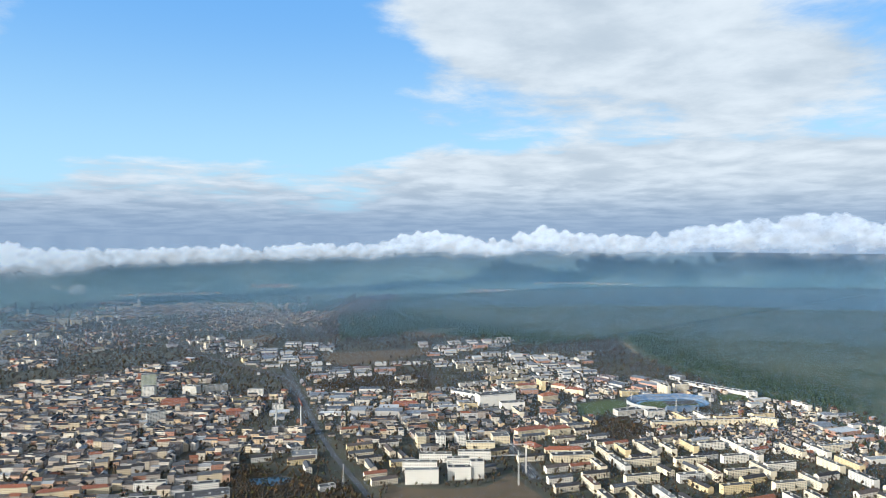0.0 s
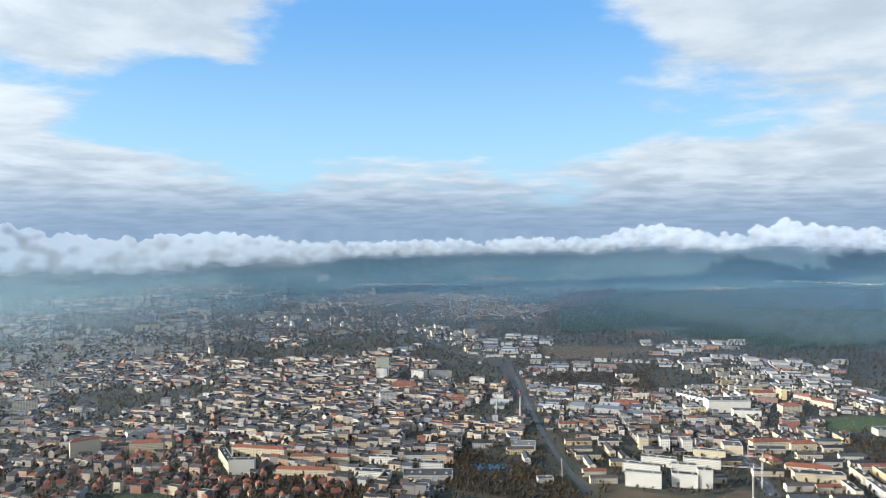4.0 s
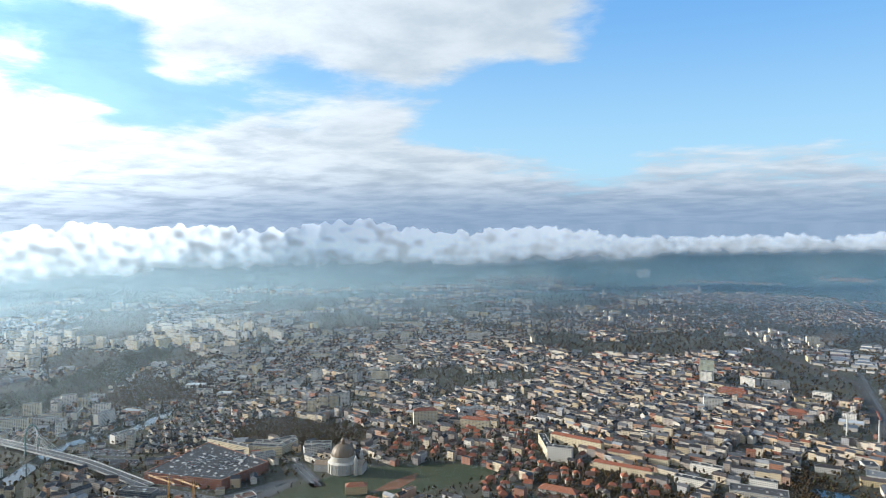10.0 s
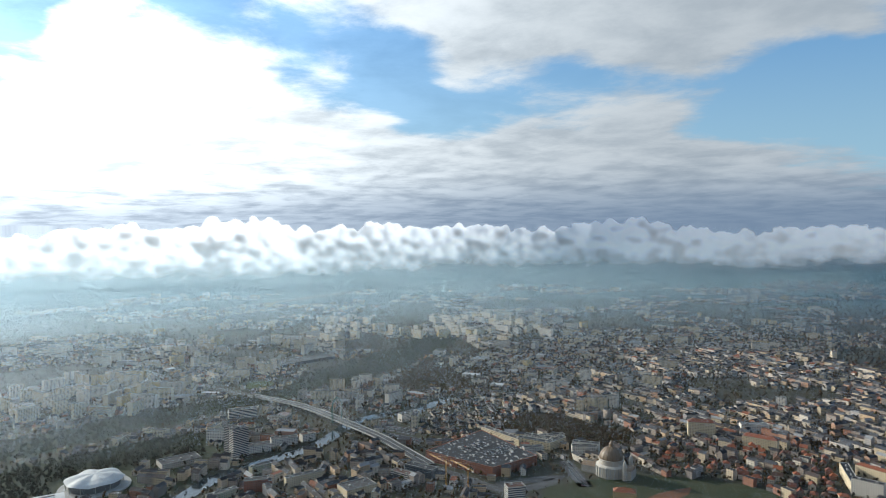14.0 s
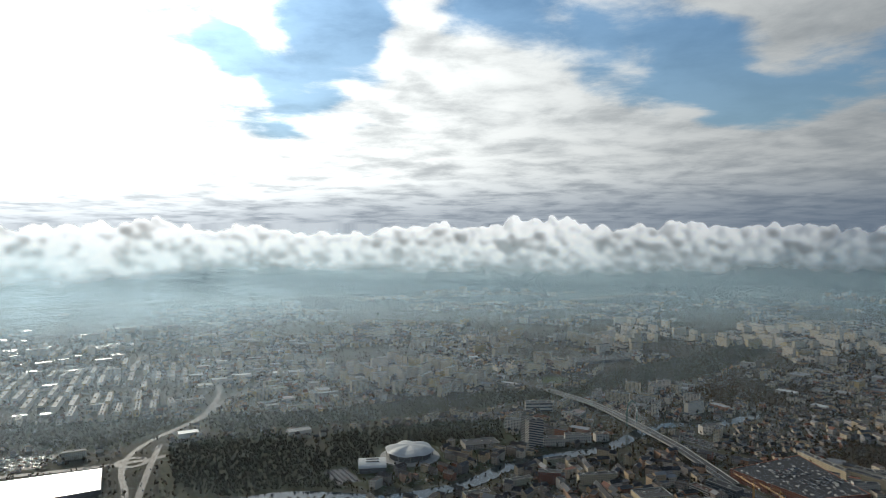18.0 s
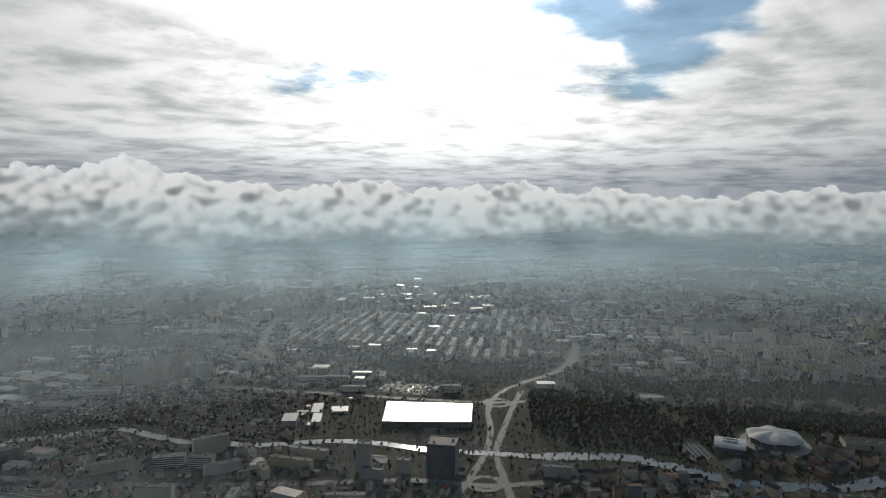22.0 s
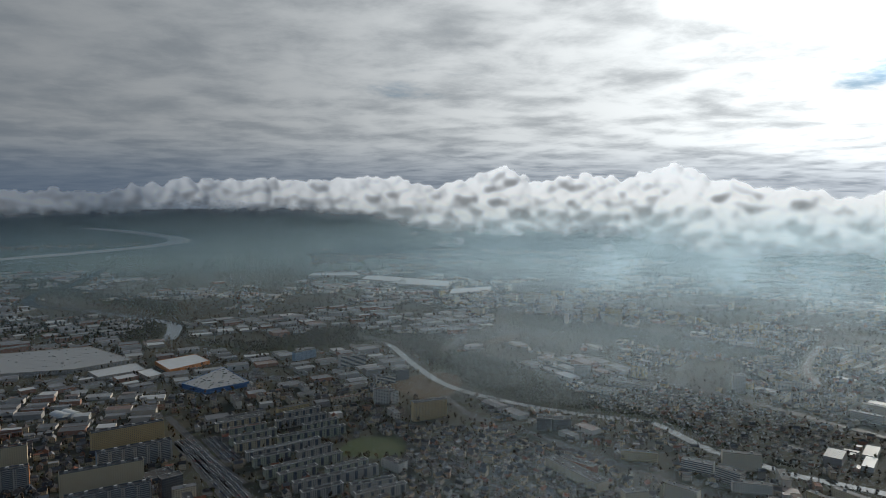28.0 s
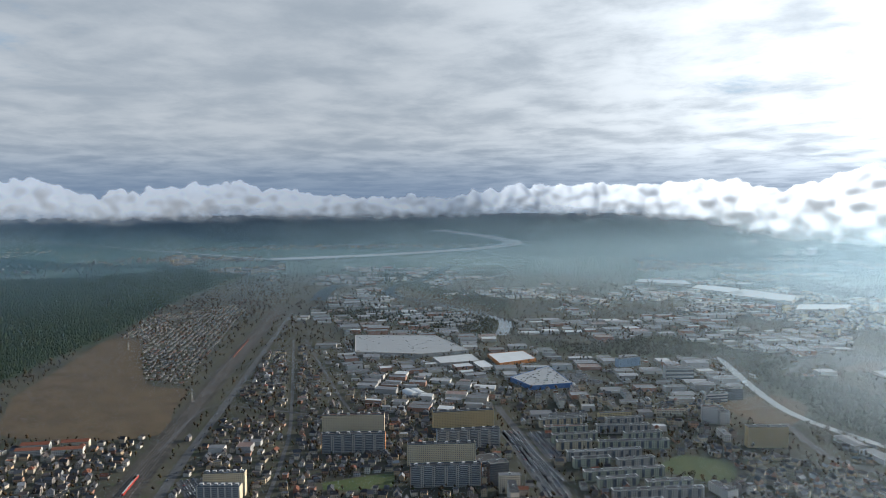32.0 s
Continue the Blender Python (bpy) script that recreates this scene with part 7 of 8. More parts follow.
district("hall", [(-838, -2302), (-425, -2413), (0, -2450), (425, -2413), (838, -2302), (1265, -3477), (642, -3644), (0, -3700), (-642, -3644), (-1265, -3477)], 20, 208)
district("old", [(-693, 400), (-749, 280), (-785, 153), (-800, 21), (-792, -111), (-1337, -188), (-1350, 35), (-1325, 258), (-1265, 473), (-1169, 675)], 60, 209)
district("mixed", [(-1169, 675), (-1265, 473), (-1325, 258), (-1350, 35), (-1337, -188), (-2377, -334), (-2399, 63), (-2356, 458), (-2248, 840), (-2078, 1200)], 60, 210)
district("mixed", [(-2078, 1200), (-2255, 821), (-2364, 417), (-2400, 0), (-2364, -417), (-4235, -747), (-4300, 0), (-4235, 747), (-4041, 1471), (-3724, 2150)], 50, 211)
district("old", [(-220, 821), (-383, 759), (-529, 665), (-654, 544), (-751, 399), (-1501, 798), (-1307, 1087), (-1058, 1330), (-765, 1518), (-440, 1642)], 8, 212)
district("mixed", [(-440, 1642), (-765, 1518), (-1058, 1330), (-1307, 1087), (-1501, 798), (-2649, 1408), (-2307, 1918), (-1868, 2348), (-1350, 2679), (-776, 2898)], 31, 213)
district("mixed", [(-1026, 2819), (-1523, 2585), (-1968, 2264), (-2348, 1868), (-2649, 1408), (-4238, 2253), (-3757, 2988), (-3149, 3623), (-2436, 4136), (-1642, 4511)], 31, 214)
district("slab3", [(516, 737), (341, 833), (149, 888), (-51, 899), (-248, 865), (-413, 1442), (-85, 1498), (248, 1479), (568, 1388), (860, 1229)], 20, 215)
district("mixed", [(832, 1188), (549, 1342), (239, 1430), (-82, 1448), (-400, 1394), (-565, 1971), (-116, 2047), (338, 2022), (776, 1897), (1176, 1679)], 12, 216)
district("hall", [(416, 1956), (140, 1995), (-140, 1995), (-416, 1956), (-684, 1879), (-855, 2349), (-520, 2445), (-174, 2494), (174, 2494), (520, 2445)], 12, 217)
district("house", [(-1800, -3118), (-1450, -3295), (-1083, -3433), (-702, -3531), (-314, -3586), (-453, -5180), (-1014, -5100), (-1564, -4959), (-2094, -4760), (-2600, -4503)], 10, 218)
district("mixed", [(-2837, -2216), (-2611, -2478), (-2362, -2717), (-2091, -2931), (-1800, -3118), (-2400, -4157), (-2787, -3908), (-3149, -3623), (-3482, -3304), (-3782, -2955)], 10, 219)

# trees along streets and in yards
town_trees([(400, 550), (337, 591), (269, 624), (199, 650), (126, 668), (51, 678), (-24, 680), (-174, 4997), (378, 4986), (925, 4914), (1462, 4782), (1980, 4591), (2475, 4345), (2939, 4045)], 400)
town_trees([(-24, 680), (-99, 673), (-172, 658), (-244, 635), (-312, 604), (-377, 566), (-437, 521), (-3214, 3830), (-2772, 4161), (-2296, 4442), (-1792, 4668), (-1266, 4837), (-725, 4947), (-174, 4997)], 401)
town_trees([(-437, 521), (-492, 470), (-541, 412), (-583, 350), (-618, 284), (-645, 214), (-665, 141), (-4891, 1040), (-4746, 1573), (-4544, 2087), (-4286, 2575), (-3976, 3032), (-3617, 3452), (-3214, 3830)], 402)
town_trees([(-665, 141), (-677, 67), (-680, -8), (-675, -83), (-662, -157), (-640, -229), (-611, -298), (-4494, -2192), (-4708, -1683), (-4865, -1153), (-4963, -609), (-5000, -58), (-4976, 494), (-4891, 1040)], 403)
town_trees([(-611, -298), (-575, -364), (-531, -425), (-481, -481), (-425, -531), (-364, -575), (-298, -611), (-2192, -4494), (-2674, -4225), (-3124, -3904), (-3536, -3536), (-3904, -3124), (-4225, -2674), (-4494, -2192)], 404)
town_trees([(-298, -611), (-229, -640), (-157, -662), (-83, -675), (-8, -680), (67, -677), (141, -665), (1040, -4891), (494, -4976), (-58, -5000), (-609, -4963), (-1153, -4865), (-1683, -4708), (-2192, -4494)], 405)
town_trees([(141, -665), (214, -645), (284, -618), (350, -583), (412, -541), (470, -492), (521, -437), (3830, -3214), (3452, -3617), (3032, -3976), (2575, -4286), (2087, -4544), (1573, -4746), (1040, -4891)], 406)

# far villages in the forest country, past the ground that is planned in plots
def far_village(az, r, wide, deep, count, seed):
    rnd = random.Random(seed)
    for _ in range(count):
        a, q = radians(az + rnd.uniform(-wide, wide) * rnd.random() ** 0.4), r + rnd.gauss(0, deep)
        x, y, k = -math.sin(a) * q, math.cos(a) * q, rnd.uniform(0.7, 1.15)
        plots.append((q, "house", x, y, rnd.uniform(0, math.pi), 12 * k, 9 * k, 6 * k, rnd.choice(("gable", "gable", "hip")), 3.2 * k, False))


far_village(21, 4150, 9, 160, 630, 301)
far_village(13, 3600, 8, 180, 495, 302)
far_village(25, 3250, 5, 220, 300, 303)
far_village(14, 6000, 2.2, 120, 165, 304)
far_village(22, 5350, 4.5, 60, 135, 305)
far_village(-4.5, 5200, 2.8, 140, 255, 306)
far_village(2, 4500, 4, 60, 90, 307)
far_village(-12, 6300, 5, 50, 90, 308)
far_village(38, 5200, 5, 260, 390, 309)
far_village(200, 6200, 14, 160, 450, 310)
far_village(212, 5200, 8, 120, 210, 311)

# ---- raising the houses ----
plots.sort(key=lambda p: p[0])
NEAREST = {"old": 260, "slab5": 150, "slab3": 60, "slab11": 40, "house": 190, "villa": 60, "hall": 130, "allot": 60}
counts, rest = {}, {}
for p in plots:
    dist, style, x, y, a, ln, wd, h, rf, rise, red = p
    counts[style] = counts.get(style, 0) + 1
    name, cat, label, wall_mat, roof_mat = KINDS[style]
    roof_mat = ROOF_RED if red else roof_mat
    if counts[style] <= NEAREST[style] and dist < 2600:
        thing = tagged(new(name), label, cat, "buildings of the town")
        thing.matrix_basis = Matrix.Translation((x, y, 0)) @ Matrix.Rotation(a, 4, "Z")
        b = Buf()
        shell(b, ln, wd, h, rf, rise, style not in ("hall", "allot"), 0, 1)
        for slot, pname in ((0, "wall"), (1, "roof")):
            fs = [k for k, s in enumerate(b.s) if s == slot]
            used = sorted({i for k in fs for i in b.f[k]})
            back_to = {i: k for k, i in enumerate(used)}
            uv, at = [], 0
            for k, f in enumerate(b.f):
                if b.s[k] == slot:
                    uv += b.uv[at:at + len(f)]
                at += len(f)
            part(pname, mesh_of(pname, [b.v[i] for i in used], [tuple(back_to[i] for i in b.f[k]) for k in fs], [(wall_mat, roof_mat)[slot]], uv, bend=False), thing)
        rnd = random.Random(int(x * 7 + y))
        if style in ("old", "house", "villa"):
            for _ in range(2 if style == "old" else 1):
                cx, cy = rnd.uniform(-0.35, 0.35) * ln, rnd.uniform(-0.2, 0.2) * wd
                part("chimney", mesh_of("chimney", box(cx - 0.5, cy - 0.4, h - 0.6, cx + 0.5, cy + 0.4, h + (rise if rf != "flat" else 0) + 1.3), BOX, [ROOF_RED], bend=False), thing)
        elif style in ("slab5", "slab11"):
            for k in range(max(1, int(ln / 22))):
                cx = (k + 0.5) * ln / max(1, int(ln / 22)) - ln / 2
                part("roof_hatch", mesh_of("roof_hatch", box(cx - 1.6, -1.4, h - 0.5, cx + 1.6, 1.6, h + 2.0), BOX, [CONCRETE], bend=False), thing)
    else:
        rest.setdefault((style, red, int((math.degrees(math.atan2(-x, y)) + 360) % 360 // 40)), []).append(p)
for (style, red, sector), group in rest.items():
    name, cat, label, wall_mat, roof_mat = KINDS[style]
    b = Buf()
    for dist, _, x, y, a, ln, wd, h, rf, rise, _ in group:
        one = Buf()
        shell(one, ln, wd, h, rf, rise, style not in ("hall", "allot"))
        if style in ("slab5", "slab11"):
            one.add(box(-1.6, -1.4, h - 0.5, 1.6, 1.6, h + 2.2), BOX, 0)
        c, s = math.cos(a), math.sin(a)
        b.add([(x + u * c - v * s, y + u * s + v * c, z) for u, v, z in one.v], one.f, 0)
        b.s[-len(one.s):] = one.s
        b.uv[-len(one.uv):] = one.uv
    tagged(new("distant_" + name + "s", mesh_of("distant_" + name + "s", b.v, b.f, [wall_mat, ROOF_RED if red else roof_mat], b.uv, b.s)), "far rows, " + label, cat, kind="stuff")

# ---- cumulus bank ----
def cloud_material():
    m, n = material("cloud")
    g = n.add("ShaderNodeNewGeometry")
    uv = n.add("ShaderNodeSeparateXYZ", Vector=n.add("ShaderNodeUVMap").outputs[0])
    thin, cover = uv.outputs[0], uv.outputs[1]
    way = n.add("ShaderNodeAttribute")
    way.attribute_name = "billow"
    k = n.noise(g.outputs["Position"], 0.020, 6.0, 0.6)
    wisp = n.noise(g.outputs["Position"], 0.006, 5.0, 0.55)
    veil = n.smooth(n.math("ADD", cover, n.math("MULTIPLY_ADD", k, 0.5, n.math("MULTIPLY_ADD", wisp, 0.6, -0.55))), 0.18, 0.86, 0.0, 0.98)
    grain = n.t.nodes.new("ShaderNodeTexNoise")
    n.put(grain.inputs["Vector"], g.outputs["Position"])
    grain.inputs["Scale"].default_value, grain.inputs["Detail"].default_value = 0.014, 5.0
    rough_way = n.vmath("MULTIPLY", n.vmath("SUBTRACT", grain.outputs["Color"], (0.5, 0.5, 0.5)), (0.28, 0.28, 0.28))
    # normals bent along the sun's way and upward imitate light scattered inside the cloud
    soft_way = n.vmath("NORMALIZE", n.vmath("ADD", n.vmath("ADD", n.vmath("MULTIPLY", way.outputs["Vector"], (0.55, 0.55, 0.55)), rough_way), tuple(SUN_DIR * 0.6 + Vector((0, 0, 0.34)))))
    through_way = n.vmath("NORMALIZE", n.vmath("ADD", n.vmath("ADD", n.vmath("MULTIPLY", way.outputs["Vector"], (1.0, 1.0, 0.15)), rough_way), tuple(SUN_DIR * -0.3)))
    mass = n.noise(g.outputs["Position"], 0.0028, 3.0, 0.5)
    # Light on the billow tops is painted into the translucent colour through thin.
    lit_tops = n.smooth(n.math("MULTIPLY_ADD", n.math("SUBTRACT", mass, 0.5), 0.5, n.math("MULTIPLY_ADD", n.math("SUBTRACT", wisp, 0.5), 0.12, thin)), 0.12, 0.90, 0.27, 0.88)
    d = n.add("ShaderNodeBsdfDiffuse", Color=(0.175, 0.18, 0.195, 1), Normal=soft_way)
    tr = n.add("ShaderNodeBsdfTranslucent", Color=n.vmath("MULTIPLY", n.add("ShaderNodeCombineXYZ", X=lit_tops, Y=lit_tops, Z=lit_tops).outputs[0], (0.97, 1.02, 1.10)), Normal=through_way)
    mix = n.add("ShaderNodeAddShader")
    n.put(mix.inputs[0], d.outputs[0])
    n.put(mix.inputs[1], tr.outputs[0])
    clear_air = n.add("ShaderNodeBsdfTransparent")
    fade = n.add("ShaderNodeMixShader", Fac=veil)
    n.put(fade.inputs[1], clear_air.outputs[0])
    n.put(fade.inputs[2], mix.outputs[0])
    n.add("ShaderNodeOutputMaterial", Surface=fade.outputs[0])
    return m


CLOUD = cloud_material()
CREST = ((-50, -33, -29.5, -23.7, -16.2, -11, -8.8, -5, 2, 6, 16, 26, 31.5, 35, 38.5, 44, 47.7, 50.9, 56.5, 59.7, 63, 69, 71.9, 76.6, 84.8, 89.8,
          92.3, 98.8, 103.2, 106.9, 109.7, 113.9, 123, 126.8, 133, 138.4, 143.5, 145.1, 150, 153.2, 156.4, 158.8, 165.4, 169, 178, 184.7, 190.8, 201.4, 207.6, 218.5, 222.4, 245),
         (1.0, 1.0, 1.8, 1.3, 0.2, 0.3, 0.9, -0.3, 0.5, -0.5, -0.85, -0.9, -0.8, -0.1, -0.3, -0.6, -0.2, 0.5, -0.2, -0.5, 0.1, -0.3, 0.2, -0.5, 0.7, -0.6,
          0.2, -0.7, -0.8, 0.0, -0.7, 0.2, -0.2, 0.6, -0.1, 0.5, 1.6, 2.4, 1.0, 1.7, 0.8, 2.2, 0.6, 1.4, 1.1, 1.3, 0.1, 0.4, 1.4, 0.5, 1.7, 1.0))
FOOT = ((-50, -30, -19, -9, 2, 18, 26, 29, 36, 41, 51, 64, 77, 84, 94, 103, 110, 119, 130, 137, 141, 147, 156, 165, 171, 181, 194, 211, 245),
        (-2.4, -2.4, -2.2, -1.9, -2.0, -2.4, -2.6, -3.4, -3.8, -4.0, -4.0, -4.2, -4.8, -4.9, -4.8, -4.5, -4.4, -5.4, -5.2, -5.3, -6.2, -4.6, -4.2, -4.1, -2.6, -2.1, -1.9, -2.2, -1.9))
WISPS = ((28.1, -3.9, 0.55), (29.4, -3.7, 0.36), (142.6, -9.0, 0.55), (142.0, -8.8, 0.40), (140.6, -6.3, 0.50), (164.0, -4.2, 0.40), (162.8, -4.0, 0.42), (166.5, -3.4, 0.3), (150.5, -4.4, 0.45))
FINE = 0.1


def heaps(a0, a1):
    """Azimuth, height, radius and forwardness of every dome of the bank."""
    rng = np.random.default_rng(7)
    domes = []
    az = a0
    while az < a1:
        top, foot = float(np.interp(az, *CREST)), float(np.interp(az, *FOOT))
        deep = min(1.0, (top - foot) / 5.5)
        size = 0.5 + 0.65 * deep
        r = rng.uniform(0.45, 1.0) * size
        e = top + rng.normal(0, 0.10)
        while e > foot + 0.2:
            domes.append((az + rng.normal(0, 0.35), e - r, r, 84 * (0.6 - e) + rng.normal(0, 22)))
            e -= rng.uniform(0.6, 1.3) * r
            r = rng.uniform(0.55, 1.45) * size
        az += 0.7 * size
    grown = list(domes)
    for x, y, r, f in domes:
        for _ in range(4):
            t, q = rng.uniform(-0.15 * math.pi, 1.15 * math.pi), rng.uniform(0.45, 0.95)
            s = r * rng.uniform(0.24, 0.5)
            grown.append((x + r * q * math.cos(t), y + r * q * math.sin(t), s, f + 38 * r * math.sqrt(1 - q * q) - 8 * s))
    grown = [d for d in grown if d[1] - d[2] > float(np.interp(d[0], *FOOT)) - 0.5]
    for x, y, r in WISPS:
        for _ in range(14):
            grown.append((x + rng.normal(0, r * 0.7), y + rng.normal(0, r * 0.3), r * rng.uniform(0.25, 0.65), 380.0))
    return grown


def cumulus(a0, a1, grown):
    """A stretch of the heap-cloud bank: billows upon billows, each a dome, uneven along the crest and thinning out at the foot."""
    pad = 0.8
    first, last = a0, a1
    a0, a1 = a0 - pad, a1 + pad
    low, rows = -10.4, 152
    cols = round((a1 - a0) / FINE) + 1
    A = a0 + np.arange(cols) * FINE
    E = low + np.arange(rows) * FINE
    front = np.full((cols, rows), -1e9)
    thin = np.ones((cols, rows))
    billow = np.zeros((cols, rows, 3))
    for x, y, r, f in grown:
        i0, i1 = max(0, int((x - r - a0) / FINE) + 1), min(cols, int((x + r - a0) / FINE) + 1)
        j0, j1 = max(0, int((y - r - low) / FINE) + 1), min(rows, int((y + r - low) / FINE) + 1)
        if i0 >= i1 or j0 >= j1:
            continue
        dx, dy = (A[i0:i1, None] - x) / r, (E[None, j0:j1] - y) / r
        h = 1 - dx * dx - dy * dy
        hit = h > 0
        h = np.sqrt(np.maximum(h, 0))
        d = f + 38 * r * h
        hit &= d > front[i0:i1, j0:j1]
        front[i0:i1, j0:j1][hit] = d[hit]
        thin[i0:i1, j0:j1][hit] = (1 - h * min(1.0, 0.3 + r))[hit]
        billow[i0:i1, j0:j1][hit] = np.stack(np.broadcast_arrays(dx, dy, h), -1)[hit]
    body = front > -1e8

    def spread(v):
        p = np.pad(v, [(1, 1), (1, 1)] + [(0, 0)] * (v.ndim - 2), mode="edge")
        return (p[:-2, 1:-1] + p[2:, 1:-1] + p[1:-1, :-2] + p[1:-1, 2:] + p[1:-1, 1:-1]) / 5

    front[~body] = 0
    foot, crest = np.interp(A, *FOOT)[:, None], np.interp(A, *CREST)[:, None]
    share, total = body.astype(float), front.copy()
    for _ in range(4):
        share, total = spread(share), spread(total)
    front = total / np.maximum(share, 1e-6)
    # the inside of the bank has no holes
    full = body | ((E[None, :] > foot - 0.3) & (E[None, :] < crest - 0.4))
    cover = spread(spread(full.astype(float)))
    above = np.clip((E[None, :] - foot + 0.2) / np.minimum(2.2, 0.62 * (crest - foot)), 0, 1)
    loose = np.zeros_like(cover)
    for x, y, r in WISPS:
        loose = np.maximum(loose, np.clip(1.2 - np.hypot((A[:, None] - x) / 1.6, E[None, :] - y) / r, 0, 0.55))
    cover = cover * np.maximum(above, loose) * np.interp(A, (-50, -18, -8, 30, 40, 172, 180, 245), (0.60, 0.62, 0.74, 0.74, 1.0, 1.0, 0.9, 0.9))[:, None]
    billow[~body], thin[~body] = (0, 0.4, 0.6), 0.5
    billow[..., 1] = np.maximum(billow[..., 1], -0.15)
    for _ in range(6):
        billow, thin = spread(billow), spread(thin)
    heave = billow[..., 1]
    for _ in range(9):
        heave = spread(heave)
    lean = 84 * (0.6 - E[None, :])
    dist = 4560 - lean - 0.04 * (front - lean)
    th, el = np.radians(A)[:, None], np.radians(E)[None, :]
    # hanging scraps stay clear of the ground
    dist = np.minimum(dist, (HEIGHT - 50) / np.tan(np.maximum(-el, 0.01)))
    P = np.stack([-np.sin(th) * dist, np.cos(th) * dist, HEIGHT + dist * np.tan(el)], -1)
    # right, up and inward ways at each azimuth, tilted as if the whole bank were one great roll under its billows
    roll = np.clip((E[None, :] - foot) / (crest - foot), 0, 1) - 0.5
    bx, by, bh = billow[..., 0], 0.4 * billow[..., 1] + 0.9 * heave + 0.6 * roll, billow[..., 2] + 0.2
    # thin becomes mostly painted light: upward billow sides and crest lighter, hollows darker.
    thin = 0.1 * thin + 0.9 * np.clip(0.0 + 1.25 * heave + 0.3 * billow[..., 1] + 0.4 * roll, 0, 1)
    W = np.stack([-np.cos(th) * bx + np.sin(th) * bh, -np.sin(th) * bx - np.cos(th) * bh, by + 0 * th], -1)
    used = (cover > 0.02) & (A[:, None] > first - FINE / 2) & (A[:, None] < last - FINE / 2)
    quad = used[:-1, :-1] | used[:-1, 1:]
    i, j = np.nonzero(quad)
    ids = np.stack([i * rows + j, i * rows + j + 1, (i + 1) * rows + j + 1, (i + 1) * rows + j], 1)
    keep, faces = np.unique(ids, return_inverse=True)
    faces = faces.reshape(-1, 4)
    uv = np.stack([thin.reshape(-1)[keep], cover.reshape(-1)[keep]], -1)[faces].reshape(-1, 2)
    me = mesh_of("cumulus_bank", P.reshape(-1, 3)[keep], faces.tolist(), [CLOUD], uv, smooth=True, bend=False)
    me.attributes.new("billow", "FLOAT_VECTOR", "POINT").data.foreach_set("vector", W.reshape(-1, 3)[keep].astype(np.float32).ravel())
    tagged(new("cumulus_bank", me), "white heaped cumulus clouds low over the horizon", "cloud", "cloud bank", kind="stuff")


DOMES = heaps(-50, 242)
for k in range(12):
    cumulus(-48 + 24 * k, -24 + 24 * k, DOMES)


# ---- haze over the town, imitated by coloured threads ----
def mist_material(name, back_colour, through_colour):
    m, n = material(name)
    d = n.add("ShaderNodeBsdfDiffuse", Color=(*back_colour, 1))
    tr = n.add("ShaderNodeBsdfTranslucent", Color=(*through_colour, 1))
    mix = n.add("ShaderNodeMixShader", Fac=0.78)
    n.put(mix.inputs[1], d.outputs[0])
    n.put(mix.inputs[2], tr.outputs[0])
    n.add("ShaderNodeOutputMaterial", Surface=mix.outputs[0])
    return m


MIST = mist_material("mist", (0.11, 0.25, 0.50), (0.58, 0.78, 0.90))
# the near threads carry the blue of airlight in their colour
AIRLIGHT = mist_material("blue airlight", (0.12, 0.30, 0.66), (0.60, 0.73, 0.82))


def painted_sunbeams(az, el):
    """Sunbeams put into the thread thickness: thicker and thinner bands fanning out from the sun between the clouds."""
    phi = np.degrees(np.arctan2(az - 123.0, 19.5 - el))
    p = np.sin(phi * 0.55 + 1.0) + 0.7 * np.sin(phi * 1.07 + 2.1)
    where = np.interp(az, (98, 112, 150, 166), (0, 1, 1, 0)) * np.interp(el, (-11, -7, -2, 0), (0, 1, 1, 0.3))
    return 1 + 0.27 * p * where


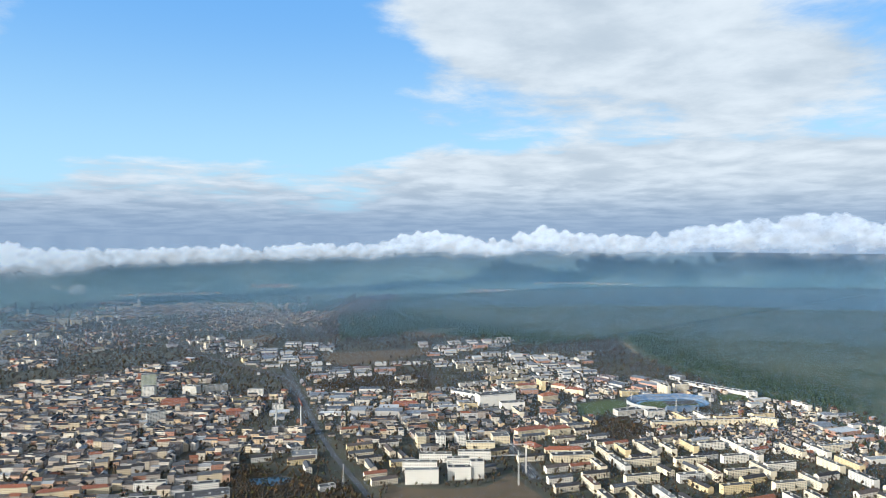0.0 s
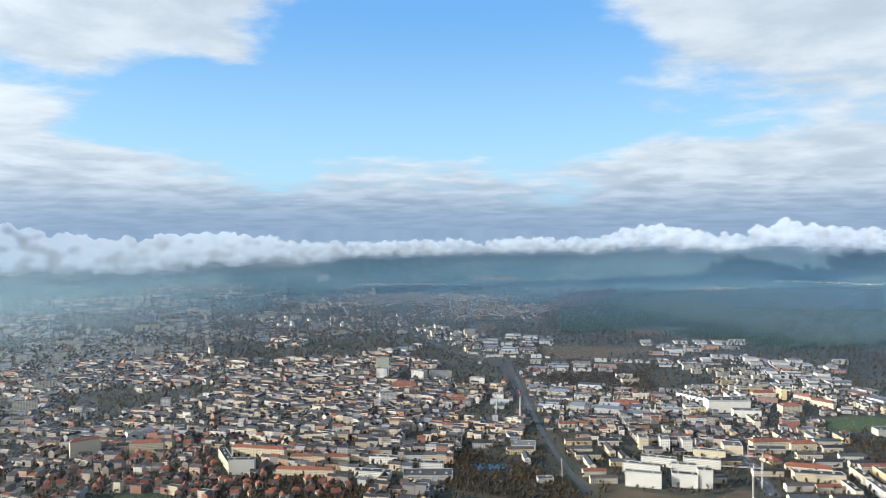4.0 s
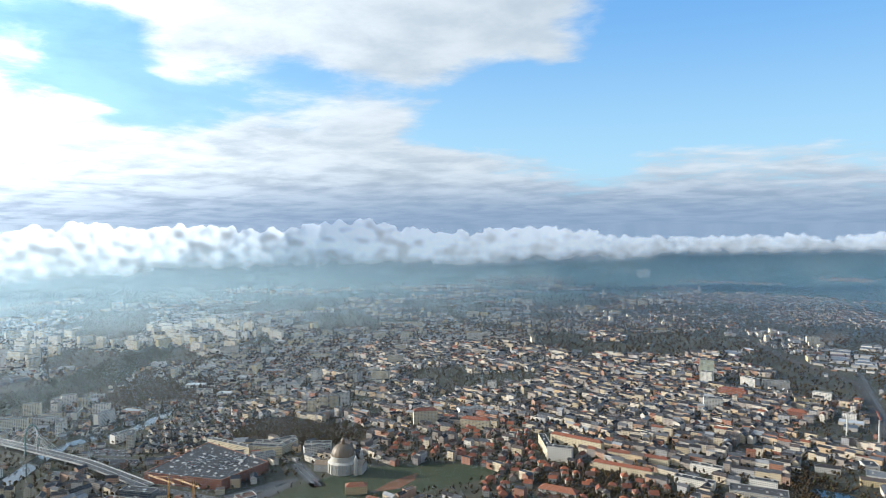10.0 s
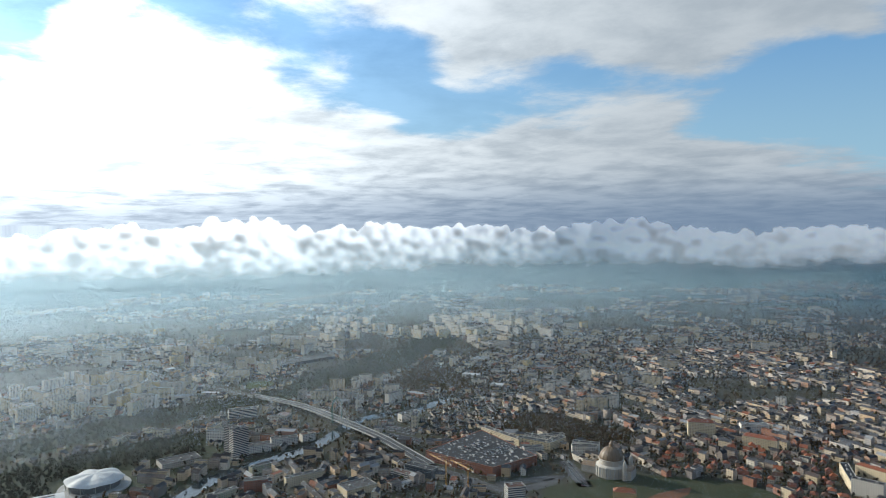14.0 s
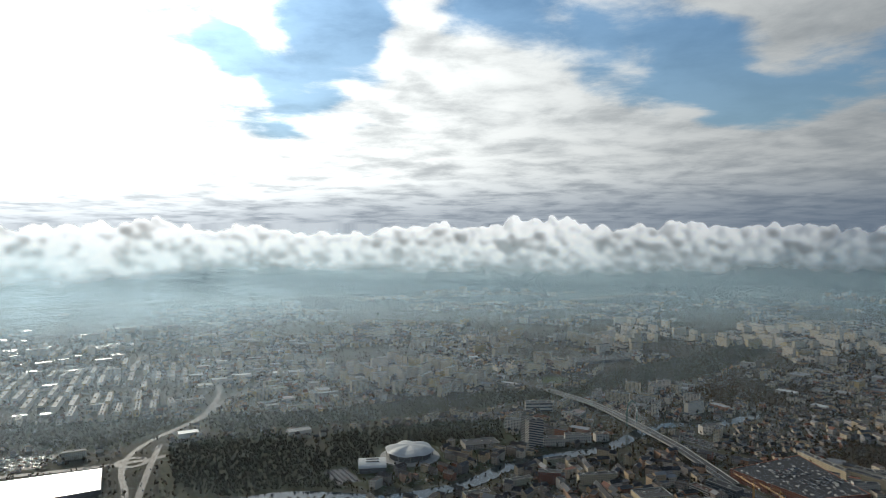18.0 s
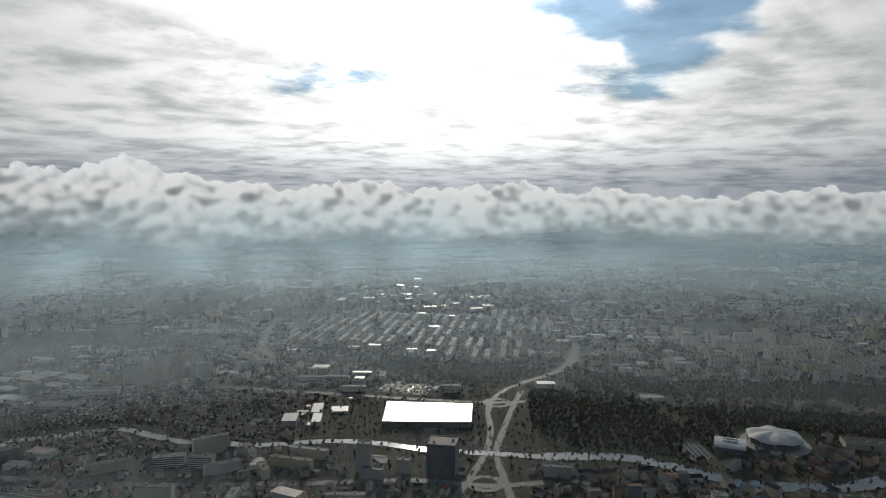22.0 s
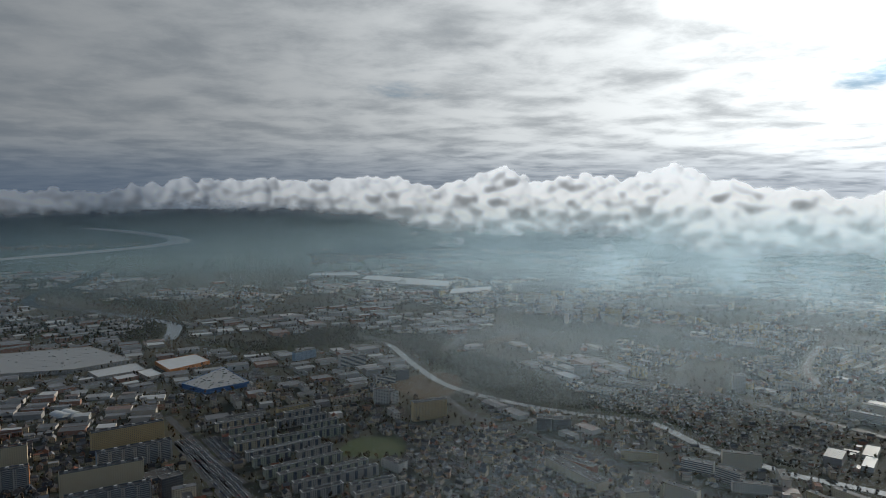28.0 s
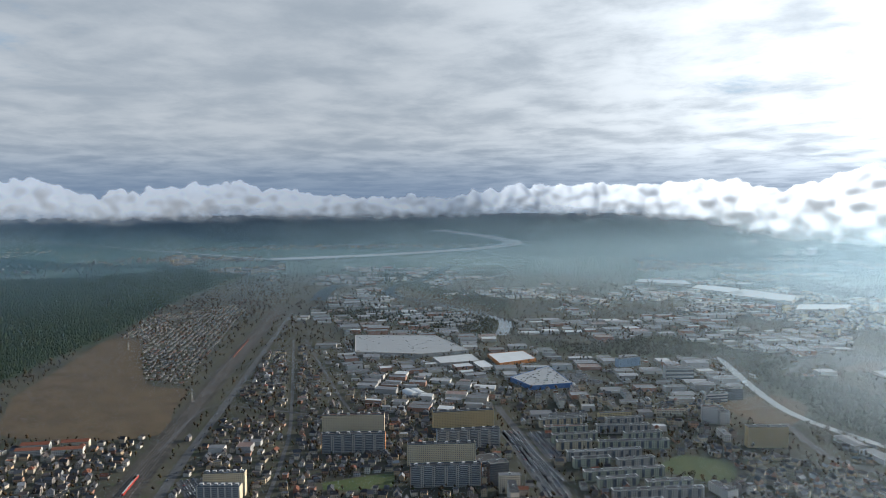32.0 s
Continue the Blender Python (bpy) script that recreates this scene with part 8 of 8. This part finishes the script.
def mist(radius, top, dense, step, shares, mat):
    """Haze imitated by short level threads round the town, far finer than the eye resolves, sparser towards the top and
    of uneven strength round the compass.
    """
    rng = np.random.default_rng(int(radius))
    n = 120 if 2000 < radius < 3000 else 72
    a = np.linspace(0, 360, n + 1) - 60
    z = 1.0 + np.arange(int(top / step))[:, None] * step + rng.uniform(0, step, (int(top / step), n))
    t = step * dense * np.minimum(1.0, z / 150.0 + 0.03) * np.maximum(0.0, 1 - z / top) ** 0.8

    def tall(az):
        return t * np.interp(az, (-60, 30, 55, 85, 97, 112, 135, 150, 158, 167, 176, 215, 300), shares)[None] * painted_sunbeams(az[None], np.degrees(np.arctan2(z - HEIGHT, radius)))

    left, right = tall(a[:-1]), tall(a[1:])
    x, y = -np.sin(np.radians(a)) * radius, np.cos(np.radians(a)) * radius
    o = np.zeros_like(z)
    v = np.stack([np.stack([x[:-1] + o, y[:-1] + o, z], -1), np.stack([x[1:] + o, y[1:] + o, z], -1),
                  np.stack([x[1:] + o, y[1:] + o, z + right], -1), np.stack([x[:-1] + o, y[:-1] + o, z + left], -1)], 2).reshape(-1, 3)
    k = len(v) // 4
    me = bpy.data.meshes.new("mist")
    me.vertices.add(4 * k)
    me.vertices.foreach_set("co", v.astype(np.float32).ravel())
    me.loops.add(4 * k)
    me.loops.foreach_set("vertex_index", np.arange(4 * k, dtype=np.int32))
    me.polygons.add(k)
    me.polygons.foreach_set("loop_start", np.arange(k, dtype=np.int32) * 4)
    me.polygons.foreach_set("loop_total", np.full(k, 4, np.int32))
    me.materials.append(mat)
    me.update(calc_edges=True)
    tagged(new("mist", me), "pale threads imitating the haze over the town", "mist", kind="stuff")


# Peaks on the sun's side imitate its glare as well as bright haze.
NEAR_MIST = (0.9, 0.9, 1.0, 0.8, 1.0, 1.1, 1.6, 3.8, 4.2, 1.8, 0.5, 0.4, 0.7)
LOW_MIST = (1.3, 1.3, 1.5, 2.4, 4.0, 5.4, 6.0, 7.0, 6.4, 3.0, 1.2, 1.0, 1.0)
MID_MIST = (0.6, 0.65, 0.8, 1.0, 1.2, 1.7, 2.0, 2.0, 1.6, 0.9, 0.6, 0.5, 0.4)
FAR_MIST = (1.1, 1.0, 0.7, 0.7, 0.8, 1.0, 1.2, 1.1, 0.9, 0.6, 0.5, 0.5, 0.6)
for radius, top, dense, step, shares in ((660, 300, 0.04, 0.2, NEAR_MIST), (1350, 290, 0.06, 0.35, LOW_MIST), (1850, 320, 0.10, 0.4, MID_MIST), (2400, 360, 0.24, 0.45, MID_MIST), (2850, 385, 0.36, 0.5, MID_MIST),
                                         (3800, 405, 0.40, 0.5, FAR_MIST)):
    mist(radius, top, dense, step, shares, AIRLIGHT if radius < 2000 else MIST)
